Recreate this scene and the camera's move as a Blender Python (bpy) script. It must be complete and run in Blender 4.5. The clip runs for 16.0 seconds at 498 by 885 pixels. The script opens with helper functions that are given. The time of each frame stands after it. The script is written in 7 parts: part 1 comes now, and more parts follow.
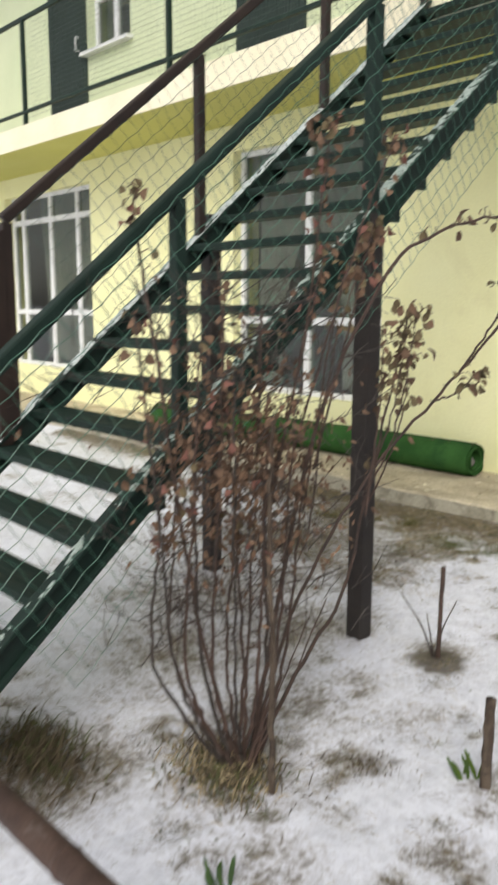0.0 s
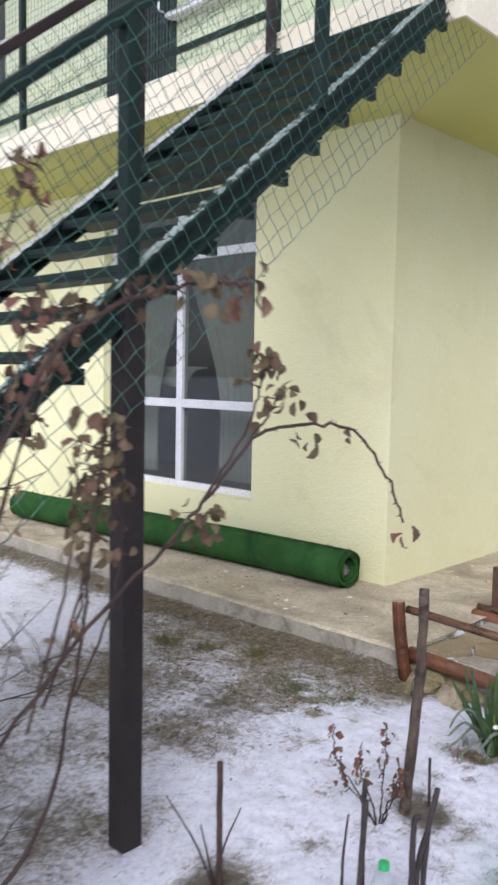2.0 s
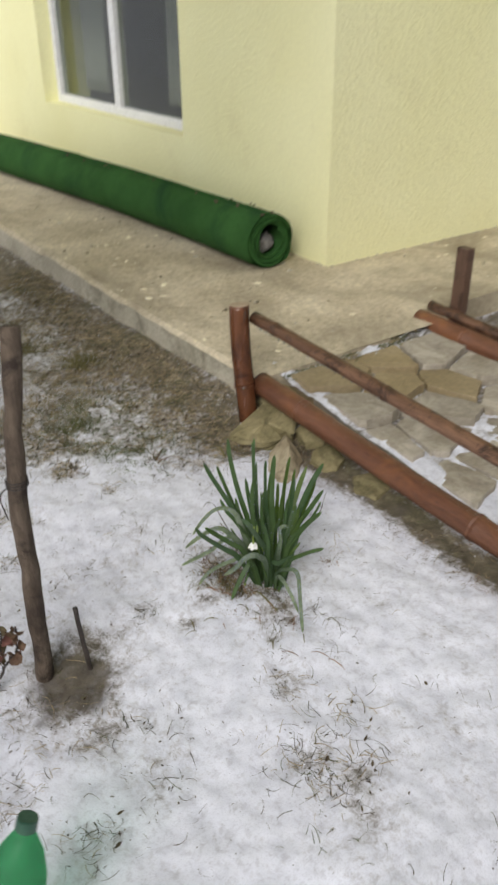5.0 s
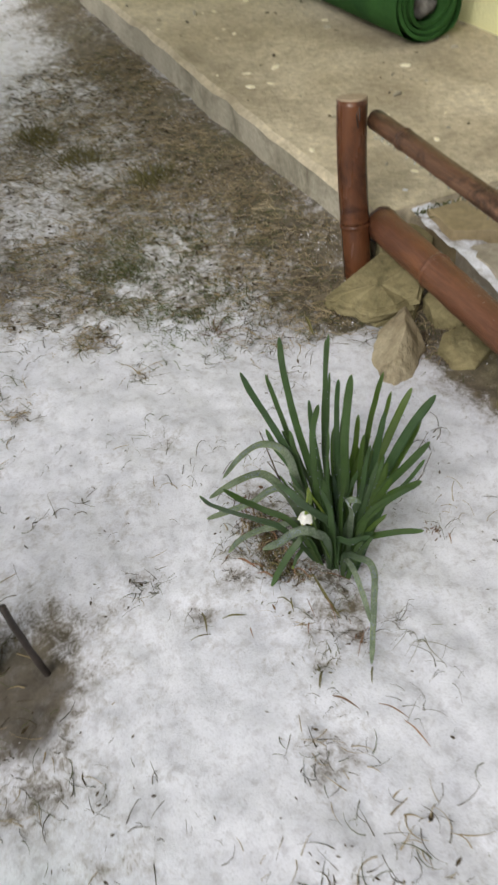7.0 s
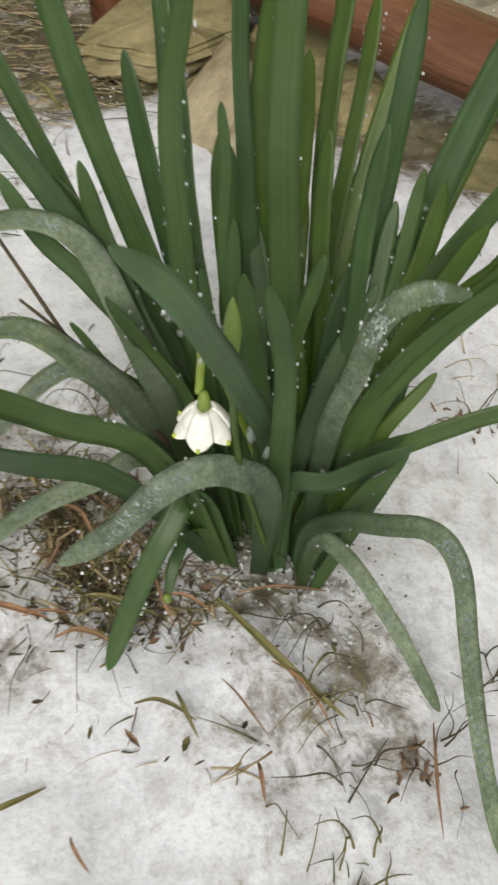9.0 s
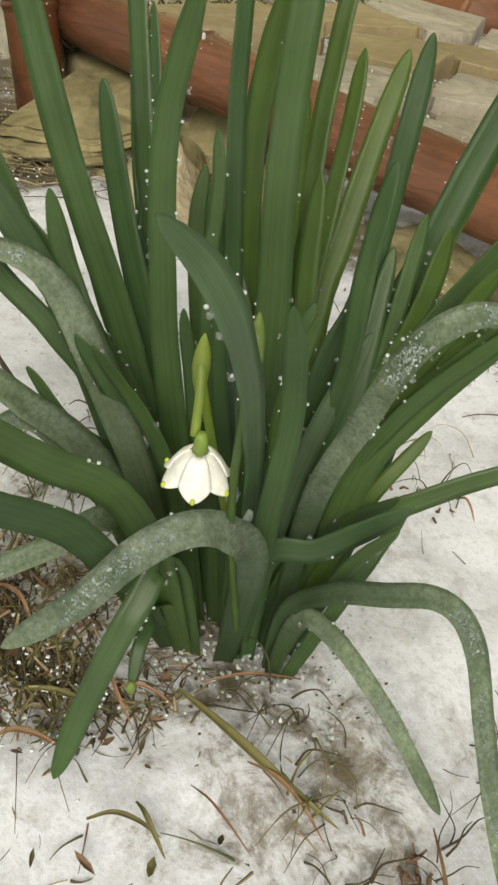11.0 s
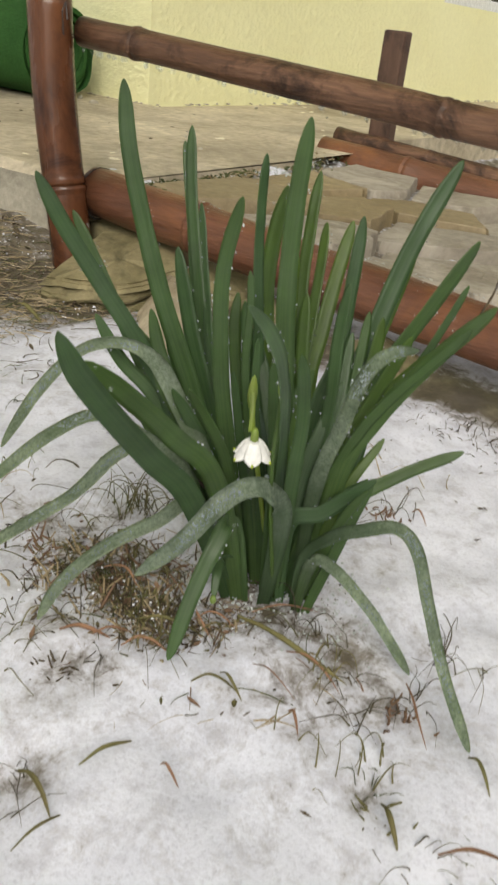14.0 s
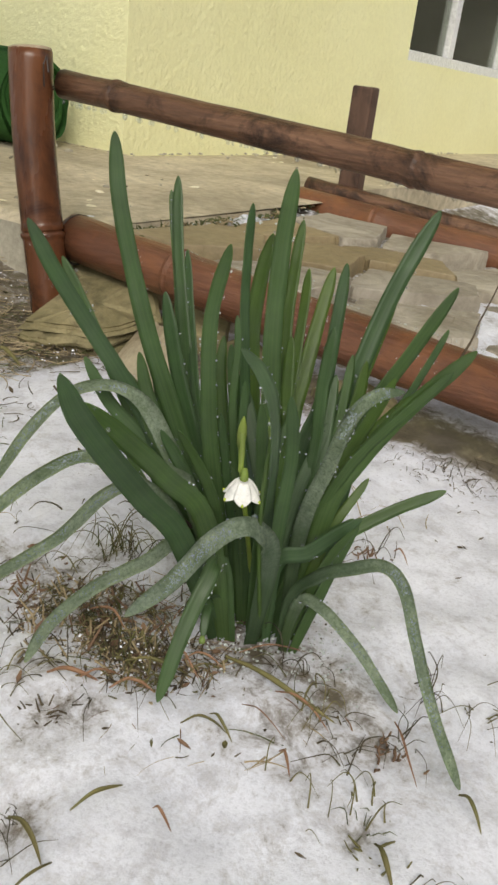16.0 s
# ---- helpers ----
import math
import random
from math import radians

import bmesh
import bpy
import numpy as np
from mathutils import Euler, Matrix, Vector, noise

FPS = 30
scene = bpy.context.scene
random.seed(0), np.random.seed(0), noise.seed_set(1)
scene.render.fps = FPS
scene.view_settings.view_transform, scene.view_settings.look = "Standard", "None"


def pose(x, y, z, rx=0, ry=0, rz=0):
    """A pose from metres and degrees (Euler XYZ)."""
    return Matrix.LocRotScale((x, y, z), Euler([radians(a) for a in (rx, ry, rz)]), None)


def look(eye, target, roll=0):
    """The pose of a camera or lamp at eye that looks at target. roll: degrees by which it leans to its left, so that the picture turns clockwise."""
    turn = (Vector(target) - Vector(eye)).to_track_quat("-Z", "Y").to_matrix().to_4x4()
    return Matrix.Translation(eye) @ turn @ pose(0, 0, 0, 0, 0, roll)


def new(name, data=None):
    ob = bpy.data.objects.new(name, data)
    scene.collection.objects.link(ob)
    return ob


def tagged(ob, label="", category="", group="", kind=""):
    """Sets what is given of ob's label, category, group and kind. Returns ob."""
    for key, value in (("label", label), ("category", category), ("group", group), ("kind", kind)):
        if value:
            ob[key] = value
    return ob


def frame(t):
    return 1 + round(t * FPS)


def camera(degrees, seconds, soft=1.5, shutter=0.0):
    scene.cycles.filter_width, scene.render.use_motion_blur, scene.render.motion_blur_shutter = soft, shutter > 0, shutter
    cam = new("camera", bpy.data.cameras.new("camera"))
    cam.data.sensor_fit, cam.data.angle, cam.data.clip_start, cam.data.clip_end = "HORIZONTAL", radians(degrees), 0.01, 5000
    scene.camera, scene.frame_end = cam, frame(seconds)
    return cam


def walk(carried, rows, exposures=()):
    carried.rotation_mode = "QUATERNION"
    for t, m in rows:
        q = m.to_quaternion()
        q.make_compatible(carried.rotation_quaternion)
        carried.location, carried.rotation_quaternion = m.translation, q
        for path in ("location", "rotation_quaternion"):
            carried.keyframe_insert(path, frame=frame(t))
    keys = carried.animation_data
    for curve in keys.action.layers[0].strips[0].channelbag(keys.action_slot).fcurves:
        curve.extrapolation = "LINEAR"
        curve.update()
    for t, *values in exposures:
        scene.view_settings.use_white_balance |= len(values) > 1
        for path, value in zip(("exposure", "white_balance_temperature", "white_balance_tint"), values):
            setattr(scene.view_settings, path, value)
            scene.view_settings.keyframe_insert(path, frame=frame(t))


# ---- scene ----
cam = camera(34.7, 16.0, soft=2.6, shutter=0.5)
PATH = [
    (0, (-0.049, 0.001, 1.462), (-1.501, 1.333, 1.123), 0.2),
    (0.5, (-0.121, 0.251, 1.477), (-1.528, 1.657, 1.262), -0.6),
    (1, (-0.106, 0.515, 1.534), (-1.491, 1.944, 1.332), 0.2),
    (1.5, (-0.102, 0.768, 1.579), (-1.491, 2.195, 1.398), 1.5),
    (2, (-0.184, 1.111, 1.551), (-1.568, 2.545, 1.386), 1.1),
    (2.5, (-0.195, 1.453, 1.527), (-1.601, 2.854, 1.279), 0.0),
    (3, (-0.212, 1.781, 1.483), (-1.631, 3.135, 1.095), 0.1),
    (3.5, (-0.239, 2.124, 1.458), (-1.548, 3.53, 0.903), 0.8),
    (3.7, (-0.225, 2.246, 1.449), (-1.48, 3.675, 0.831), 1.1),
    (5.8, (-0.561, 3.392, 1.204), (-2.009, 4.089, 0.014), -1.8),
    (6, (-0.619, 3.42, 1.173), (-2.06, 4.082, -0.046), -1.9),
    (6.5, (-0.767, 3.526, 1.129), (-2.196, 4.072, -0.159), -2.8),
    (7, (-0.878, 3.598, 1.064), (-2.251, 4.103, -0.299), -5.2),
    (7.5, (-1.101, 3.611, 0.999), (-2.311, 4.22, -0.473), -7.0),
    (8, (-1.245, 3.648, 0.853), (-2.297, 4.367, -0.688), -4.5),
    (8.5, (-1.352, 3.75, 0.567), (-2.384, 4.573, -0.936), -2.3),
    (9, (-1.38, 3.774, 0.442), (-2.353, 4.766, -0.996), 2.3),
    (9.5, (-1.415, 3.766, 0.41), (-2.268, 4.944, -0.963), 8.2),
    (9.7, (-1.421, 3.766, 0.395), (-2.276, 5.006, -0.92), 8.9),
    (12, (-1.393, 3.721, 0.407), (-2.327, 5.051, -0.758), 9.7),
    (12.5, (-1.366, 3.666, 0.45), (-2.312, 5.041, -0.652), 10.3),
    (13, (-1.348, 3.635, 0.473), (-2.336, 5.025, -0.572), 9.6),
    (13.5, (-1.325, 3.598, 0.481), (-2.342, 5.017, -0.495), 7.8),
    (14, (-1.307, 3.566, 0.455), (-2.312, 5.022, -0.477), 6.5),
    (14.5, (-1.301, 3.555, 0.435), (-2.291, 5.027, -0.488), 5.7),
    (15, (-1.311, 3.557, 0.446), (-2.294, 5.049, -0.452), 6.1),
    (15.5, (-1.314, 3.551, 0.45), (-2.295, 5.074, -0.397), 7.1),
    (16, (-1.312, 3.552, 0.456), (-2.293, 5.086, -0.372), 7.1),
]
LOOKS = [(0, 0.54, 6750, 9), (0.5, 0.52, 6550, 11), (1.5, 0.51, 5980, 19), (2.5, 0.49, 5850, 20), (3.7, 0.42, 6350, 14), (5.8, 0.345, 6650, 10),
         (7.5, 0.36, 6750, 9), (8.5, 0.48, 6850, 9), (9.2, 0.63, 7150, 5), (9.7, 0.67, 7350, 4), (12, 0.66, 7550, 3), (12.5, 0.61, 7450, 6), (13, 0.565, 7350, 9), (14, 0.49, 7000, 9), (16, 0.475, 6950, 9)]
walk(cam, [(t, look(eye, target, roll)) for t, eye, target, roll in PATH], LOOKS)

# ---- world, sun, exposure ----
world = bpy.data.worlds.new("overcast_sky")
scene.world = world
world.use_nodes = True
wn, wl = world.node_tree.nodes, world.node_tree.links
sky = wn.new("ShaderNodeTexSky")
sky.sky_type = "NISHITA"
sky.sun_disc = False
sky.sun_elevation, sky.sun_rotation = radians(38), radians(143)
sky.air_density, sky.dust_density, sky.ozone_density = 1.0, 1.5, 0.6
pale = wn.new("ShaderNodeHueSaturation")
pale.inputs["Saturation"].default_value = 0.17
wl.new(sky.outputs[0], pale.inputs["Color"])
wl.new(pale.outputs[0], wn["Background"].inputs["Color"])
wn["Background"].inputs["Strength"].default_value = 0.106

sun = new("sun", bpy.data.lights.new("sun", "SUN"))
sun.data.energy, sun.data.angle, sun.data.color = 1.5, radians(36), (1.0, 0.97, 0.93)
sun.matrix_world = look((0, 0, 5.9), (-4.6, 6.0, 0))


# ---- materials ----
def nodes_of(name):
    m = bpy.data.materials.new(name)
    m.use_nodes = True
    n = m.node_tree.nodes
    return m, n, m.node_tree.links, n["Principled BSDF"]


def noise_node(n, l, coord, scale, detail=5.0, rough=0.6, dist=0.0, stretch=None):
    t = n.new("ShaderNodeTexNoise")
    t.inputs["Scale"].default_value, t.inputs["Detail"].default_value = scale, detail
    t.inputs["Roughness"].default_value, t.inputs["Distortion"].default_value = rough, dist
    if stretch:
        mp = n.new("ShaderNodeMapping")
        mp.inputs["Scale"].default_value = stretch
        l.new(coord, mp.inputs["Vector"])
        coord = mp.outputs[0]
    l.new(coord, t.inputs["Vector"])
    return t.outputs["Fac"]


def ramp(n, l, fac, stops):
    r = n.new("ShaderNodeValToRGB")
    e = r.color_ramp.elements
    for k, (p, c) in enumerate(stops):
        el = e[k] if k < 2 else e.new(p)
        el.position, el.color = p, (*c, 1) if len(c) == 3 else c
    l.new(fac, r.inputs[0])
    return r.outputs[0]


def mix(n, l, fac, a, b, kind="MIX"):
    m = n.new("ShaderNodeMix")
    m.data_type, m.blend_type = "RGBA", kind
    if isinstance(fac, float):
        m.inputs[0].default_value = fac
    else:
        l.new(fac, m.inputs[0])
    for k, v in ((6, a), (7, b)):
        if isinstance(v, tuple):
            m.inputs[k].default_value = (*v, 1)
        else:
            l.new(v, m.inputs[k])
    return m.outputs[2]


def bump(n, l, bs, height, strength, distance=0.01):
    b = n.new("ShaderNodeBump")
    b.inputs["Strength"].default_value, b.inputs["Distance"].default_value = strength, distance
    l.new(height, b.inputs["Height"])
    l.new(b.outputs[0], bs.inputs["Normal"])


def surface(name, a, b, scale=8.0, fine=60.0, rough=0.7, bumps=0.3, depth=0.004, stain=None, stain_scale=1.2,
            stain_at=(0.55, 0.7), metal=0.0, stretch=None, spread=(0.35, 0.65), spec=0.4, coords="Object", per_piece=0.0, grain=(0.72, 1.12)):
    """Two tones in a coarse pattern, a fine grain, an optional stain, and relief."""
    m, n, l, bs = nodes_of(name)
    tc = n.new("ShaderNodeTexCoord").outputs[coords]
    big = noise_node(n, l, tc, scale, stretch=stretch)
    small = noise_node(n, l, tc, fine, 4.0, 0.65, stretch=stretch)
    col = ramp(n, l, big, [(spread[0], a), (spread[1], b)])
    dust = ramp(n, l, small, [(0.25, (grain[0],) * 3), (0.75, (grain[1],) * 3)])
    col = mix(n, l, 1.0, col, dust, "MULTIPLY")
    if stain:
        st = noise_node(n, l, tc, stain_scale, 6.0, 0.7, 0.6)
        col = mix(n, l, ramp(n, l, st, [(stain_at[0], (0, 0, 0)), (stain_at[1], (1, 1, 1))]), col, stain)
    if per_piece:
        oi = n.new("ShaderNodeObjectInfo").outputs["Random"]
        col = mix(n, l, 1.0, col, ramp(n, l, oi, [(0.0, (1 - per_piece,) * 3), (1.0, (1 + per_piece,) * 3)]), "MULTIPLY")
    l.new(col, bs.inputs["Base Color"])
    bs.inputs["Roughness"].default_value, bs.inputs["Metallic"].default_value = rough, metal
    bs.inputs["Specular IOR Level"].default_value = spec
    rr = n.new("ShaderNodeMapRange")
    rr.inputs["To Min"].default_value, rr.inputs["To Max"].default_value = max(0.05, rough - 0.12), min(1, rough + 0.12)
    l.new(big, rr.inputs["Value"])
    l.new(rr.outputs[0], bs.inputs["Roughness"])
    if bumps:
        bump(n, l, bs, small, bumps, depth)
    return m


WALL = surface("yellow_plaster", (0.815, 0.795, 0.450), (0.865, 0.853, 0.525), 0.9, 50, 0.9, 0.9, 0.008,
               stain=(0.68, 0.64, 0.36), stain_scale=1.3, stain_at=(0.55, 0.9), spec=0.2, grain=(0.95, 1.03))
UPPER_WALL = surface("pale_green_plaster", (0.56, 0.62, 0.42), (0.62, 0.67, 0.47), 0.9, 70, 0.9, 0.25, 0.004, spec=0.2, grain=(0.94, 1.04))
# yellow paint kept dark: the overhang's shade is partly in this colour
SOFFIT = surface("yellow_ceiling_shaded", (0.54, 0.52, 0.16), (0.59, 0.57, 0.20), 0.8, 50, 0.9, 0.2, 0.003, spec=0.2, grain=(0.94, 1.04))
FASCIA = surface("cream_paint", (0.80, 0.74, 0.55), (0.86, 0.81, 0.63), 1.5, 40, 0.85, 0.3, 0.004,
                 stain=(0.62, 0.57, 0.44), stain_scale=1.5, stain_at=(0.62, 0.85), spec=0.2, grain=(0.9, 1.06))
CONCRETE = surface("worn_concrete", (0.49, 0.42, 0.295), (0.70, 0.62, 0.46), 3.2, 48, 0.8, 0.9, 0.008,
                   stain=(0.24, 0.20, 0.135), stain_scale=2.3, stain_at=(0.47, 0.76), spec=0.4, grain=(0.62, 1.14))
# stained, and toned darker than the top for the shade on the apron's side
CONCRETE_EDGE = surface("shaded_stained_concrete", (0.35, 0.325, 0.25), (0.52, 0.485, 0.39), 3.5, 80, 0.9, 0.6, 0.006,
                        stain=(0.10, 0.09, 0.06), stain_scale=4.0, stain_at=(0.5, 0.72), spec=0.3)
STEEL_GREEN = surface("dark_green_paint", (0.008, 0.020, 0.015), (0.012, 0.030, 0.023), 6, 120, 0.55, 0.25, 0.002,
                      stain=(0.02, 0.03, 0.026), stain_scale=9, stain_at=(0.55, 0.7), spec=0.3)
STEEL_BROWN = surface("dark_brown_paint", (0.020, 0.013, 0.011), (0.036, 0.022, 0.017), 6, 120, 0.5, 0.25, 0.002, spec=0.4)
POST_DARK = surface("bare_dark_steel", (0.021, 0.018, 0.017), (0.036, 0.030, 0.027), 5, 90, 0.6, 0.3, 0.002,
                    stain=(0.032, 0.020, 0.015), stain_scale=6, stain_at=(0.55, 0.75), spec=0.28)
WIRE = surface("green_coated_wire", (0.042, 0.120, 0.085), (0.075, 0.185, 0.135), 30, 200, 0.4, 0.0, spec=0.5)
WIRE_DARK = surface("dark_coated_wire", (0.03, 0.06, 0.045), (0.05, 0.09, 0.07), 30, 200, 0.5, 0.0, spec=0.4)
PVC = surface("white_plastic", (0.72, 0.73, 0.75), (0.80, 0.81, 0.82), 3, 60, 0.4, 0.08, 0.001, stain=(0.55, 0.54, 0.52),
              stain_scale=4, stain_at=(0.6, 0.85))
DOOR_DARK = surface("dark_grey_green_metal", (0.022, 0.035, 0.033), (0.035, 0.05, 0.047), 2, 50, 0.5, 0.2, 0.002)
CARPET = surface("green_felt_carpet", (0.026, 0.080, 0.021), (0.040, 0.116, 0.031), 5, 160, 0.97, 0.7, 0.004,
                 stain=(0.014, 0.046, 0.018), stain_scale=3, stain_at=(0.52, 0.72), spec=0.1)
BAMBOO = surface("brown_lacquered_bamboo", (0.110, 0.041, 0.018), (0.200, 0.081, 0.034), 6, 70, 0.30, 0.35, 0.002,
                 stain=(0.045, 0.017, 0.009), stain_scale=9, stain_at=(0.50, 0.64), stretch=(1, 1, 0.18), spec=0.45)
BAMBOO_DULL = surface("weathered_bamboo", (0.075, 0.040, 0.026), (0.135, 0.076, 0.050), 6, 80, 0.5, 0.4, 0.002,
                      stain=(0.035, 0.018, 0.012), stain_scale=12, stain_at=(0.5, 0.66), stretch=(1, 1, 0.2), spec=0.5)
BAMBOO_OLD = surface("old_wet_bamboo", (0.040, 0.024, 0.019), (0.085, 0.053, 0.042), 8, 90, 0.6, 0.6, 0.003,
                     stain=(0.16, 0.135, 0.12), stain_scale=9, stain_at=(0.58, 0.75), spec=0.3)
BAMBOO_RAIL = surface("worn_red_brown_bamboo_rail", (0.116, 0.047, 0.025), (0.200, 0.087, 0.047), 11, 110, 0.42, 0.8, 0.004,
                      stain=(0.25, 0.100, 0.038), stain_scale=4.5, stain_at=(0.50, 0.70), stretch=(0.22, 1.4, 1.4), spec=0.5, grain=(0.66, 1.2))
BAMBOO_GREY = surface("weathered_bamboo_rail", (0.110, 0.054, 0.029), (0.235, 0.128, 0.076), 12, 110, 0.42, 0.8, 0.004,
                      stain=(0.040, 0.020, 0.012), stain_scale=14, stain_at=(0.48, 0.62), stretch=(0.16, 1.5, 1.5), spec=0.45, grain=(0.5, 1.25))
STUFFING = surface("pale_grey_cloth", (0.13, 0.125, 0.115), (0.22, 0.21, 0.195), 30, 120, 0.9, 0.4, 0.002)
PITH = surface("pale_cut_bamboo", (0.36, 0.28, 0.19), (0.46, 0.37, 0.26), 20, 120, 0.8, 0.4, 0.002)
ROCK = surface("ochre_sandstone", (0.20, 0.172, 0.084), (0.34, 0.292, 0.158), 9, 70, 0.8, 0.7, 0.006,
               stain=(0.07, 0.062, 0.028), stain_scale=8, stain_at=(0.52, 0.7), per_piece=0.15)
ROCK_PALE = surface("pale_ochre_stone", (0.34, 0.28, 0.18), (0.52, 0.45, 0.31), 9, 70, 0.8, 0.7, 0.006,
                    stain=(0.13, 0.10, 0.055), stain_scale=12, stain_at=(0.5, 0.68))
FLAG_OCHRE = surface("ochre_flagstone", (0.29, 0.225, 0.125), (0.38, 0.305, 0.185), 4, 60, 0.6, 0.6, 0.004,
                     stain=(0.20, 0.155, 0.085), stain_scale=5, stain_at=(0.55, 0.75), per_piece=0.12)
FLAG = surface("brown_flagstone", (0.27, 0.235, 0.18), (0.42, 0.38, 0.31), 6, 60, 0.7, 0.8, 0.005,
               stain=(0.50, 0.455, 0.38), stain_scale=7, stain_at=(0.48, 0.66), per_piece=0.15)
TWIG = surface("brown_rose_bark", (0.042, 0.027, 0.022), (0.088, 0.054, 0.042), 20, 150, 0.7, 0.4, 0.001)
TWIG_DARK = surface("wet_dark_bark", (0.030, 0.024, 0.021), (0.06, 0.048, 0.042), 20, 150, 0.6, 0.4, 0.001)
STAKE = surface("grey_weathered_wood", (0.055, 0.038, 0.027), (0.15, 0.115, 0.085), 26, 140, 0.85, 0.9, 0.004, stain=(0.035, 0.024, 0.018), stain_scale=14, stain_at=(0.5, 0.62), stretch=(1, 1, 0.3))
STRAW = surface("dead_grass", (0.26, 0.20, 0.11), (0.44, 0.36, 0.23), 25, 150, 0.9, 0.0)
DRY_BROWN = surface("dark_dead_grass", (0.060, 0.044, 0.027), (0.125, 0.098, 0.060), 25, 150, 0.9, 0.0)
DARK_GRASS = surface("dark_olive_grass", (0.050, 0.042, 0.025), (0.105, 0.088, 0.050), 25, 150, 0.8, 0.0)
RUST = surface("rust_dead_grass", (0.13, 0.078, 0.048), (0.25, 0.158, 0.10), 25, 150, 0.9, 0.0)
GRASS = surface("winter_grass", (0.058, 0.072, 0.022), (0.115, 0.125, 0.044), 25, 150, 0.8, 0.0)
# dull tone for the added walls that hold back low sky light
BLOCKER_WALL = surface("plain_blocker_render", (0.17, 0.16, 0.14), (0.27, 0.255, 0.225), 1.5, 40, 0.9, 0.4, 0.004)
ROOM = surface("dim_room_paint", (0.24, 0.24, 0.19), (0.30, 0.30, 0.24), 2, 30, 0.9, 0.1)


def glass_material():
    m, n, l, bs = nodes_of("window_glass")
    out = n["Material Output"]
    tr, gl, mx, fr = (n.new("ShaderNodeBsdf" + k) for k in ("Transparent", "Glossy")), None, n.new("ShaderNodeMixShader"), n.new("ShaderNodeLayerWeight")
    tr, gl = list(tr)
    tr.inputs["Color"].default_value = (0.60, 0.63, 0.58, 1)
    gl.inputs["Roughness"].default_value = 0.03
    gl.inputs["Color"].default_value = (0.9, 0.9, 0.9, 1)
    steep, gloss = n.new("ShaderNodeMath"), n.new("ShaderNodeMath")
    steep.operation, gloss.operation = "POWER", "MULTIPLY_ADD"
    fr.inputs["Blend"].default_value = 0.5
    l.new(fr.outputs["Facing"], steep.inputs[0])
    steep.inputs[1].default_value = 5.0
    l.new(steep.outputs[0], gloss.inputs[0])
    gloss.inputs[1].default_value, gloss.inputs[2].default_value = 0.85, 0.07
    l.new(gloss.outputs[0], mx.inputs[0])
    l.new(tr.outputs[0], mx.inputs[1])
    l.new(gl.outputs[0], mx.inputs[2])
    l.new(mx.outputs[0], out.inputs["Surface"])
    return m


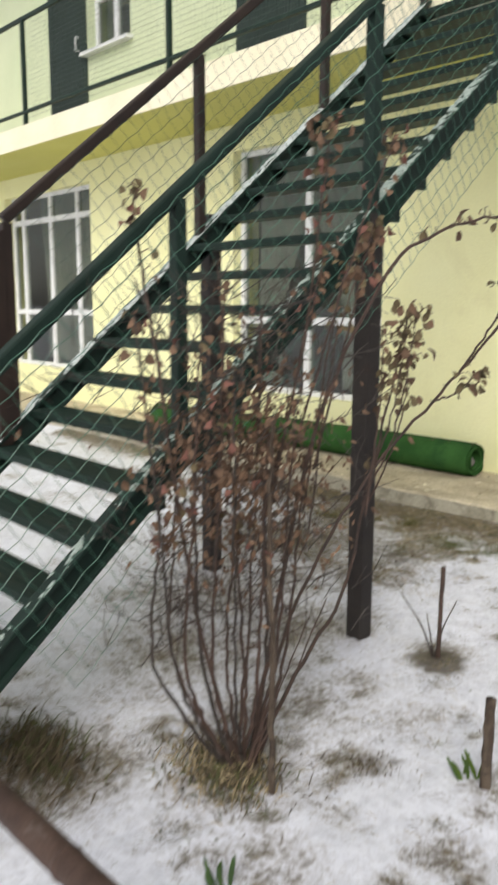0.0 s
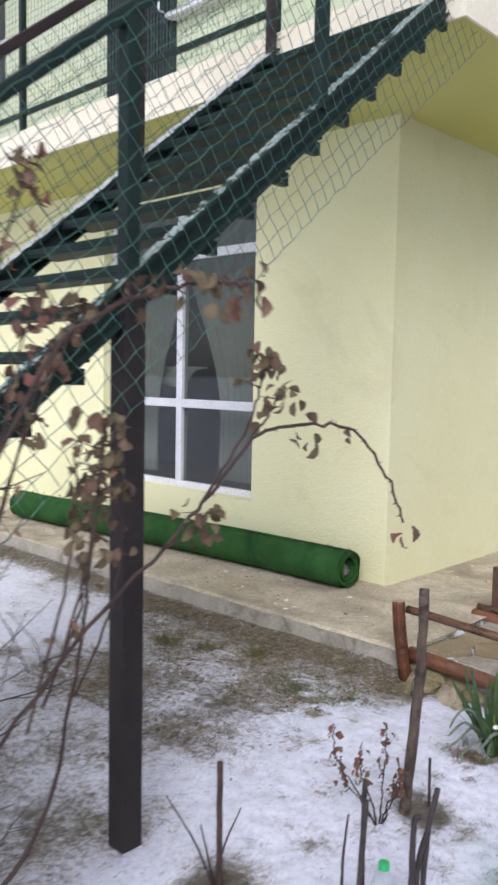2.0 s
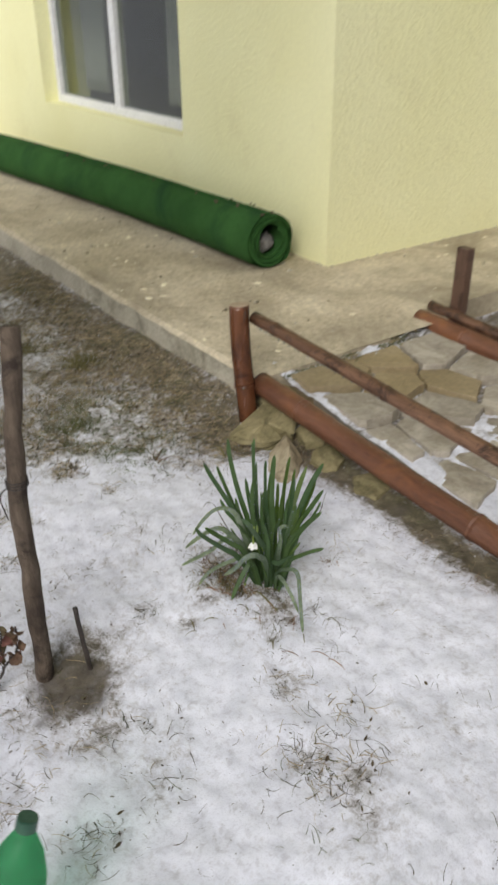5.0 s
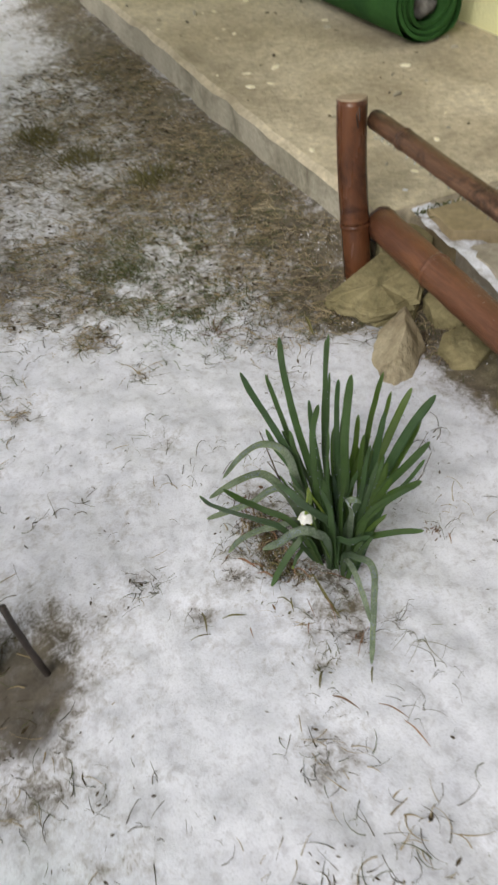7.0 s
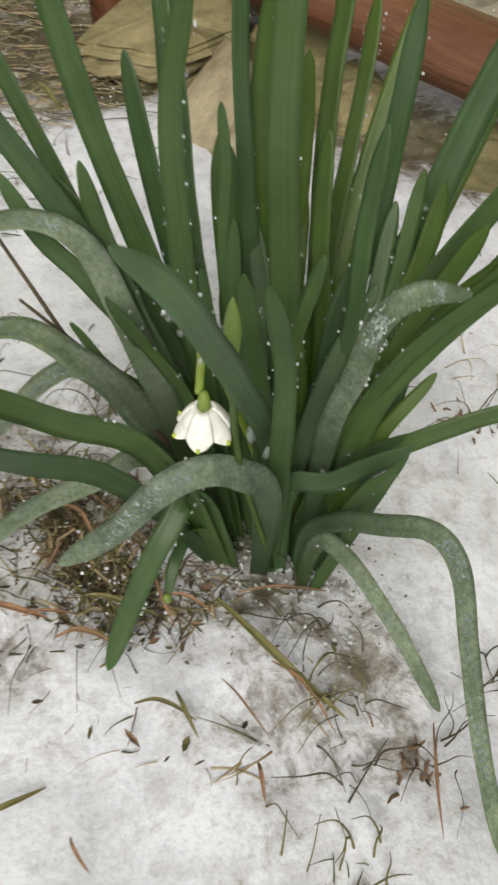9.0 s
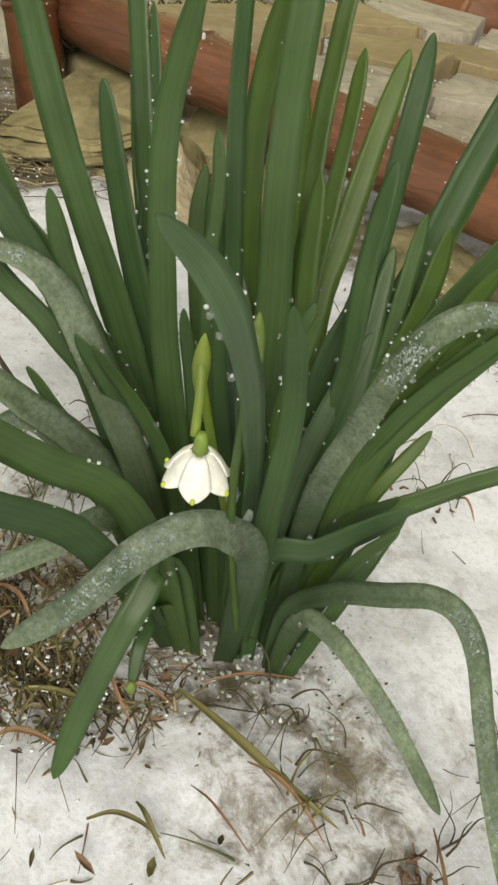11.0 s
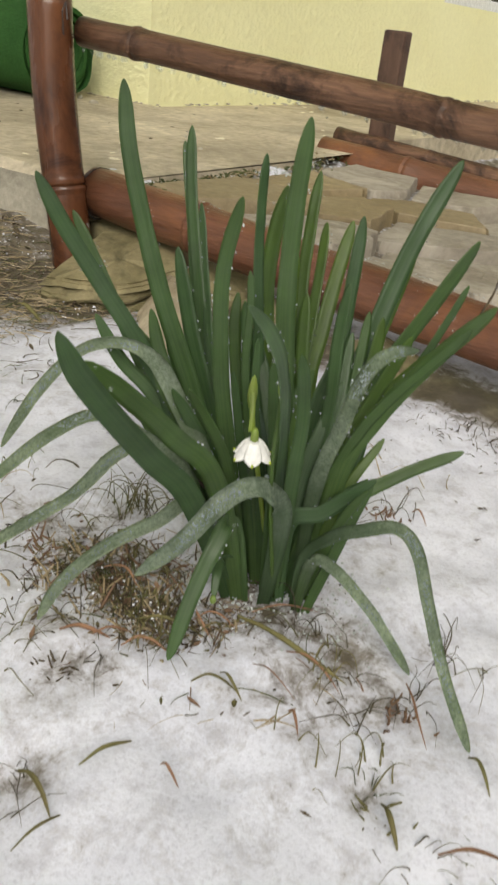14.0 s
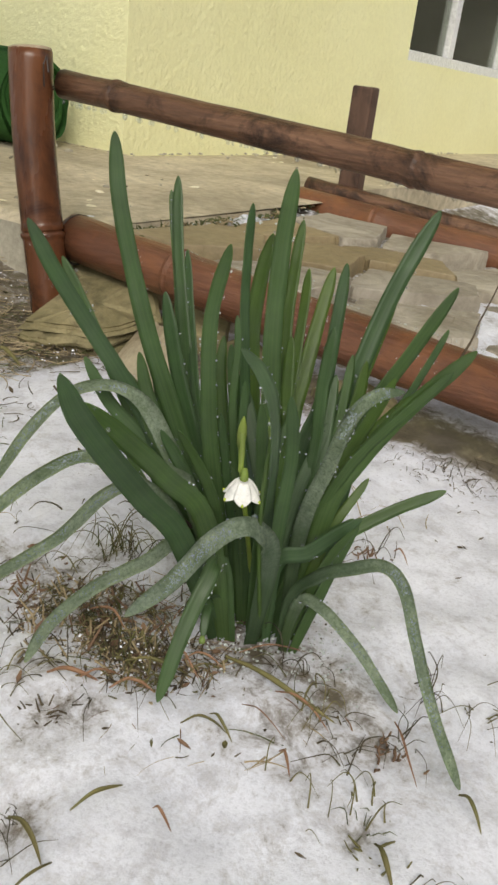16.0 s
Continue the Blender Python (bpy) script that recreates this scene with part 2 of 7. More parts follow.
def snow_material(name, bare=False):
    """Wet, granular snow; on the ground it gives way to soil and turf where the cover is thin."""
    m, n, l, bs = nodes_of(name)
    tc = n.new("ShaderNodeTexCoord").outputs["Object"]
    big, mid, fine = noise_node(n, l, tc, 1.6, 4), noise_node(n, l, tc, 18, 3, 0.55), noise_node(n, l, tc, 330, 3, 0.75)
    col = ramp(n, l, mid, [(0.30, (0.715, 0.738, 0.820)), (0.58, (0.840, 0.864, 0.95))])
    col = mix(n, l, 1.0, col, ramp(n, l, fine, [(0.30, (0.82, 0.82, 0.83)), (0.48, (1.0, 1.0, 1.0)), (0.7, (1.04, 1.04, 1.04))]), "MULTIPLY")
    col = mix(n, l, 1.0, col, ramp(n, l, big, [(0.3, (0.90, 0.90, 0.91)), (0.7, (1.02, 1.02, 1.02))]), "MULTIPLY")
    slush = noise_node(n, l, tc, 62, 4, 0.65, 0.3)
    col = mix(n, l, 1.0, col, ramp(n, l, slush, [(0.32, (0.80, 0.79, 0.79)), (0.50, (1.0, 1.0, 1.0))]), "MULTIPLY")
    bs.inputs["Roughness"].default_value = 0.6
    if bare:
        at = n.new("ShaderNodeAttribute")
        at.attribute_name = "cover"
        patch, speck = noise_node(n, l, tc, 5.5, 6, 0.7, 0.4), noise_node(n, l, tc, 42, 5, 0.75, 0.5)
        total = n.new("ShaderNodeMath")
        total.operation = "MULTIPLY_ADD"
        l.new(patch, total.inputs[0])
        total.inputs[1].default_value = 0.8
        l.new(at.outputs["Fac"], total.inputs[2])
        both = n.new("ShaderNodeMath")
        both.operation = "MULTIPLY_ADD"
        l.new(speck, both.inputs[0])
        both.inputs[1].default_value = 1.1
        l.new(total.outputs[0], both.inputs[2])
        grit = n.new("ShaderNodeMath")
        grit.operation = "MULTIPLY_ADD"
        l.new(noise_node(n, l, tc, 240, 4, 0.8), grit.inputs[0])
        grit.inputs[1].default_value = 0.38
        l.new(both.outputs[0], grit.inputs[2])
        thin, mr = n.new("ShaderNodeMapRange"), n.new("ShaderNodeMapRange")
        thin.inputs["From Min"].default_value, thin.inputs["From Max"].default_value = 1.275, 1.575
        mr.inputs["From Min"].default_value, mr.inputs["From Max"].default_value = 1.445, 1.695
        l.new(grit.outputs[0], thin.inputs["Value"])
        l.new(grit.outputs[0], mr.inputs["Value"])
        soil = ramp(n, l, noise_node(n, l, tc, 26, 6, 0.75), [(0.3, (0.054, 0.044, 0.031)), (0.5, (0.132, 0.110, 0.078)), (0.68, (0.245, 0.210, 0.152))])
        turf = ramp(n, l, noise_node(n, l, tc, 2.6, 4), [(0.5, (1, 1, 1)), (0.72, (0.76, 0.86, 0.58))])
        soil = mix(n, l, 1.0, soil, turf, "MULTIPLY")
        col = mix(n, l, thin.outputs[0], col, (0.49, 0.48, 0.50))
        col = mix(n, l, mr.outputs[0], col, soil)
        wet = n.new("ShaderNodeAttribute")
        wet.attribute_name = "mud"
        ooze = n.new("ShaderNodeMath")
        ooze.operation = "MULTIPLY_ADD"
        l.new(noise_node(n, l, tc, 16, 5, 0.6), ooze.inputs[0])
        ooze.inputs[1].default_value = 0.9
        l.new(wet.outputs["Fac"], ooze.inputs[2])
        lies = ramp(n, l, ooze.outputs[0], [(0.72, (0, 0, 0)), (1.02, (0.90, 0.90, 0.90))])
        earth = ramp(n, l, noise_node(n, l, tc, 34, 5, 0.6), [(0.34, (0.062, 0.052, 0.041)), (0.66, (0.135, 0.116, 0.092))])
        col = mix(n, l, lies, col, earth)
    l.new(col, bs.inputs["Base Color"])
    hsum = n.new("ShaderNodeMath")
    hsum.operation = "MULTIPLY_ADD"
    l.new(fine, hsum.inputs[0])
    hsum.inputs[1].default_value = 0.5
    l.new(mid, hsum.inputs[2])
    bump(n, l, bs, hsum.outputs[0], 0.24, 0.006)
    return m


def leaf_material(name, a, b, frost=0.0, tip=None):
    m, n, l, bs = nodes_of(name)
    uv = n.new("ShaderNodeUVMap").outputs[0]
    tc = n.new("ShaderNodeTexCoord").outputs["Object"]
    ribs = noise_node(n, l, uv, 1.0, 2, 0.5, stretch=(16, 0.6, 1))
    col = ramp(n, l, ribs, [(0.3, a), (0.7, b)])
    blot = noise_node(n, l, tc, 35, 3)
    col = mix(n, l, 1.0, col, ramp(n, l, blot, [(0.3, (0.8, 0.8, 0.8)), (0.7, (1.15, 1.15, 1.15))]), "MULTIPLY")
    oi = n.new("ShaderNodeObjectInfo").outputs["Random"]
    col = mix(n, l, 1.0, col, ramp(n, l, oi, [(0.0, (0.84, 0.88, 1.06)), (0.5, (1.0, 0.99, 1.0)), (1.0, (1.18, 1.10, 0.88))]), "MULTIPLY")
    # grey patches paint the sky's sheen on the blades into their colour
    sky_sheen = noise_node(n, l, tc, 14, 3)
    col = mix(n, l, ramp(n, l, sky_sheen, [(0.36, (0.05, 0.05, 0.05)), (0.70, (0.30, 0.30, 0.30))]), col, (0.15, 0.205, 0.145))
    rough = 0.40
    if frost:
        f = noise_node(n, l, tc, 420, 4, 0.8)
        patch = ramp(n, l, noise_node(n, l, tc, 45, 4, 0.6), [(0.30, (0.25, 0.25, 0.25)), (0.62, (1, 1, 1))])
        fr = ramp(n, l, f, [(0.36, (0.30, 0.30, 0.30)), (0.64, (0.85, 0.85, 0.85))])
        fr = mix(n, l, 1.0, fr, patch, "MULTIPLY")
        along = n.new("ShaderNodeSeparateXYZ")
        l.new(uv, along.inputs[0])
        fr = mix(n, l, 1.0, fr, ramp(n, l, along.outputs["Y"], [(0.35, (0, 0, 0)), (0.6, (1, 1, 1))]), "MULTIPLY")
        col = mix(n, l, fr, col, (0.40, 0.46, 0.42))
        bump(n, l, bs, f, 0.5, 0.0015)
        rough = 0.5
    else:
        bump(n, l, bs, ribs, 0.2, 0.0008)
    l.new(col, bs.inputs["Base Color"])
    bs.inputs["Roughness"].default_value = rough
    thin, blend = n.new("ShaderNodeBsdfTranslucent"), n.new("ShaderNodeMixShader")
    l.new(mix(n, l, 1.0, col, (2.0, 2.05, 0.42), "MULTIPLY"), thin.inputs["Color"])
    blend.inputs[0].default_value = 0.48
    l.new(bs.outputs[0], blend.inputs[1])
    l.new(thin.outputs[0], blend.inputs[2])
    l.new(blend.outputs[0], n["Material Output"].inputs["Surface"])
    return m


GLASS = glass_material()
SNOW = snow_material("wet_snow")
GROUND = snow_material("thin_snow_on_turf", True)
LEAF = leaf_material("green_strap_leaf", (0.058, 0.119, 0.036), (0.087, 0.162, 0.052))
LEAF_GREY = leaf_material("grey_green_leaf_back", (0.085, 0.150, 0.088), (0.125, 0.200, 0.125))
# lighter, yellower copy of LEAF: on the clump's rear blades it paints in backlight
LEAF_LIGHT = leaf_material("light_green_backlit_leaf", (0.084, 0.150, 0.020), (0.115, 0.190, 0.030))
LEAF_PALE = leaf_material("yellow_green_shoot", (0.26, 0.35, 0.08), (0.38, 0.46, 0.13))
LEAF_FROST = leaf_material("frosted_strap_leaf", (0.048, 0.09, 0.032), (0.07, 0.12, 0.045), 0.9)
ICE = surface("wet_ice_crumbs", (0.42, 0.47, 0.46), (0.64, 0.68, 0.68), 120, 500, 0.35, 0.6, 0.001)
FROST = surface("translucent_frost", (0.27, 0.34, 0.30), (0.46, 0.53, 0.50), 90, 500, 0.4, 0.6, 0.001)
PETAL = surface("white_petal", (0.80, 0.80, 0.76), (0.88, 0.88, 0.85), 40, 200, 0.6, 0.15, 0.0005)
PETAL_TIP = surface("yellow_green_spot", (0.42, 0.52, 0.05), (0.5, 0.6, 0.08), 40, 200, 0.6, 0.1)
DRY_LEAF = surface("withered_rose_leaf", (0.095, 0.056, 0.036), (0.182, 0.110, 0.070), 30, 200, 0.8, 0.4, 0.001, per_piece=0.3)
RED_LEAF = surface("reddish_rose_leaf", (0.11, 0.046, 0.038), (0.19, 0.085, 0.065), 30, 200, 0.8, 0.4, 0.001)
OLIVE_LEAF = surface("olive_rose_leaf", (0.085, 0.066, 0.036), (0.160, 0.122, 0.066), 30, 200, 0.8, 0.4, 0.001)


def net_material():
    m = surface("white_net_curtain", (0.70, 0.71, 0.70), (0.80, 0.81, 0.80), 4, 60, 0.9, 0.2)
    n, l = m.node_tree.nodes, m.node_tree.links
    hole, blend = n.new("ShaderNodeBsdfTransparent"), n.new("ShaderNodeMixShader")
    blend.inputs[0].default_value = 0.32
    l.new(n["Principled BSDF"].outputs[0], blend.inputs[1])
    l.new(hole.outputs[0], blend.inputs[2])
    l.new(blend.outputs[0], n["Material Output"].inputs["Surface"])
    return m


CURTAIN = net_material()


def bottle_material(name, colour, clear):
    """Thin tinted plastic: mostly seen through, with a gloss."""
    m, n, l, bs = nodes_of(name)
    tr, mx = n.new("ShaderNodeBsdfTransparent"), n.new("ShaderNodeMixShader")
    tr.inputs["Color"].default_value = (*(v ** 0.5 for v in colour), 1)
    bs.inputs["Base Color"].default_value = (*(0.7 * v for v in colour), 1)
    bs.inputs["Roughness"].default_value = 0.12
    mx.inputs[0].default_value = clear
    l.new(bs.outputs[0], mx.inputs[1])
    l.new(tr.outputs[0], mx.inputs[2])
    l.new(mx.outputs[0], n["Material Output"].inputs["Surface"])
    return m


PET_GREEN = bottle_material("green_bottle_plastic", (0.24, 0.62, 0.38), 0.88)
PET_CLEAR = bottle_material("clear_bottle_plastic", (0.93, 0.96, 0.97), 0.90)
CAP_GREEN = surface("bright_green_cap", (0.03, 0.42, 0.12), (0.04, 0.5, 0.15), 40, 200, 0.35, 0.0)
CAP_DARK = surface("dark_green_cap", (0.03, 0.09, 0.06), (0.05, 0.12, 0.08), 40, 200, 0.4, 0.0)


# ---- mesh helpers ----
def part(name, bm, material, parent=None, label="", smooth=False):
    me = bpy.data.meshes.new(name)
    bm.normal_update()
    bm.to_mesh(me)
    bm.free()
    if smooth:
        me.polygons.foreach_set("use_smooth", [True] * len(me.polygons))
    me.materials.append(material)
    ob = new(name, me)
    ob.parent = parent
    if label:
        tagged(ob, label)
    return ob


def empty(name, at, label, category, group="", kind=""):
    ob = new(name)
    ob.location = at
    ob.empty_display_size = 0.05
    return tagged(ob, label, category, group, kind)


def inside(ob, parent):
    """Hang ob under a parent that stands at a place, keeping where it is."""
    ob.parent = parent
    ob.matrix_parent_inverse = Matrix.Translation(parent.location).inverted()
    return ob


def add_box(bm, lo, hi, bevel=0.0):
    c = [(a + b) / 2 for a, b in zip(lo, hi)]
    s = [max(b - a, 1e-4) for a, b in zip(lo, hi)]
    made = bmesh.ops.create_cube(bm, size=1, matrix=Matrix.LocRotScale(c, None, s))
    if bevel:
        edges = list({e for v in made["verts"] for e in v.link_edges})
        bmesh.ops.bevel(bm, geom=edges, offset=bevel, segments=2, affect="EDGES", profile=0.6)
    return bm


def box(lo, hi, bevel=0.0):
    return add_box(bmesh.new(), lo, hi, bevel)


def ring_frame(d, hint=None):
    d = Vector(d).normalized()
    u = Vector(hint) if hint else (Vector((0, 0, 1)) if abs(d.z) < 0.9 else Vector((1, 0, 0)))
    u = (u - d * u.dot(d)).normalized()
    return d, u, d.cross(u)


def add_tube(bm, pts, radii, sides=8, cap=True):
    """A tube along a line of points; radii: one, or one a point."""
    pts = [Vector(p) for p in pts]
    if not isinstance(radii, (list, tuple)):
        radii = [radii] * len(pts)
    rings, hint = [], None
    for k, p in enumerate(pts):
        d = pts[min(k + 1, len(pts) - 1)] - pts[max(k - 1, 0)]
        d, u, v = ring_frame(d, hint)
        hint = u
        rings.append([bm.verts.new(p + (u * math.cos(a) + v * math.sin(a)) * radii[k]) for a in (2 * math.pi * i / sides for i in range(sides))])
    for a, b in zip(rings, rings[1:]):
        for i in range(sides):
            bm.faces.new((a[i], a[(i + 1) % sides], b[(i + 1) % sides], b[i]))
    if cap:
        bm.faces.new(rings[0][::-1])
        bm.faces.new(rings[-1])
    return bm


def add_bar(bm, a, b, w, h, bevel=0.0):
    """A square bar from a to b, w across, h high."""
    a, b = Vector(a), Vector(b)
    d, u, v = ring_frame(b - a)
    m = Matrix((v, d, u)).transposed().to_4x4()
    m.translation = (a + b) / 2
    made = bmesh.ops.create_cube(bm, size=1, matrix=m @ Matrix.Diagonal((w, (b - a).length, h, 1)))
    if bevel:
        edges = list({e for x in made["verts"] for e in x.link_edges})
        bmesh.ops.bevel(bm, geom=edges, offset=bevel, segments=2, affect="EDGES", profile=0.6)
    return bm


def spline(pts, steps=6):
    """Points on a smooth line through pts."""
    p = [Vector(q) for q in pts]
    p = [2 * p[0] - p[1]] + p + [2 * p[-1] - p[-2]]
    out = []
    for k in range(1, len(p) - 2):
        a, b, c, d = p[k - 1:k + 3]
        for i in range(steps):
            t = i / steps
            out.append(0.5 * (2 * b + (c - a) * t + (2 * a - 5 * b + 4 * c - d) * t * t + (3 * b - a - 3 * c + d) * t ** 3))
    return out + [p[-2]]


def jitter(rng, s):
    return Vector((rng.uniform(-s, s), rng.uniform(-s, s), rng.uniform(-s, s)))


# ---- ground ----
def smooth(a, b, t):
    t = min(1, max(0, (t - a) / (b - a)))
    return t * t * (3 - 2 * t)


def ground_z(x, y):
    z = 0.075 * smooth(2.7, 3.9, y)
    z += 0.045 * smooth(4.12, 4.46, y) * smooth(-2.2, -2.5, x)
    z += 0.010 * math.exp(-((x + 1.555) ** 2 + (y - 3.97) ** 2) / 0.0225)
    return z - 0.02 * smooth(-2.4, -3.4, x) * smooth(3.6, 4.3, y)


PLANT = Vector((-1.555, 3.974, 0.086))


TUFTS = [(random.Random(77 + k).uniform(-3.2, -0.6), random.Random(177 + k).uniform(1.0, 4.3), random.Random(277 + k).uniform(0.03, 0.10), random.Random(377 + k).uniform(0.10, 0.28)) for k in range(170)]
TUFTS += [(random.Random(577 + k).uniform(-2.9, -1.0), random.Random(677 + k).uniform(1.15, 2.75), random.Random(777 + k).uniform(0.025, 0.075), random.Random(877 + k).uniform(0.32, 0.54)) for k in range(105)]
TUFTS += [(random.Random(977 + k).uniform(-7.6, -2.9), random.Random(1077 + k).uniform(2.0, 4.3), random.Random(1177 + k).uniform(0.05, 0.13), random.Random(1277 + k).uniform(0.2, 0.42)) for k in range(170)]
TUFTS += [(-1.42, 3.48, 0.09, 0.34), (-1.12, 3.74, 0.06, 0.40), (-1.04, 3.77, 0.07, 0.34), (-1.39, 3.27, 0.06, 0.32), (-1.75, 3.08, 0.10, 0.36), (-1.29, 3.82, 0.05, 0.30), (-2.35, 3.78, 0.09, 0.36), (-1.66, 3.69, 0.03, 0.25), (-1.22, 3.36, 0.06, 0.3), (-1.9, 3.35, 0.07, 0.3)]


def cover(x, y):
    """How thin the snow lies: 0 deep, about 0.6 bare."""
    c = 0.0
    edge = 3.45 + 0.62 * smooth(-2.55, -2.25, x) + 0.08 * math.sin(x * 3.1) + 0.62 * smooth(-3.0, -4.6, x)
    if x < -2.1:
        c = max(c, 0.35 * smooth(edge - 0.25, edge + 0.3, y) + 0.30 * math.exp(-((y - 4.36) / 0.13) ** 2) * smooth(3.9, 4.3, y))
    for cx, cy, r, a in ((-1.80, 1.55, 0.30, 0.52), (-2.2, 1.12, 0.34, 0.6), (-1.85, 2.74, 0.15, 0.60), (-1.60, 3.48, 0.17, 0.5), (-1.66, 3.29, 0.12, 0.25),
                         (-1.605, 3.895, 0.050, 0.40), (-1.655, 3.925, 0.060, 0.42), (-1.700, 3.908, 0.060, 0.38), (-1.751, 3.912, 0.045, 0.36), (-1.709, 3.971, 0.045, 0.34), (-1.605, 3.830, 0.035, 0.34), (-1.568, 3.753, 0.025, 0.28), (-1.412, 3.878, 0.022, 0.34), (-1.475, 3.957, 0.035, 0.40), (-1.49, 3.93, 0.10, 0.27), (-1.60, 3.96, 0.13, 0.26), (-1.44, 3.93, 0.06, 0.24), (-1.56, 3.96, 0.07, 0.36), (-2.3, 4.35, 0.22, 0.6), (-1.60, 2.25, 0.18, 0.40), (-1.40, 1.32, 0.18, 0.40), (-1.12, 1.70, 0.14, 0.40), (-1.30, 2.45, 0.12, 0.38), (-1.95, 2.30, 0.20, 0.34), (-2.6, 2.0, 0.6, 0.40), (-2.85, 2.95, 0.45, 0.34), (-2.42, 2.62, 0.34, 0.46), (-3.4, 3.35, 0.55, 0.46), (-3.05, 2.5, 0.5, 0.42), (-2.75, 3.3, 0.4, 0.46), (-1.58, 1.88, 0.13, 0.48), (-1.42, 1.62, 0.10, 0.42), (-2.0, 1.95, 0.38, 0.40), (-2.35, 2.35, 0.32, 0.44),
                         (-1.28, 2.95, 0.2, 0.2), (-1.25, 3.45, 0.12, 0.16), (-1.0, 3.9, 0.2, 0.12), (-1.2, 2.05, 0.15, 0.3)):
        c = max(c, a * math.exp(-((x - cx) ** 2 + (y - cy) ** 2) / (r * r)))
    if x < -2.25:
        c = max(c, 0.45 * math.exp(-((y - 4.42 - 0.03 * math.sin(x * 4)) / 0.17) ** 2) * smooth(-2.2, -2.5, x))
    for cx, cy, r, a in TUFTS:
        if abs(x - cx) < 2 * r and abs(y - cy) < 2 * r:
            c = max(c, a * math.exp(-((x - cx) ** 2 + (y - cy) ** 2) / (r * r)))
    c = max(c, 0.72 * math.exp(-((y - 4.455) / (0.105 - 0.035 * smooth(-2.0, -1.6, x))) ** 2) * smooth(-2.5, -2.3, x))
    if y > 5.4 and x > -2.4:
        c = max(c, 0.40 * smooth(1.2, -0.6, x) * smooth(8.0, 6.4, y) + 0.1)
    return c


def mud(x, y):
    """Smooth wet earth that has come up through the snow round stakes and stems."""
    return max(a * math.exp(-((x - cx) ** 2 + (y - cy) ** 2) / (r * r)) for cx, cy, r, a in (
        (-1.575, 3.470, 0.115, 0.68), (-1.82, 2.70, 0.13, 0.85), (-2.0, 1.75, 0.16, 0.5), (-2.55, 2.55, 0.30, 0.42), (-3.0, 2.9, 0.4, 0.36), (-1.52, 1.92, 0.12, 0.45),
        (-2.2, 2.15, 0.22, 0.38), (-2.7, 3.6, 0.25, 0.5), (-2.05, 4.44, 0.12, 0.7), (-1.6, 4.45, 0.05, 0.6), (-1.466, 3.955, 0.035, 0.42), (-3.3, 2.2, 0.35, 0.4)))


def ladder(stops):
    """Grid lines: from stop to stop in steps of about the size given with each stop."""
    out = []
    for (a, s), (b, _) in zip(stops, stops[1:]):
        k = max(1, round((b - a) / s))
        out += [a + (b - a) * i / k for i in range(k)]
    return out + [stops[-1][0]]


def build_ground():
    xs = ladder([(-600, 200), (-60, 15), (-12, 0.6), (-8, 0.12), (-4.6, 0.06), (-2.5, 0.012), (-0.8, 0.06), (1.5, 0.6), (12, 15), (60, 200), (600, 1)])
    ys = ladder([(-600, 200), (-60, 15), (-8, 0.6), (0.6, 0.06), (2.9, 0.012), (4.5, 0.06), (6.5, 0.6), (14, 15), (60, 200), (600, 1)])
    verts, cov = [], []
    for y in ys:
        for x in xs:
            near = -8 < x < 2 and 0 < y < 7
            c = cover(x, y) if near else 0.1
            z = ground_z(x, y)
            if near:
                q = Vector((x, y, 0))
                z += 0.012 * noise.noise(q * 3) + 0.004 * noise.noise(q * 11) + 0.005 * noise.noise(q * 20) + 0.0035 * noise.noise(q * 46) + 0.0015 * noise.noise(q * 90) - 0.012 * min(c, 0.5)
            verts.append((x, y, z))
            cov.append(c)
    w = len(xs)
    faces = [(j * w + i, j * w + i + 1, (j + 1) * w + i + 1, (j + 1) * w + i) for j in range(len(ys) - 1) for i in range(w - 1)]
    me = bpy.data.meshes.new("ground")
    me.from_pydata(verts, [], faces)
    me.polygons.foreach_set("use_smooth", [True] * len(faces))
    me.attributes.new("cover", "FLOAT", "POINT").data.foreach_set("value", cov)
    me.attributes.new("mud", "FLOAT", "POINT").data.foreach_set("value", [mud(x, y) if -8 < x < 2 and 0 < y < 7 else 0.0 for x, y, _ in verts])
    me.materials.append(GROUND)
    tagged(new("ground", me), "garden ground under thin patchy wet snow with turf", "ground", kind="structure")


build_ground()

# ---- building ----
WX, WY = -3.085, 5.42                      # outer corner of the ground floor
FLOOR, SOFFIT_Z, BALCONY_Z = 0.2, 3.2, 3.43
THICK = 0.35


def wall_pieces(bm, along, a, b, z0, z1, holes, front, back):
    """A wall with rectangular holes (start, end, bottom, top) along x or y."""
    def piece(s, e, lo, hi):
        if e - s < 1e-3 or hi - lo < 1e-3:
            return
        if along == "x":
            add_box(bm, (s, min(front, back), lo), (e, max(front, back), hi))
        else:
            add_box(bm, (min(front, back), s, lo), (max(front, back), e, hi))
    at = a
    for s, e, lo, hi in sorted(holes):
        piece(at, s, z0, z1)
        piece(s, e, z0, lo)
        piece(s, e, hi, z1)
        at = e
    piece(at, b, z0, z1)


WIN_A = (-6.20, -4.31, 0.61, 2.95)
WIN_C = (-11.15, -8.87, 0.61, 2.95)
WIN_B = (7.26, 9.6, 0.61, 2.95)
bm = bmesh.new()
wall_pieces(bm, "x", -16, WX, -0.1, SOFFIT_Z, [WIN_A, WIN_C], WY, WY + THICK)
tagged(part("wall_south", bm, WALL), "pale yellow rendered wall of the ground floor", "wall", kind="structure")
bm = bmesh.new()
wall_pieces(bm, "y", WY + THICK, 16, -0.1, SOFFIT_Z, [WIN_B], WX, WX - THICK)
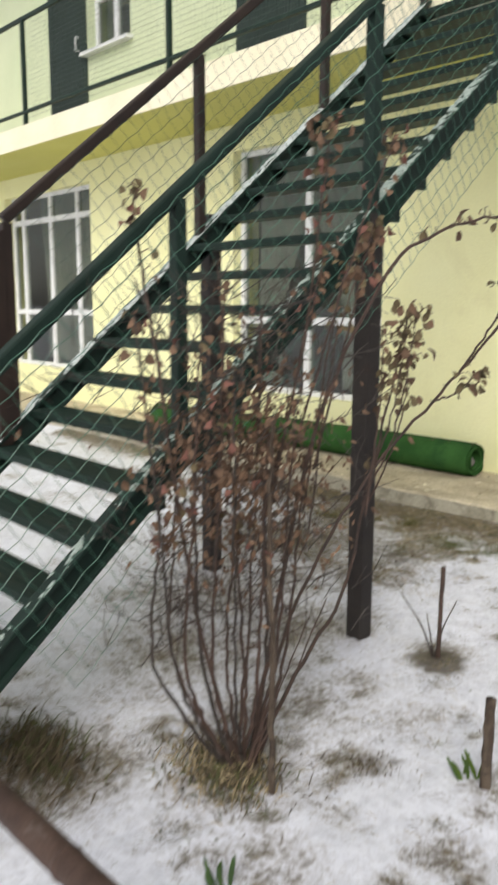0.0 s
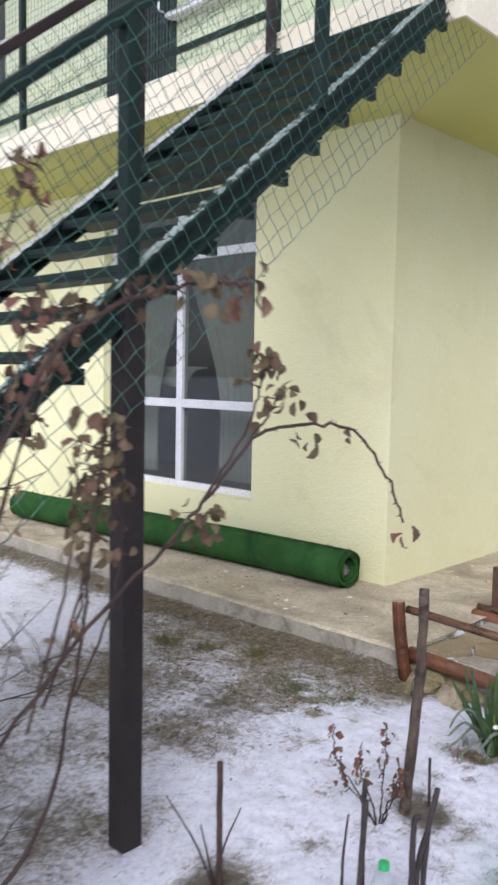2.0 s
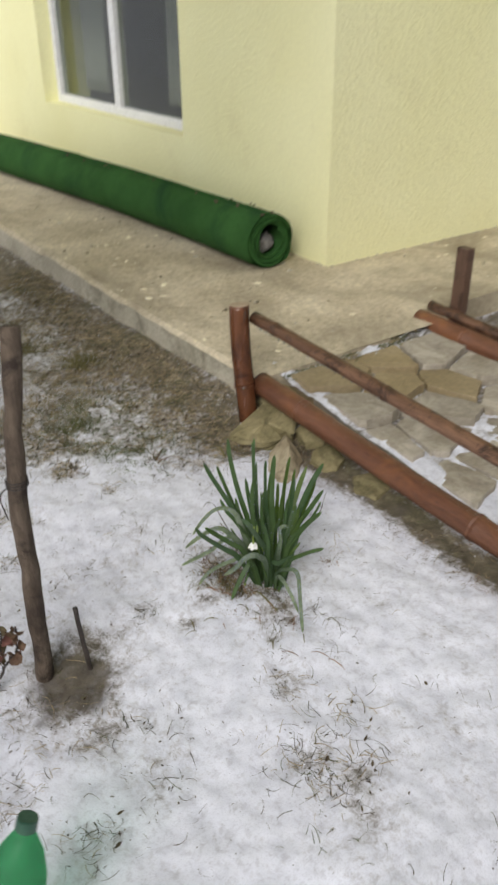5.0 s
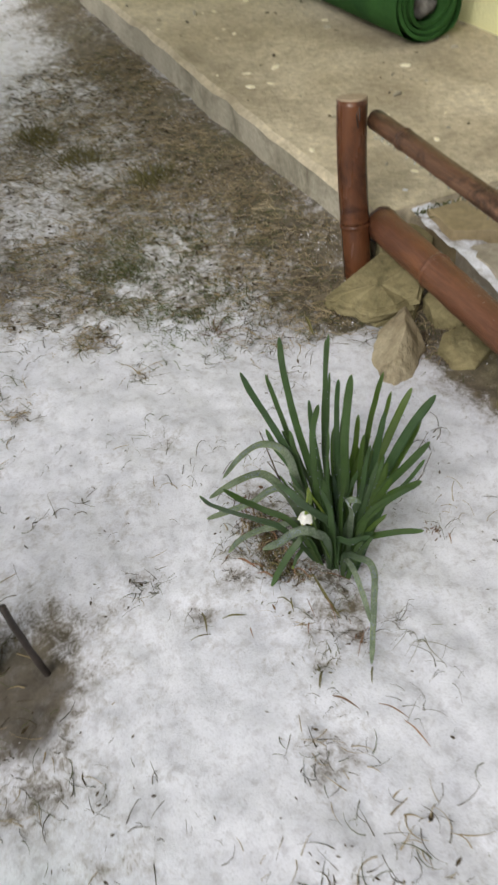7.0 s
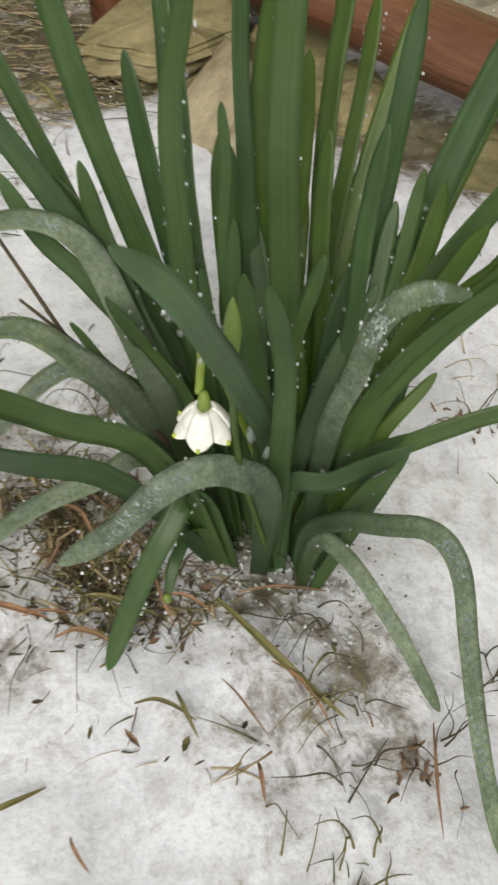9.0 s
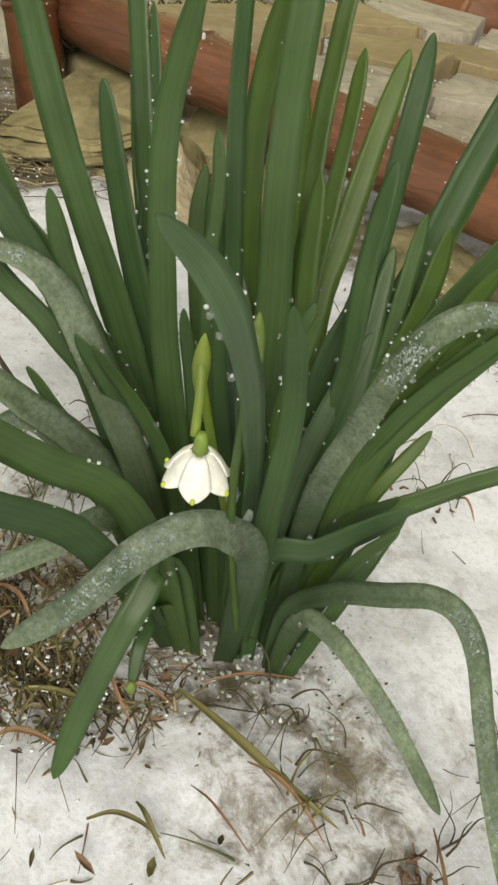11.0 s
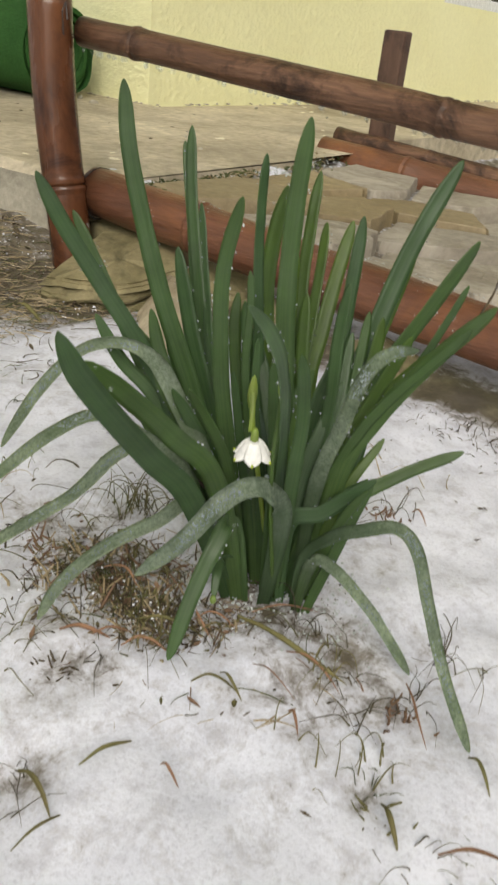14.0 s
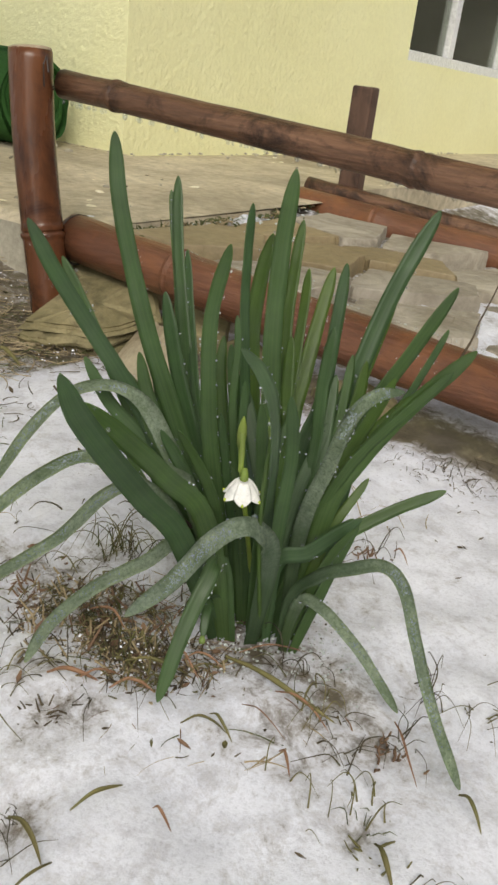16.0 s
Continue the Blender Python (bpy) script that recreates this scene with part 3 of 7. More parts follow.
tagged(part("wall_east", bm, WALL), "pale yellow rendered side wall", "wall", kind="structure")
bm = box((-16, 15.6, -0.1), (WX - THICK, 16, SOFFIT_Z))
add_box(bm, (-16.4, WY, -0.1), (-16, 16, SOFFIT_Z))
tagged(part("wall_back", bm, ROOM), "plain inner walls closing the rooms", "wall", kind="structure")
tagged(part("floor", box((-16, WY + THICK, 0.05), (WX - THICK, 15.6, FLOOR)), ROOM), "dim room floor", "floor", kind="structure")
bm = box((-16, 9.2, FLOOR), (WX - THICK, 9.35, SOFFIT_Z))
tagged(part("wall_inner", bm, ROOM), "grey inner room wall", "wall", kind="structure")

# upper storey
DOORS = ((-9.68, -8.82), (-6.13, -5.23))
UWIN = ((-8.80, -7.92), (-5.21, -4.33))
bm = bmesh.new()
wall_pieces(bm, "x", -16, WX, BALCONY_Z, 6.6, [(a, b, BALCONY_Z, 5.55) for a, b in DOORS] + [(a, b, 4.42, 5.62) for a, b in UWIN], WY, WY + THICK)
tagged(part("wall_upper_south", bm, UPPER_WALL), "pale green plastered wall of the upper floor", "wall", kind="structure")
tagged(part("wall_upper_east", box((WX - THICK, WY + THICK, BALCONY_Z), (WX, 16, 6.6)), UPPER_WALL), "pale plastered upper side wall", "wall", kind="structure")
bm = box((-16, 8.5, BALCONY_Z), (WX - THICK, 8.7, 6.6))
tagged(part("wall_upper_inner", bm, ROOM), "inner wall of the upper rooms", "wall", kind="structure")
tagged(part("roof", box((-16.6, 3.9, 6.6), (-1.9, 16.4, 6.75)), FASCIA), "flat roof slab closing the upper storey", "roof", kind="structure")

# balcony slab: yellow underside, cream edge
BX, BY = -2.1, 4.45
tagged(part("ceiling", box((-16, BY + 0.02, SOFFIT_Z), (BX - 0.02, 16, SOFFIT_Z + 0.03)), SOFFIT), "yellow painted underside of the balcony, darkened for the shade there", "ceiling", kind="structure")
bm = box((-16, BY + 0.02, SOFFIT_Z + 0.034), (BX - 0.02, 16, BALCONY_Z - 0.01))
add_box(bm, (-16, BY, SOFFIT_Z - 0.01), (BX, BY + 0.016, BALCONY_Z), 0.004)
add_box(bm, (BX - 0.016, BY + 0.02, SOFFIT_Z - 0.01), (BX, 16, BALCONY_Z), 0.004)
tagged(part("balcony_slab", bm, FASCIA), "cream painted concrete balcony slab with stained edge", "balcony", kind="structure")

# concrete apron along the walls
SX, SY = -2.295, 4.46


def build_slab():
    rng = random.Random(5)
    bm = bmesh.new()
    top = [(SX, SY)]
    top += [(SX - 0.02 - (k + rng.uniform(-0.25, 0.25)) * 0.085, SY + rng.uniform(-0.005, 0.005)) for k in range(1, 155)] + [(-16, SY)]
    outer = top
    inner = [(x, WY) for x, _ in top]
    rows = [[bm.verts.new((x, y, FLOOR + rng.uniform(-0.006, 0.004) - 0.012)) for x, y in outer],
            [bm.verts.new((x, y + 0.02, FLOOR + rng.uniform(-0.003, 0.003))) for x, y in outer],
            [bm.verts.new((x, y, FLOOR + 0.004)) for x, y in inner]]
    low = [bm.verts.new((x, y - rng.uniform(0.0, 0.006), -0.1)) for x, y in outer]
    for a, b in zip([low] + rows, rows):
        for k in range(len(a) - 1):
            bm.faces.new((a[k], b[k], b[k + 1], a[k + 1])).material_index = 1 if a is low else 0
    # the strip along the side wall, its outer end cut askew
    plan = [(WX, SY + 0.02), (SX, SY + 0.02), (SX, 4.75), (SX - 0.004, 5.06), (-2.35, 5.235), (-2.41, 5.31), (-2.415, 16), (WX, 16)]
    lid, foot = [[bm.verts.new((x, y, z)) for x, y in plan] for z in (FLOOR - 0.002, -0.1)]
    bm.faces.new(lid)
    for k in range(len(plan)):
        j = (k + 1) % len(plan)
        bm.faces.new((foot[k], foot[j], lid[j], lid[k]))
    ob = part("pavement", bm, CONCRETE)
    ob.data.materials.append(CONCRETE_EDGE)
    return ob


tagged(build_slab(), "worn tan concrete apron along the house walls", "pavement", kind="structure")


# added unseen walls, behind the camera: they cut low sky light and darken pane reflections
tagged(part("wall_sky_blocker", add_box(box((4.6, -7.0, -0.1), (4.9, 18.0, 3.4)), (-2.4, 17.7, -0.1), (4.596, 18.0, 3.4)), BLOCKER_WALL), "plain unseen wall added to close the plot and block low sky light", "wall", kind="structure")


# ---- windows and doors ----
def window(name, along, a, b, z0, z1, face, sign, bars, rails, label, sash=None):
    """White frame set back in its opening. along: the wall's axis; sign: the way inwards."""
    ob = empty(name, (0, 0, 0), label, "window", kind="structure")
    d0, d1 = face + sign * 0.10, face + sign * 0.17

    def slab(s, e, lo, hi, p0=d0, p1=d1, bev=0.006):
        p0, p1 = min(p0, p1), max(p0, p1)
        return box((s, p0, lo), (e, p1, hi), bev) if along == "x" else box((p0, s, lo), (p1, e, hi), bev)
    w = 0.055
    for nm, q in (("stile", (a, a + w, z0, z1)), ("stile", (b - w, b, z0, z1)), ("head", (a + w, b - w, z1 - w, z1)), ("sill_rail", (a + w, b - w, z0, z0 + w))):
        part(nm, slab(*q), PVC, ob)
    edges = [a + w] + list(bars) + [b - w]
    for x in bars:
        part("mullion", slab(x - 0.035, x + 0.035, z0 + w, z1 - w), PVC, ob)
    for z in rails:
        for s, e in zip(edges, edges[1:]):
            part("transom", slab(s + (0.036 if s in bars else 0.001), e - (0.036 if e in bars else 0.001), z - 0.035, z + 0.035), PVC, ob)
    levels = [z0 + w] + list(rails) + [z1 - w]
    for s, e in zip(edges, edges[1:]):
        for lo, hi in zip(levels, levels[1:]):
            p = part("pane", slab(s, e, lo, hi, face + sign * 0.13, face + sign * 0.136, 0), GLASS, ob)
            p.visible_shadow = False
    part("window_sill", slab(a, b, z0 - 0.012, z0 - 0.001, face + sign * 0.004, face + sign * 0.10, 0.003), PVC, ob, "white window sill")
    return ob


window("window_1", "x", *WIN_A[:2], *WIN_A[2:], WY, 1, (-5.27,), (1.318, 2.53), "tall white plastic window with six dark panes")
window("window_2", "x", *WIN_C[:2], *WIN_C[2:], WY, 1, (-10.83, -10.06, -9.36), (1.36, 2.60), "white plastic window behind the stair")
window("window_3", "y", *WIN_B[:2], *WIN_B[2:], WX, -1, (7.98, 8.75), (1.318, 2.5), "tall white plastic window in the side wall")
for k, (a, b) in enumerate(UWIN):
    ob = window("window_%d" % (k + 4), "x", a, b, 4.42, 5.62, WY, 1, ((a + b) / 2,), (5.0,), "small white upper window with a projecting sill")
    part("ledge", box((a - 0.05, WY - 0.1, 4.36), (b + 0.06, WY - 0.002, 4.40), 0.006), PVC, ob, "white sheet-metal ledge")


def ribbed_door(k, a, b):
    ob = empty("door_%d" % k, (0, 0, 0), "dark grey-green ribbed metal door", "door", kind="structure")
    bm = box((a + 0.004, WY - 0.03, BALCONY_Z + 0.01), (b - 0.004, WY + 0.03, 5.54))
    n = 22
    for i in range(n):
        x = a + 0.03 + (b - a - 0.06) * i / (n - 1)
        add_box(bm, (x - 0.008, WY - 0.042, BALCONY_Z + 0.03), (x + 0.008, WY - 0.03, 5.52))
    leaf = part("leaf", bm, DOOR_DARK, ob)
    bm = add_tube(bmesh.new(), [(b - 0.12, WY - 0.045, 4.45), (b - 0.12, WY - 0.09, 4.45), (b - 0.12, WY - 0.09, 4.6), (b - 0.12, WY - 0.045, 4.6)], 0.009)
    part("handle", bm, PVC, leaf, "white door handle")


for k, (a, b) in enumerate(DOORS):
    ribbed_door(k + 1, a, b)


def curtain(a, b, y, z0, z1, sweep, label):
    """A gathered net curtain that is drawn aside towards its foot."""
    bm = bmesh.new()
    cols, rows = 60, 24
    grid = []
    for j in range(rows + 1):
        v = j / rows
        pinch = 1 - sweep * math.sin(min(1, v * 1.25) * math.pi / 2) ** 2
        row = []
        for i in range(cols + 1):
            u = i / cols
            x = a + (b - a) * u * pinch
            row.append(bm.verts.new((x, y + 0.035 * math.sin(u * 46 + v * 2) * (0.4 + 0.6 * pinch), z1 + (z0 - z1) * v)))
        grid.append(row)
    for p, q in zip(grid, grid[1:]):
        for i in range(cols):
            bm.faces.new((p[i], q[i], q[i + 1], p[i + 1]))
    ob = part("curtain", bm, CURTAIN, smooth=True)
    sol = ob.modifiers.new("thickness", "SOLIDIFY")
    sol.thickness = 0.003
    return tagged(ob, label, "curtain")


curtain(-4.50, -5.62, WY + 0.34, 0.68, 3.1, 0.55, "white net curtain drawn aside behind the window")
curtain(-6.15, -5.3, WY + 0.32, 0.68, 3.1, 0.6, "white net curtain gathered beside the window")
curtain(-8.9, -11.1, WY + 0.5, 0.68, 3.1, 0.1, "thin grey net curtain across the window")
bm = bmesh.new()
vs = [[bm.verts.new((-6.08 + 0.78 * u / 12, WY + 0.46 + 0.012 * math.sin(u * 1.9), 1.63 - (0.02 + 0.17 * math.sin(math.pi * min(1, u / 12 * 1.1 + 0.05)) ** 1.3) * v / 4)) for u in range(13)] for v in range(5)]
for p, q in zip(vs, vs[1:]):
    for i in range(12):
        bm.faces.new((p[i], p[i + 1], q[i + 1], q[i]))
cloth = part("hanging_cloth", bm, PVC, smooth=True)
cloth.modifiers.new("thickness", "SOLIDIFY").thickness = 0.003
tagged(cloth, "white cloth hung on a line behind the window", "cloth")
tagged(part("clothes_line", add_tube(bmesh.new(), [(-6.3, WY + 0.46, 1.632), (-4.2, WY + 0.46, 1.628)], 0.002, 5), TWIG_DARK), "thin line across the room behind the window", "line")


# ---- stair ----
SLOPE = 0.829
XR, XL = -2.21, -3.25


def string_z(y):
    return 0.46 + SLOPE * (y - 0.974)


def rail_z(y, side):
    return string_z(y) + (0.80 if side == "right" else 0.87)


UP = Vector((0, 1, SLOPE)).normalized()
DOWN = Vector((0, SLOPE, -1)).normalized()      # square to the flight, in its plane


def wire_net(a, b, top, bottom, x, pitch, r, wave, seed):
    """A wire net stretched along the flight: strands along it and across it, slightly crimped."""
    rng = random.Random(seed)
    bm = bmesh.new()
    length = (b - a) / UP.y
    height = (top + bottom) * UP.y
    origin = Vector((x, a, string_z(a) + top))
    nu, nv = int(length / pitch), int(height / pitch)
    sag = lambda u, v: 0.012 * math.sin(u * 2.3 + v * 4) + 0.03 * (v / nv) ** 2 * math.sin(u * 0.9)

    def at(i, j):
        u, v = i * pitch, j * pitch
        p = origin + UP * u + DOWN * v
        p.x += sag(u, v)
        return p
    for j in range(nv + 1):
        add_tube(bm, [at(i, j) + DOWN * (wave if i % 2 else -wave) + jitter(rng, 0.002) for i in range(nu + 1)], r, 4, False)
    for i in range(nu + 1):
        add_tube(bm, [at(i, j) + UP * (wave if j % 2 else -wave) + jitter(rng, 0.002) for j in range(nv + 1)], r, 4, False)
    return bm


def stringer_snow(x, y0, y1, more):
    """A thin broken crust on a sloping flange, deeper and closer towards the top."""
    bm = bmesh.new()
    rows = []
    n = int((y1 - y0) / 0.007)
    for j in range(n + 1):
        y = y0 + (y1 - y0) * j / n
        row = []
        for i in range(9):
            u = i / 4 - 1
            px = x + u * 0.029
            q = Vector((px, y, 0))
            deep = 0.34 * noise.noise(q * 7) + 0.42 * noise.noise(q * 34) + 0.40 * noise.noise(q * 85) + 0.17 * smooth(0.6, 3.2, y) - 0.02 * u * u - 0.11 + more
            deep = max(0.0, min(0.5, deep))
            row.append((bm.verts.new((px, y, string_z(y) + 0.0112 + 0.018 * deep - (0.002 if deep == 0 else 0))), deep))
        rows.append(row)
    for a, b in zip(rows, rows[1:]):
        for i in range(8):
            four = (a[i], a[i + 1], b[i + 1], b[i])
            if sum(v[1] > 0 for v in four) > 1:
                bm.faces.new([v[0] for v in four])
    bmesh.ops.delete(bm, geom=[v for v in bm.verts if not v.link_faces], context="VERTS")
    return bm


def stair():
    ob = empty("outdoor_stair", (-2.73, 2.6, 0), "dark green steel open-tread stair up to the balcony", "stair")

    def put(*a, **k):
        return inside(part(*a, **k), ob)
    y0, y1 = 0.44, 4.44
    for x, nm in ((XR, "stringer"), (XL, "stringer")):
        bm = bmesh.new()
        mid = -0.0575
        add_bar(bm, (x, y0, string_z(y0) + mid), (x, y1, string_z(y1) + mid), 0.012, 0.078, 0.003)
        put(nm, bm, STEEL_GREEN)
        for dz in (0.0, -0.115):
            bm = bmesh.new()
            add_bar(bm, (x, y0, string_z(y0) + dz), (x, y1, string_z(y1) + dz), 0.062, 0.014, 0.004)
            flange = put("flange", bm, STEEL_GREEN)
            if dz == 0.0:
                top = flange
        tagged(inside(part("snow_crust", stringer_snow(x, y0 + 0.2, y1 - 0.05, -0.05 if x == XR else 0.10), FROST if x == XR else ICE, label="broken crust of snow on the stringer"), top), kind="stuff")
    n = 22
    for k in range(n):
        y = 0.634 + 0.18 * k
        z = string_z(y) - 0.075
        bm = box((XL + 0.008, y - 0.085, z - 0.012), (XR - 0.008, y + 0.085, z + 0.012), 0.003)
        add_box(bm, (XL + 0.008, y - 0.085, z - 0.022), (XR - 0.008, y - 0.075, z - 0.0125), 0.002)
        for j in range(4):
            add_box(bm, (XL + 0.03, y - 0.07 + j * 0.04, z + 0.0122), (XR - 0.03, y - 0.05 + j * 0.04, z + 0.017))
        if k > 4:
            add_bar(bm, (XR - 0.012, y - 0.11, z - 0.055), (XR - 0.012, y + 0.06, z - 0.055), 0.03, 0.05, 0.003)
        put("tread", bm, STEEL_GREEN)
    for x, y, top in ((XR, 2.655, string_z(2.655) - 0.02), (-3.36, 2.76, string_z(2.72) + 0.02)):
        bm = box((x - 0.04, y - 0.04, -0.1), (x + 0.04, y + 0.04, top), 0.006)
        put("post", bm, POST_DARK, label="square dark brown steel post")
    for side, x, ys, matl in (("right", XR, (1.66, 2.655, 3.57, 4.40), STEEL_GREEN), ("left", XL, (1.56, 2.60, 3.50, 4.40), STEEL_BROWN)):
        for y in ys:
            w = 0.026 if y == 2.655 else 0.022
            put("baluster", box((x - w, y - w, string_z(y) - 0.03), (x + w, y + w, rail_z(y, side) - 0.02), 0.004), matl)
        bm = bmesh.new()
        a = 0.7 if side == "right" else 1.55
        add_bar(bm, (x, a, rail_z(a, side)), (x, 4.42, rail_z(4.42, side)), 0.05, 0.045, 0.008)
        put("handrail", bm, matl)
    put("baluster", box((XL - 0.028, 1.48, string_z(1.5) - 0.03), (XL + 0.028, 1.54, rail_z(1.52, "left") - 0.02), 0.004), STEEL_BROWN)
    net = put("wire_net", wire_net(0.62, 4.5, 0.8, 0.42, XR + 0.04, 0.066, 0.0014, 0.004, 1), WIRE, label="green plastic-coated wire netting")
    tagged(net, kind="stuff")
    net = put("wire_net", wire_net(1.6, 4.4, 0.85, 0.05, XL + 0.03, 0.066, 0.0012, 0.004, 2), WIRE_DARK, label="dark wire netting")
    tagged(net, kind="stuff")


stair()


def balcony_railing():
    ob = empty("balcony_railing", (-6.0, 4.5, BALCONY_Z), "dark green balcony railing with fine wire mesh", "railing")
    y = 4.50

    def put(*a, **k):
        return inside(part(*a, **k), ob)
    for x in (-14.0, -11.33, -8.66, -6.0, -3.31):
        put("post", box((x - 0.022, y - 0.022, BALCONY_Z - 0.005), (x + 0.022, y + 0.022, 4.56), 0.004), STEEL_GREEN)
    for z, h in ((4.54, 0.04), (3.58, 0.03)):
        put("rail", box((-16, y - 0.018, z - h / 2), (-3.335, y + 0.018, z + h / 2), 0.004), STEEL_GREEN)
    bm = bmesh.new()
    x = -8.6
    while x < -3.35:
        add_tube(bm, [(x, y + 0.024, 3.5), (x, y + 0.024, 4.52)], 0.0013, 3, False)
        x += 0.048
    for k in range(21):
        add_tube(bm, [(-8.62, y + 0.026, 3.52 + 0.048 * k), (-3.35, y + 0.026, 3.52 + 0.048 * k)], 0.0013, 3, False)
    tagged(put("wire_net", bm, WIRE_DARK, label="fine square wire mesh"), kind="stuff")


balcony_railing()

# ---- carpet roll ----


def carpet_roll():
    ob = empty("carpet_roll", (-5.0, 5.07, FLOOR), "rolled-up dark green felt carpet lying along the wall", "carpet")
    rng = random.Random(3)
    R, sides = 0.125, 40
    A, B = Vector((-3.22, 5.20, FLOOR + R)), Vector((-6.85, 4.99, FLOOR + R))
    bm = bmesh.new()
    rings = []
    n = 40
    for k in range(n + 1):
        t = k / n
        c = A.lerp(B, t) + Vector((0, 0.03 * math.sin(t * 5), 0))
        ring = []
        for i in range(sides):
            a = 2 * math.pi * i / sides
            r = R * (1 + 0.035 * noise.noise(Vector((t * 7, math.cos(a) * 1.3, math.sin(a) * 1.3)))) * (1 - 0.05 * max(0, math.sin(a)) * math.sin(t * 9) ** 2)
            if math.sin(a) < -0.75:
                r *= 0.96
            ring.append(bm.verts.new(c + Vector((-0.02 * noise.noise(Vector((a, t, 4))) if k in (0, n) else 0, math.cos(a) * r, math.sin(a) * r))))
        rings.append(ring)
    for p, q in zip(rings, rings[1:]):
        for i in range(sides):
            bm.faces.new((p[i], p[(i + 1) % sides], q[(i + 1) % sides], q[i]))
    bm.faces.new(rings[-1])
    # the rolled end: a coil of turns around a hollow core
    inside(part("outer_turn", bm, CARPET, smooth=True), ob)
    bm = bmesh.new()
    steps, turns = 220, 3.1
    strip = []
    for k in range(steps + 1):
        t = k / steps
        a = t * turns * 2 * math.pi + 0.4
        r = R * (0.97 - 0.40 * t)
        c = Vector((A.x + 0.006 + 0.01 * math.sin(a * 1.7), A.y, A.z))
        out = Vector((0, math.cos(a), math.sin(a)))
        strip.append([bm.verts.new(c + out * r + Vector((-0.16, 0, 0))), bm.verts.new(c + out * r), bm.verts.new(c + out * (r - 0.0115)), bm.verts.new(c + out * (r - 0.0115) + Vector((-0.16, 0, 0)))])
    for p, q in zip(strip, strip[1:]):
        for i in range(3):
            bm.faces.new((p[i], q[i], q[i + 1], p[i + 1]))
    inside(part("coiled_end", bm, CARPET, smooth=False), ob)
    bm = add_tube(bmesh.new(), [A + Vector((-0.15, 0, 0)), A + Vector((-0.155, 0, 0))], R * 0.93, 24)
    inside(part("core", bm, CARPET), ob)
    bm = bmesh.new()
    bmesh.ops.create_icosphere(bm, subdivisions=3, radius=0.047, matrix=Matrix.Translation(A + Vector((-0.050, 0.004, -0.014))) @ Matrix.Diagonal((0.8, 1.05, 0.9, 1)))
    for v in bm.verts:
        v.co += v.normal * 0.020 * noise.noise(v.co * 48)
    inside(part("stuffing", bm, STUFFING, label="crumpled pale grey cloth stuffed in the roll", smooth=True), ob)
    # the loose outer edge, a ridge along the top
    pts = [A.lerp(B, t / 14) + Vector((0, 0.03 * math.sin(t / 14 * 5) - 0.012 + rng.uniform(-0.008, 0.008), R * 0.985)) for t in range(0, 9)]
    inside(part("loose_edge", add_tube(bmesh.new(), spline(pts, 4), 0.011, 6), CARPET), ob)
    bm = bmesh.new()
    for k in range(40):
        t = rng.random() ** 2
        p = A.lerp(B, t) + Vector((0, rng.uniform(-0.05, 0.05), R * 0.99))
        bmesh.ops.create_icosphere(bm, subdivisions=1, radius=rng.uniform(0.003, 0.009), matrix=Matrix.Translation(p))
    tagged(inside(part("debris", bm, DRY_BROWN, label="crumbs of dead leaf on the carpet"), ob), kind="stuff")


carpet_roll()


# ---- bamboo fences ----
def bamboo(bm, a, b, r, nodes=3, sides=18, seed=0, taper=1.0, worn=0.0):
    """A culm with swollen node rings and a faint bend."""
    rng = random.Random(seed)
    a, b = Vector(a), Vector(b)
    n = 36
    at = nodes if isinstance(nodes, tuple) else [(k + 0.5 + rng.uniform(-0.12, 0.12)) / nodes for k in range(nodes)]
    d, u, v = ring_frame(b - a)
    pts, rad = [], []
    for k in range(n + 1):
        t = k / n
        pts.append(a.lerp(b, t) + u * 0.004 * math.sin(t * 5 + seed) + v * 0.005 * math.sin(t * 3.3 + seed * 2))
        rad.append(r * (1 + (taper - 1) * t))
    ln = (b - a).length
    for t in at:
        for dt, f in ((-0.012, 1.0), (-0.006, 1.07), (-0.001, 1.09), (0.002, 0.985), (0.006, 1.06), (0.013, 1.0)):
            s = t + dt / ln
            pts.append(a.lerp(b, s) + u * 0.004 * math.sin(s * 5 + seed) + v * 0.005 * math.sin(s * 3.3 + seed * 2))
            rad.append(r * f * (1 + (taper - 1) * s))
    order = sorted(range(len(pts)), key=lambda k: (pts[k] - a).dot(d))
    add_tube(bm, [pts[k] for k in order], [rad[k] * (1 + rng.uniform(-0.008, 0.008)) for k in order], sides)
    if worn:
        # split and peeling skin: shallow flats and ridges along the culm
        for w in bm.verts:
            t = (w.co - a).dot(d)
            axis = a + d * t
            out = w.co - axis
            q = Vector((t * 9, out.dot(u) * 45, out.dot(v) * 45 + seed))
            w.co = axis + out * (1 + worn * (noise.noise(q) + 0.7 * noise.noise(q * 2.7)))
    return bm


def droplets(a, b, r, n, seed):
    """Water drops hanging under a culm."""
    rng = random.Random(seed)
    bm = bmesh.new()
    a, b = Vector(a), Vector(b)
    for _ in range(n):
        p = a.lerp(b, rng.random()) + Vector((0, rng.uniform(-0.006, 0.002), -r * 0.96))
        s = rng.uniform(0.0018, 0.0042)
        bmesh.ops.create_icosphere(bm, subdivisions=1, radius=s, matrix=Matrix.Translation(p) @ Matrix.Diagonal((1, 1, rng.uniform(1, 1.6), 1)))
    return bm


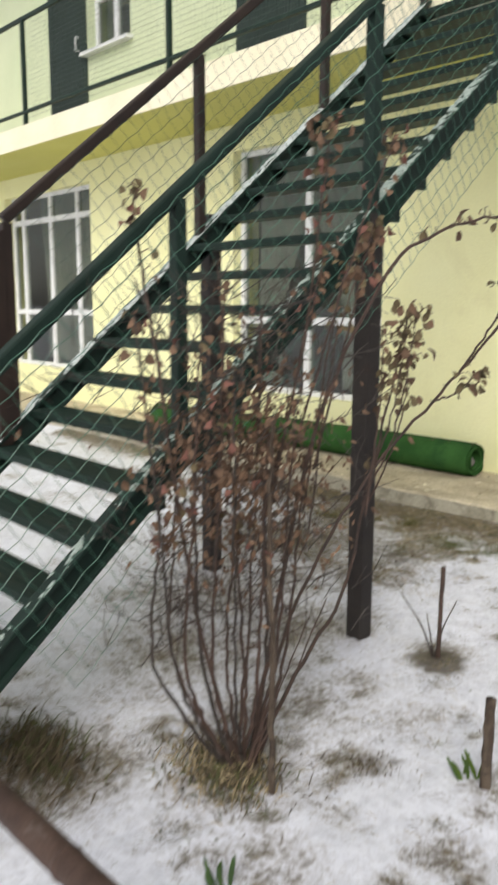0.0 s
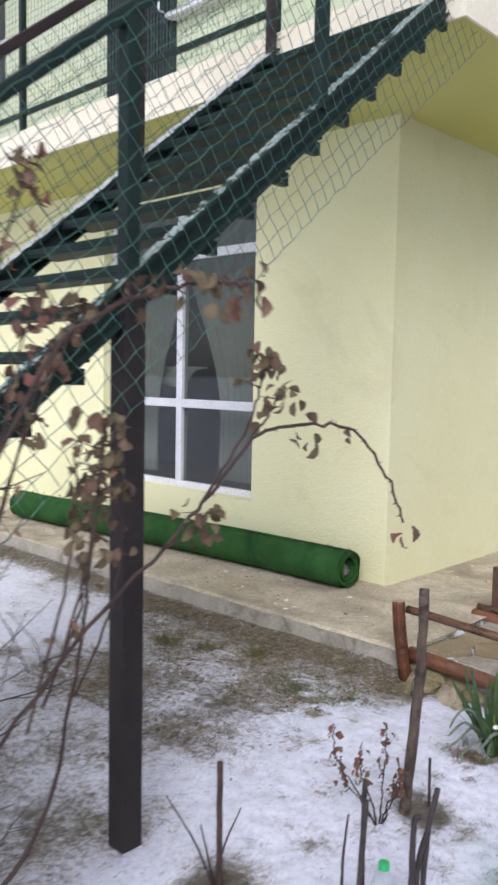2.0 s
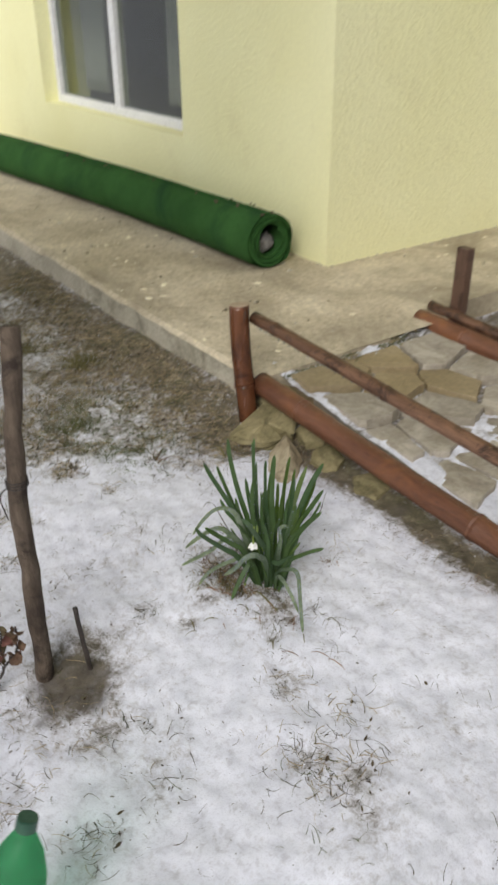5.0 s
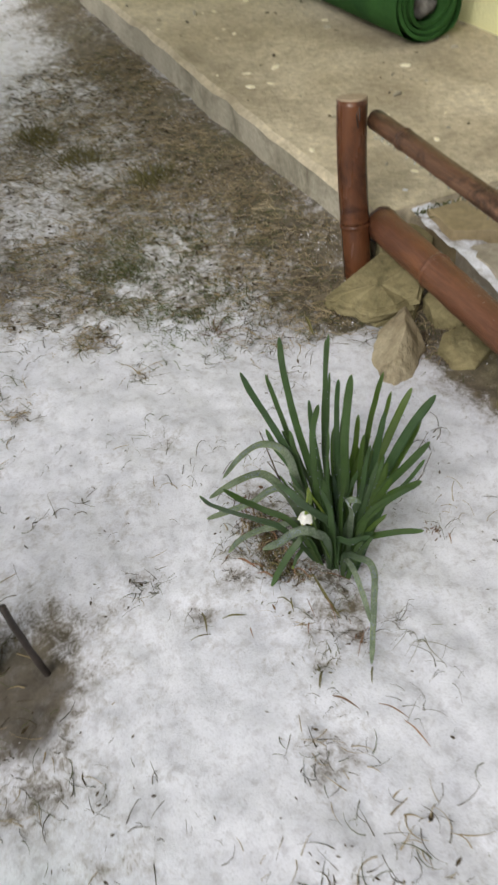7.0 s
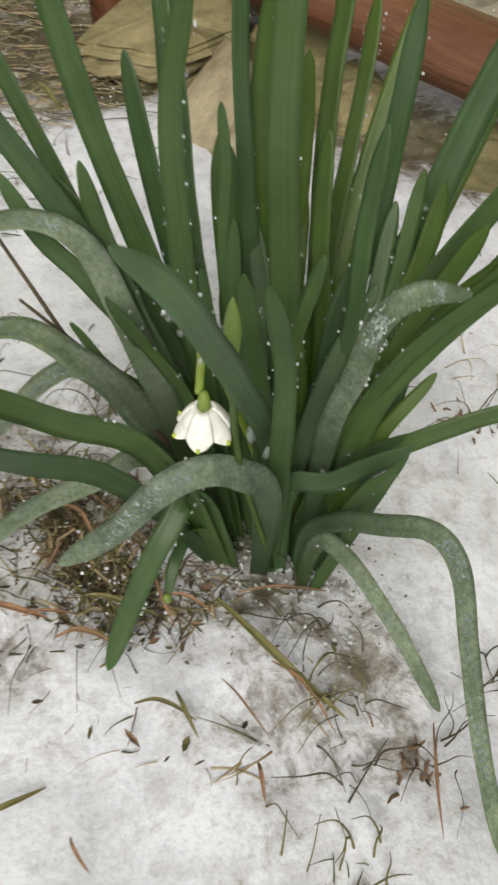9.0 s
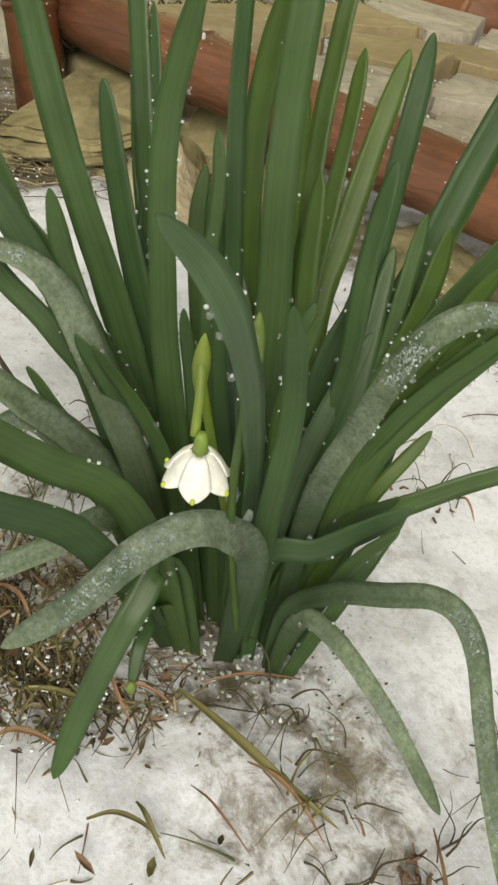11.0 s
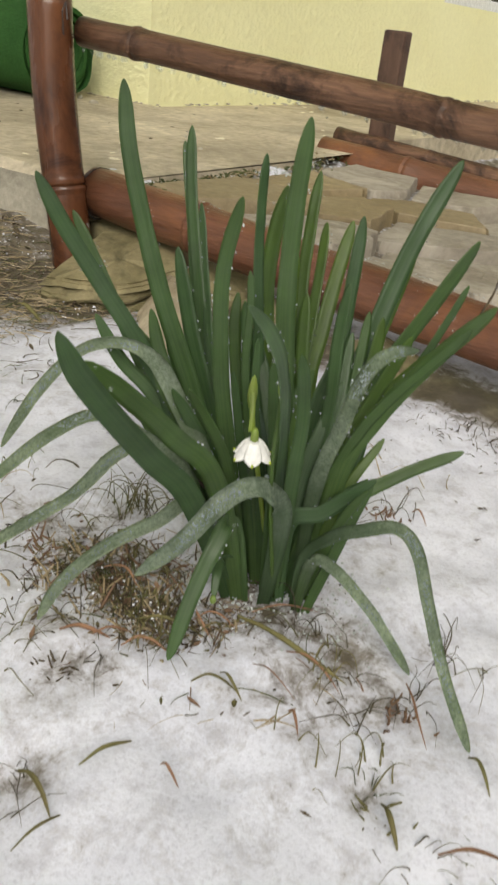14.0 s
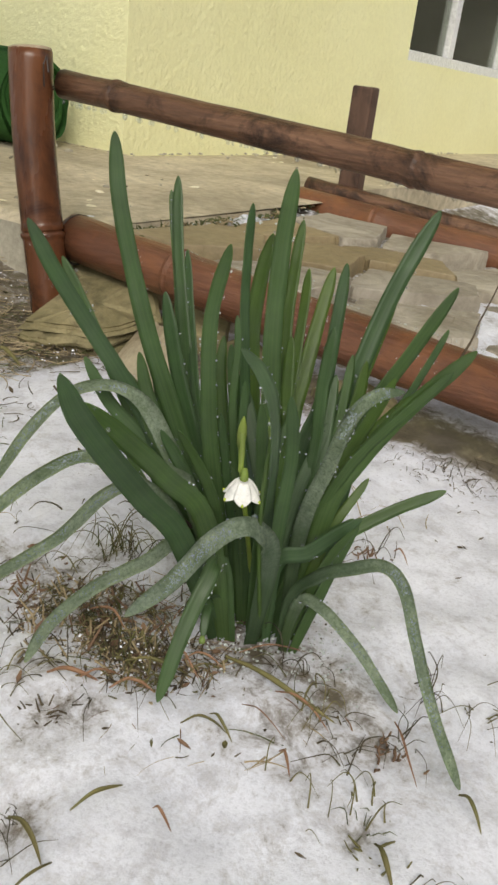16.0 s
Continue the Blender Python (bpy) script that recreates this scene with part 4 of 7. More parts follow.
def fence_near():
    ob = empty("bamboo_fence", (-2.33, 4.44, 0.05), "low brown lacquered bamboo fence beside the path", "fence", "bamboo fences")
    px, py = -2.328, 4.426                     # the post's head; it leans, its foot stands further east
    post = inside(part("post", bamboo(bmesh.new(), (px + 0.068, py - 0.020, 0.0), (px, py, 0.456), 0.032, (0.44,), 22, 1), BAMBOO, smooth=True), ob)
    d, u, v = ring_frame((-0.068, 0.020, 0.456))
    head = Vector((px, py, 0.456)) + u * 0.004 * math.sin(6) + v * 0.005 * math.sin(5.3)
    inside(part("cut_top", add_tube(bmesh.new(), [head - d * 0.001, head + d * 0.003, head + d * 0.003, head + d * 0.0012], [0.0318, 0.0308, 0.025, 0.0245], 20), PITH, label="pale cut end of the bamboo"), post)
    a, b = (px + 0.03, py + 0.03, 0.412), (-0.35, 4.50, 0.31)
    rail = inside(part("top_rail", bamboo(bmesh.new(), a, b, 0.0205, (0.055, 0.30, 0.62, 0.9), 24, 2, 1.0, 0.07), BAMBOO_GREY, smooth=True), ob)
    tagged(inside(part("water_drop", droplets(a, b, 0.021, 170, 4), PET_CLEAR, smooth=True), rail), kind="stuff")
    a, b = (px + 0.045, 4.470, 0.190), (-0.35, 4.51, 0.085)
    rail = inside(part("bottom_rail", bamboo(bmesh.new(), a, b, 0.0375, (0.115, 0.47, 0.82), 28, 3, 0.85, 0.045), BAMBOO_RAIL, smooth=True), ob)
    rng, grain = random.Random(44), bmesh.new()
    for _ in range(900):
        t = rng.uniform(0.10, 0.75)
        turn = rng.gauss(0.35, 0.4)
        r = 0.0375 * (1 - 0.15 * t) * 1.02
        p = Vector(a).lerp(Vector(b), t) + Vector((0, math.sin(turn) * r, math.cos(turn) * r))
        if noise.noise(p * 22) > -0.1:
            q = [grain.verts.new(p + jitter(rng, rng.uniform(0.0006, 0.0018))) for _ in range(4)]
            for tri in ((0, 1, 2), (0, 2, 3), (0, 3, 1), (1, 3, 2)):
                grain.faces.new([q[n] for n in tri])
    tagged(inside(part("snow_grain", grain, ICE, label="grains of wet snow on the rail"), rail), kind="stuff")
    loop = [(a[0] + 0.012 + 0.004 * math.sin(t * 2), a[1] + 0.0395 * math.sin(t), a[2] - 0.002 + 0.0395 * math.cos(t)) for t in (i * math.pi / 8 for i in range(17))]
    inside(part("wire_tie", add_tube(bmesh.new(), loop, 0.0016, 5, False), TWIG_DARK, label="dark wire loop round the rail's end"), rail)
    bm = bmesh.new()
    for k in range(2):
        pts = [(px + 0.0335 * math.cos(t), py + 0.0335 * math.sin(t), 0.405 + 0.004 * k + 0.003 * math.sin(t * 2)) for t in (i * math.pi / 8 for i in range(17))]
        add_tube(bm, pts, 0.001, 4, False)
    add_tube(bm, [(px + 0.035, py - 0.01, 0.41), (px + 0.045, py - 0.02, 0.44), (px + 0.04, py - 0.01, 0.452), (px + 0.05, py - 0.015, 0.43)], 0.0015, 4)
    inside(part("wire_tie", bm, TWIG_DARK, label="dark wire tie round the post"), post)


def fence_far():
    ob = empty("bamboo_fence", (-2.31, 5.42, 0.1), "low brown bamboo fence along the far side of the path", "fence", "bamboo fences")
    px, py = -2.31, 5.44
    bm = box((px - 0.028, py - 0.02, 0.04), (px + 0.028, py + 0.02, 0.468), 0.006)
    inside(part("post", bm, BAMBOO_DULL), ob)
    inside(part("bottom_rail", bamboo(bmesh.new(), (-2.395, 5.315, 0.182), (-0.35, 5.44, 0.065), 0.042, 4, 24, 8, 1.0, 0.03), BAMBOO_RAIL, smooth=True), ob)
    inside(part("top_rail", bamboo(bmesh.new(), (-2.405, 5.385, 0.222), (-0.35, 5.50, 0.105), 0.022, 4, 20, 9, 1.0, 0.08), BAMBOO_GREY, smooth=True), ob)


fence_near()
fence_far()


def fence_left():
    ob = empty("bamboo_fence", (-1.7, 0.75, 0.0), "thick brown bamboo rail lying low in the snow", "fence", "bamboo fences")
    inside(part("bottom_rail", bamboo(bmesh.new(), (-2.6, 0.70, 0.312), (-0.75, 0.74, 0.308), 0.036, 4, 20, 11, 1.0, 0.03), BAMBOO_OLD, smooth=True), ob)
    for x in (-2.4, -0.85):
        inside(part("post", bamboo(bmesh.new(), (x, 0.70 if x < -2 else 0.735, -0.05), (x, 0.70 if x < -2 else 0.735, 0.3), 0.03, 2, 18, 12), BAMBOO, smooth=True), ob)


fence_left()


# ---- stones ----
def slab_rock(rim, heights, thick, material, label, seed, ridge=None, under=None):
    """A broken slab: an angular top outline over stepped, splitting layers. ridge: an inner peak."""
    rng = random.Random(seed)
    cx, cy = sum(p[0] for p in rim) / len(rim), sum(p[1] for p in rim) / len(rim)
    outline = []
    for k, (p, z) in enumerate(zip(rim, heights)):
        q, zq = rim[(k + 1) % len(rim)], heights[(k + 1) % len(rim)]
        for s in range(4):
            t = s / 4
            w = rng.uniform(-0.006, 0.006) if s else 0
            outline.append((p[0] + (q[0] - p[0]) * t + w, p[1] + (q[1] - p[1]) * t - w, z + (zq - z) * t + rng.uniform(-0.002, 0.002)))
    bm = bmesh.new()
    n = len(outline)
    rings, layers = [], 6
    for k in range(layers):
        drop = thick * k / (layers - 1)
        ledge = 1 + 0.02 * k + (rng.uniform(-0.05, 0.03) if k % 2 else 0.0)
        ring = []
        for i, (x, y, z) in enumerate(outline):
            g = ledge + 0.035 * noise.noise(Vector((x * 30, y * 30, k * 2.0 + seed)))
            ring.append(bm.verts.new((cx + (x - cx) * g, cy + (y - cy) * g, z - drop)))
        rings.append(ring)
    peak = ridge or (cx, cy, sum(heights) / len(heights) + 0.004)
    inner = [bm.verts.new(Vector(v.co).lerp(Vector(peak), 0.5) + Vector((0, 0, 0.006 * noise.noise(v.co * 25)))) for v in rings[0]]
    mid = bm.verts.new(peak)
    for p, q in zip([inner] + rings, rings):
        for i in range(n):
            bm.faces.new((q[i], q[(i + 1) % n], p[(i + 1) % n], p[i]))
    for i in range(n):
        bm.faces.new((inner[i], inner[(i + 1) % n], mid))
    bmesh.ops.recalc_face_normals(bm, faces=bm.faces)
    if under:
        return part("layer", bm, material, under)
    return tagged(part("rock", bm, material), label, "rock", "rocks by the fence")


def hull_rock(corners, material, label, seed):
    """A broken block: flat facets between hard ridges, finely pitted."""
    bm = bmesh.new()
    for c in corners:
        bm.verts.new(c)
        bm.verts.new((c[0], c[1], 0.02))
    bmesh.ops.convex_hull(bm, input=bm.verts)
    bmesh.ops.delete(bm, geom=[v for v in bm.verts if not v.link_faces], context="VERTS")
    bmesh.ops.dissolve_limit(bm, angle_limit=radians(6), verts=bm.verts, edges=bm.edges)
    bmesh.ops.bevel(bm, geom=list(bm.edges), offset=0.002, segments=1, affect="EDGES")
    bmesh.ops.triangulate(bm, faces=bm.faces)
    bmesh.ops.subdivide_edges(bm, edges=bm.edges, cuts=4, use_grid_fill=True)
    off = Vector((seed * 2.1, seed, 0))
    for v in bm.verts:
        v.co += Vector((1, 1, 1)) * 0.004 * noise.noise(v.co * 28 + off) + v.normal * (0.0025 * noise.noise(v.co * 90 + off) - 0.003 * max(0, noise.noise(v.co * 45 + off) - 0.2))
    return tagged(part("rock", bm, material), label, "rock", "rocks by the fence")


RIM = [(-2.205, 4.305), (-2.15, 4.322), (-2.085, 4.352), (-2.072, 4.44), (-2.150, 4.51), (-2.245, 4.455)]
top = slab_rock(RIM, (0.100, 0.104, 0.112, 0.120, 0.150, 0.138), 0.012, ROCK, "flat mossy layered sandstone slab beside the fence post", 1)
slab_rock([(x * 0.985 - 0.0315 + 0.006 * math.sin(k * 2.1), y - 0.010 + 0.004 * math.cos(k * 1.7)) for k, (x, y) in enumerate(RIM)], (0.084, 0.088, 0.096, 0.104, 0.13, 0.118), 0.014, ROCK, "", 6, under=top)
slab_rock([(x + 0.006, y - 0.004 + 0.006 * math.sin(k * 1.3)) for k, (x, y) in enumerate(RIM)], (0.066, 0.070, 0.078, 0.086, 0.11, 0.10), 0.05, ROCK, "", 7, under=top)
hull_rock([(-2.055, 4.340, 0.080), (-1.985, 4.282, 0.070), (-1.912, 4.262, 0.072), (-1.885, 4.275, 0.078), (-1.895, 4.325, 0.078), (-1.960, 4.392, 0.090), (-2.052, 4.402, 0.128), (-1.972, 4.350, 0.142), (-1.905, 4.285, 0.112)],
          ROCK_PALE, "angular pale ochre stone with a worn ridge", 2)
hull_rock([(-1.975, 4.445, 0.092), (-1.940, 4.412, 0.084), (-1.885, 4.405, 0.078), (-1.855, 4.44, 0.082), (-1.88, 4.49, 0.095), (-1.95, 4.50, 0.108), (-1.91, 4.45, 0.108)], ROCK, "grey ochre stone under the bamboo rail", 3)
hull_rock([(-1.80, 4.45, 0.085), (-1.74, 4.405, 0.08), (-1.68, 4.43, 0.08), (-1.69, 4.50, 0.09), (-1.77, 4.51, 0.095), (-1.74, 4.455, 0.105)], ROCK, "grey ochre stone under the bamboo rail", 4)
hull_rock([(-2.09, 4.47, 0.10), (-2.02, 4.45, 0.10), (-1.98, 4.50, 0.10), (-2.02, 4.56, 0.12), (-2.11, 4.545, 0.13)], ROCK, "dark stone behind the bamboo rail", 5)
hull_rock([(-2.30, 4.475, 0.14), (-2.22, 4.46, 0.135), (-2.17, 4.53, 0.145), (-2.22, 4.575, 0.158), (-2.31, 4.56, 0.16)], ROCK, "flat grey-green stone between the post and the path", 8)


# middles of the broken slabs, and whether they are ochre
PAVING = [(-2.185, 4.745, 1), (-2.045, 4.84, 1), (-1.945, 5.03, 1), (-1.80, 5.13, 0), (-2.00, 4.645, 0), (-1.77, 4.74, 0), (-2.15, 5.13, 0), (-1.88, 4.88, 0),
          (-2.21, 4.955, 1), (-1.98, 5.19, 0), (-1.62, 5.0, 0), (-1.60, 4.80, 0), (-1.52, 5.17, 0), (-1.58, 4.63, 0), (-1.80, 4.60, 0), (-1.42, 4.92, 0), (-1.36, 4.70, 0), (-1.30, 5.10, 0),
          (-1.18, 4.86, 0), (-1.12, 4.64, 0), (-1.08, 5.08, 0), (-0.95, 4.86, 0)]


def clip(poly, p, n):
    """The part of a polygon on the far side from n of the line through p."""
    out = []
    for a, b in zip(poly, poly[1:] + poly[:1]):
        da, db = (a - p).dot(n), (b - p).dot(n)
        if da <= 0:
            out.append(a)
        if (da < 0) != (db < 0) and da != db:
            out.append(a.lerp(b, da / (da - db)))
    return out


def slab_outline(k):
    """The cell of one slab among its neighbours, less the joint."""
    me = Vector(PAVING[k][:2])
    poly = [Vector(q) for q in ((SX + 0.028, 4.585), (-0.85, 4.575), (-0.85, 5.29), (SX + 0.028, 5.26))]
    for j, other in enumerate(PAVING):
        if j != k:
            q = Vector(other[:2])
            n = (q - me).normalized()
            poly = clip(poly, (me + q) / 2 - n * (0.006 + 0.006 * ((j * 7 + k * 7) % 5) / 4), n)
    return [tuple(q) for q in poly]


def path_z(x):
    return 0.199 - 0.018 * smooth(-2.34, -2.15, x) - 0.090 * smooth(-2.25, -1.2, x)


def flagstones():
    """Crazy paving between the two fences: broken slabs lying apart in the snow."""
    rng = random.Random(21)
    ob = empty("path", (-1.6, 4.95, 0.1), "crazy paving of ochre and brown flagstones half under snow", "path", kind="structure")
    for k, (cx, cy, ochre) in enumerate(PAVING):
        poly, z = slab_outline(k), (0.192 if k == 0 else path_z(cx) + rng.uniform(0.0, 0.009))
        mx, my = sum(p[0] for p in poly) / len(poly), sum(p[1] for p in poly) / len(poly)
        rim = []
        for (ax, ay), (bx, by) in zip(poly, poly[1:] + poly[:1]):
            for t in (0.02, 0.2, 0.4, 0.6, 0.8, 0.98):
                rim.append((ax + (bx - ax) * t + rng.uniform(-0.004, 0.004), ay + (by - ay) * t + rng.uniform(-0.004, 0.004)))
        n = len(rim)
        tilt = (rng.uniform(-0.03, 0.03), rng.uniform(-0.03, 0.03))
        bm = bmesh.new()

        def ring(grow, drop):
            return [bm.verts.new((mx + (x - mx) * grow, my + (y - my) * grow, z - drop + (x - mx) * tilt[0] + (y - my) * tilt[1] + 0.003 * noise.noise(Vector((x * 18, y * 18, 1))))) for x, y in rim]
        core, top, lip, shelf, low = ring(0.55, -0.002), ring(0.985, 0.0), ring(1.0, 0.002), ring(1.012, 0.013), ring(0.985, 0.13)
        bm.faces.new(core)
        for p, q in ((core, top), (top, lip), (lip, shelf), (shelf, low)):
            for k in range(n):
                bm.faces.new((p[k], q[k], q[(k + 1) % n], p[(k + 1) % n]))
        inside(part("flagstone", bm, FLAG_OCHRE if ochre else FLAG), ob)
    # snow lying on the stones and in the joints
    xs = [-2.405 + 0.010 * i for i in range(256)]
    ys = [4.56 + 0.010 * j for j in range(85)]
    verts, thin = [], []
    for y in ys:
        for x in xs:
            q = Vector((x, y, 0))
            lie = 0.6 * noise.noise(q * 5) + 0.5 * noise.noise(q * 14) + 0.4 * noise.noise(q * 40) + 1.75 * smooth(-2.0, -1.4, x) + 0.75 * smooth(4.66, 4.59, y) - 0.3 * smooth(4.95, 5.25, y) + 0.55 * smooth(-2.22, -2.29, x) - 0.45
            verts.append((x, y, path_z(x) - 0.012 + max(-0.014, min(0.016, 0.014 * lie))))
            thin.append(max(0.0, min(0.5, 0.36 - 0.30 * lie)))
    w = len(xs)
    me = bpy.data.meshes.new("snow_on_path")
    me.from_pydata(verts, [], [(j * w + i, j * w + i + 1, (j + 1) * w + i + 1, (j + 1) * w + i) for j in range(len(ys) - 1) for i in range(w - 1)])
    me.polygons.foreach_set("use_smooth", [True] * len(me.polygons))
    me.attributes.new("cover", "FLOAT", "POINT").data.foreach_set("value", thin)
    me.materials.append(GROUND)
    tagged(new("snow_on_path", me), "wet snow lying over the flagstones and in their joints", "snow", kind="stuff")


flagstones()


def crumbs():
    """Grit, chips of plaster and leaf crumbs lying on the apron."""
    rng = random.Random(9)
    bm = bmesh.new()
    for _ in range(170):
        x, y = rng.uniform(-6.5, -2.4), rng.uniform(4.5, 5.38)
        if rng.random() < 0.35:
            x, y = rng.uniform(-3.05, -2.42), rng.uniform(4.6, 8)
        r = rng.choice((0.002, 0.003, 0.003, 0.004, 0.005, 0.009)) * rng.uniform(0.7, 1.3)
        bmesh.ops.create_icosphere(bm, subdivisions=1, radius=r, matrix=pose(x, y, FLOOR + 0.002 + r * 0.3, rng.uniform(0, 90), 0, rng.uniform(0, 360)) @ Matrix.Diagonal((1.5, 1, 0.5, 1)))
    for _ in range(260):
        x, y = (rng.uniform(-6.5, WX), WY - abs(rng.gauss(0, 0.02)) - 0.004) if rng.random() < 0.6 else (WX + abs(rng.gauss(0, 0.02)) + 0.004, rng.uniform(WY, 8))
        r = rng.uniform(0.002, 0.006)
        bmesh.ops.create_icosphere(bm, subdivisions=1, radius=r, matrix=pose(x, y, FLOOR + 0.004 + r * 0.3, 0, 0, rng.uniform(0, 360)) @ Matrix.Diagonal((1.6, 1, 0.6, 1)))
    tagged(part("grit", bm, CONCRETE_EDGE), "grit and plaster chips on the concrete apron", "grit", kind="stuff")
    bm = bmesh.new()
    for _ in range(40):
        x, y = rng.uniform(-5.5, -2.4), rng.uniform(4.5, 5.2)
        r = rng.uniform(0.002, 0.007)
        bmesh.ops.create_icosphere(bm, subdivisions=1, radius=r, matrix=pose(x, y, FLOOR + 0.002 + r * 0.2, 0, 0, rng.uniform(0, 360)) @ Matrix.Diagonal((2, 1, 0.4, 1)))
    tagged(part("leaf_crumbs", bm, DRY_BROWN), "dark leaf crumbs on the concrete apron", "litter", kind="stuff")
    bm = bmesh.new()
    for _ in range(70):
        x, y = (rng.uniform(-4.6, -2.42), rng.uniform(4.5, 5.3)) if rng.random() < 0.7 else (rng.uniform(-3.0, -2.42), rng.uniform(5.3, 7))
        r = rng.choice((0.004, 0.006, 0.009, 0.014)) * rng.uniform(0.7, 1.2)
        bmesh.ops.create_icosphere(bm, subdivisions=1, radius=r, matrix=pose(x, y, FLOOR + 0.003, rng.uniform(-8, 8), rng.uniform(-8, 8), rng.uniform(0, 360)) @ Matrix.Diagonal((1.4, 0.9, 0.22, 1)))
    tagged(part("plaster_chips", bm, FASCIA), "pale flat chips of plaster on the concrete apron", "litter", kind="stuff")


crumbs()


def seam_growth(n, seed, material, tall, label):
    """Moss, straw and chips lodged in the joint between the apron and the path."""
    rng = random.Random(seed)
    bm = bmesh.new()
    for _ in range(n):
        y = rng.uniform(4.56, 5.32)
        x = SX - 0.45 * max(0.0, y - 5.06) + 0.012 + abs(rng.gauss(0, 0.016 if y < 5.06 else 0.03))
        if noise.noise(Vector((y * 9, seed, 0))) < -0.15:
            continue
        p = Vector((x, y, path_z(x) - 0.004))
        way = Vector((rng.gauss(0.2, 0.8), rng.gauss(0, 0.9), rng.uniform(0.2, 1.0))).normalized() * tall * rng.uniform(0.4, 1.2)
        r = rng.uniform(0.0008, 0.0022)
        add_tube(bm, [p, p + way * 0.6, p + way + Vector((0, 0, -0.2 * tall))], [r, r, r * 0.4], 4)
    tagged(part("joint_growth", bm, material), label, "moss", kind="stuff")


seam_growth(330, 1, GRASS, 0.016, "green moss in the joint beside the apron")
seam_growth(150, 2, STRAW, 0.018, "dead stems in the joint beside the apron")
seam_growth(130, 3, ICE, 0.010, "crumbs of ice in the joint beside the apron")


# ---- the flowering bulb plant ----
def strap(pts, width, face, material, parent, name="leaf", label="", blunt=0.55, fold=0.18, thick=0.0011):
    """A strap leaf: a gutter-shaped blade along a smooth line, blunt at the tip, with two skins."""
    line = spline(pts, 6 if len(pts) > 2 else 14)
    a, b = line[-2], line[-1]
    line[-1:] = [a.lerp(b, q) for q in (0.35, 0.62, 0.82, 0.94, 1.0)]
    n = len(line) - 1
    run = [0.0]
    for a, b in zip(line, line[1:]):
        run.append(run[-1] + (b - a).length)
    end = max(0.02, min(0.9, 2.6 * (0.25 + blunt) * width / run[-1]))
    if not blunt:
        end = 0.6
    bm = bmesh.new()
    uvl = bm.loops.layers.uv.new("UVMap")
    face = Vector(face)
    cross = 4
    grid = []
    for k, p in enumerate(line):
        t = run[k] / run[-1]
        d = (line[min(k + 1, n)] - line[max(k - 1, 0)]).normalized()
        w = d.cross(face)
        w = w.normalized() if w.length > 1e-4 else Vector((1, 0, 0))
        nrm = w.cross(d).normalized()
        round_off = max(0.0, (t - 1 + end) / end)
        half = 0.5 * width * (0.42 + 0.58 * min(1, t * 2.2)) * (1 - 0.28 * max(0, t - 0.45) / 0.55) * max(0.02, 1 - round_off ** 2.2) ** 0.55
        half *= 1 + 0.05 * noise.noise(p * 70)
        p = p + nrm * (0.0008 * noise.noise(p * 45) * min(1, 4 * t))
        row = []
        for side in (1, -1):
            for i in range(cross + 1):
                s = (i / cross * 2 - 1) * side
                dip = fold * half * (s * s - 0.4 - 0.5 * max(0, 0.3 - abs(s))) + 0.0007 * s * noise.noise(p * 38 + Vector((s, 0, 0)))
                edge = 1 if abs(s) > 0.99 else 0
                row.append((bm.verts.new(p + w * (s * half) + nrm * (dip + side * thick * (0.15 if edge else 0.5))), (s * 0.5 + 0.5, t)))
        grid.append(row)
    m = len(grid[0])
    for a, b in zip(grid, grid[1:]):
        for i in range(m):
            j = (i + 1) % m
            f = bm.faces.new((a[i][0], a[j][0], b[j][0], b[i][0]))
            for loop, q in zip(f.loops, (a[i], a[j], b[j], b[i])):
                loop[uvl].uv = q[1]
    bm.faces.new([v for v, _ in grid[-1]])
    return inside(part(name, bm, material, label=label, smooth=True), parent)


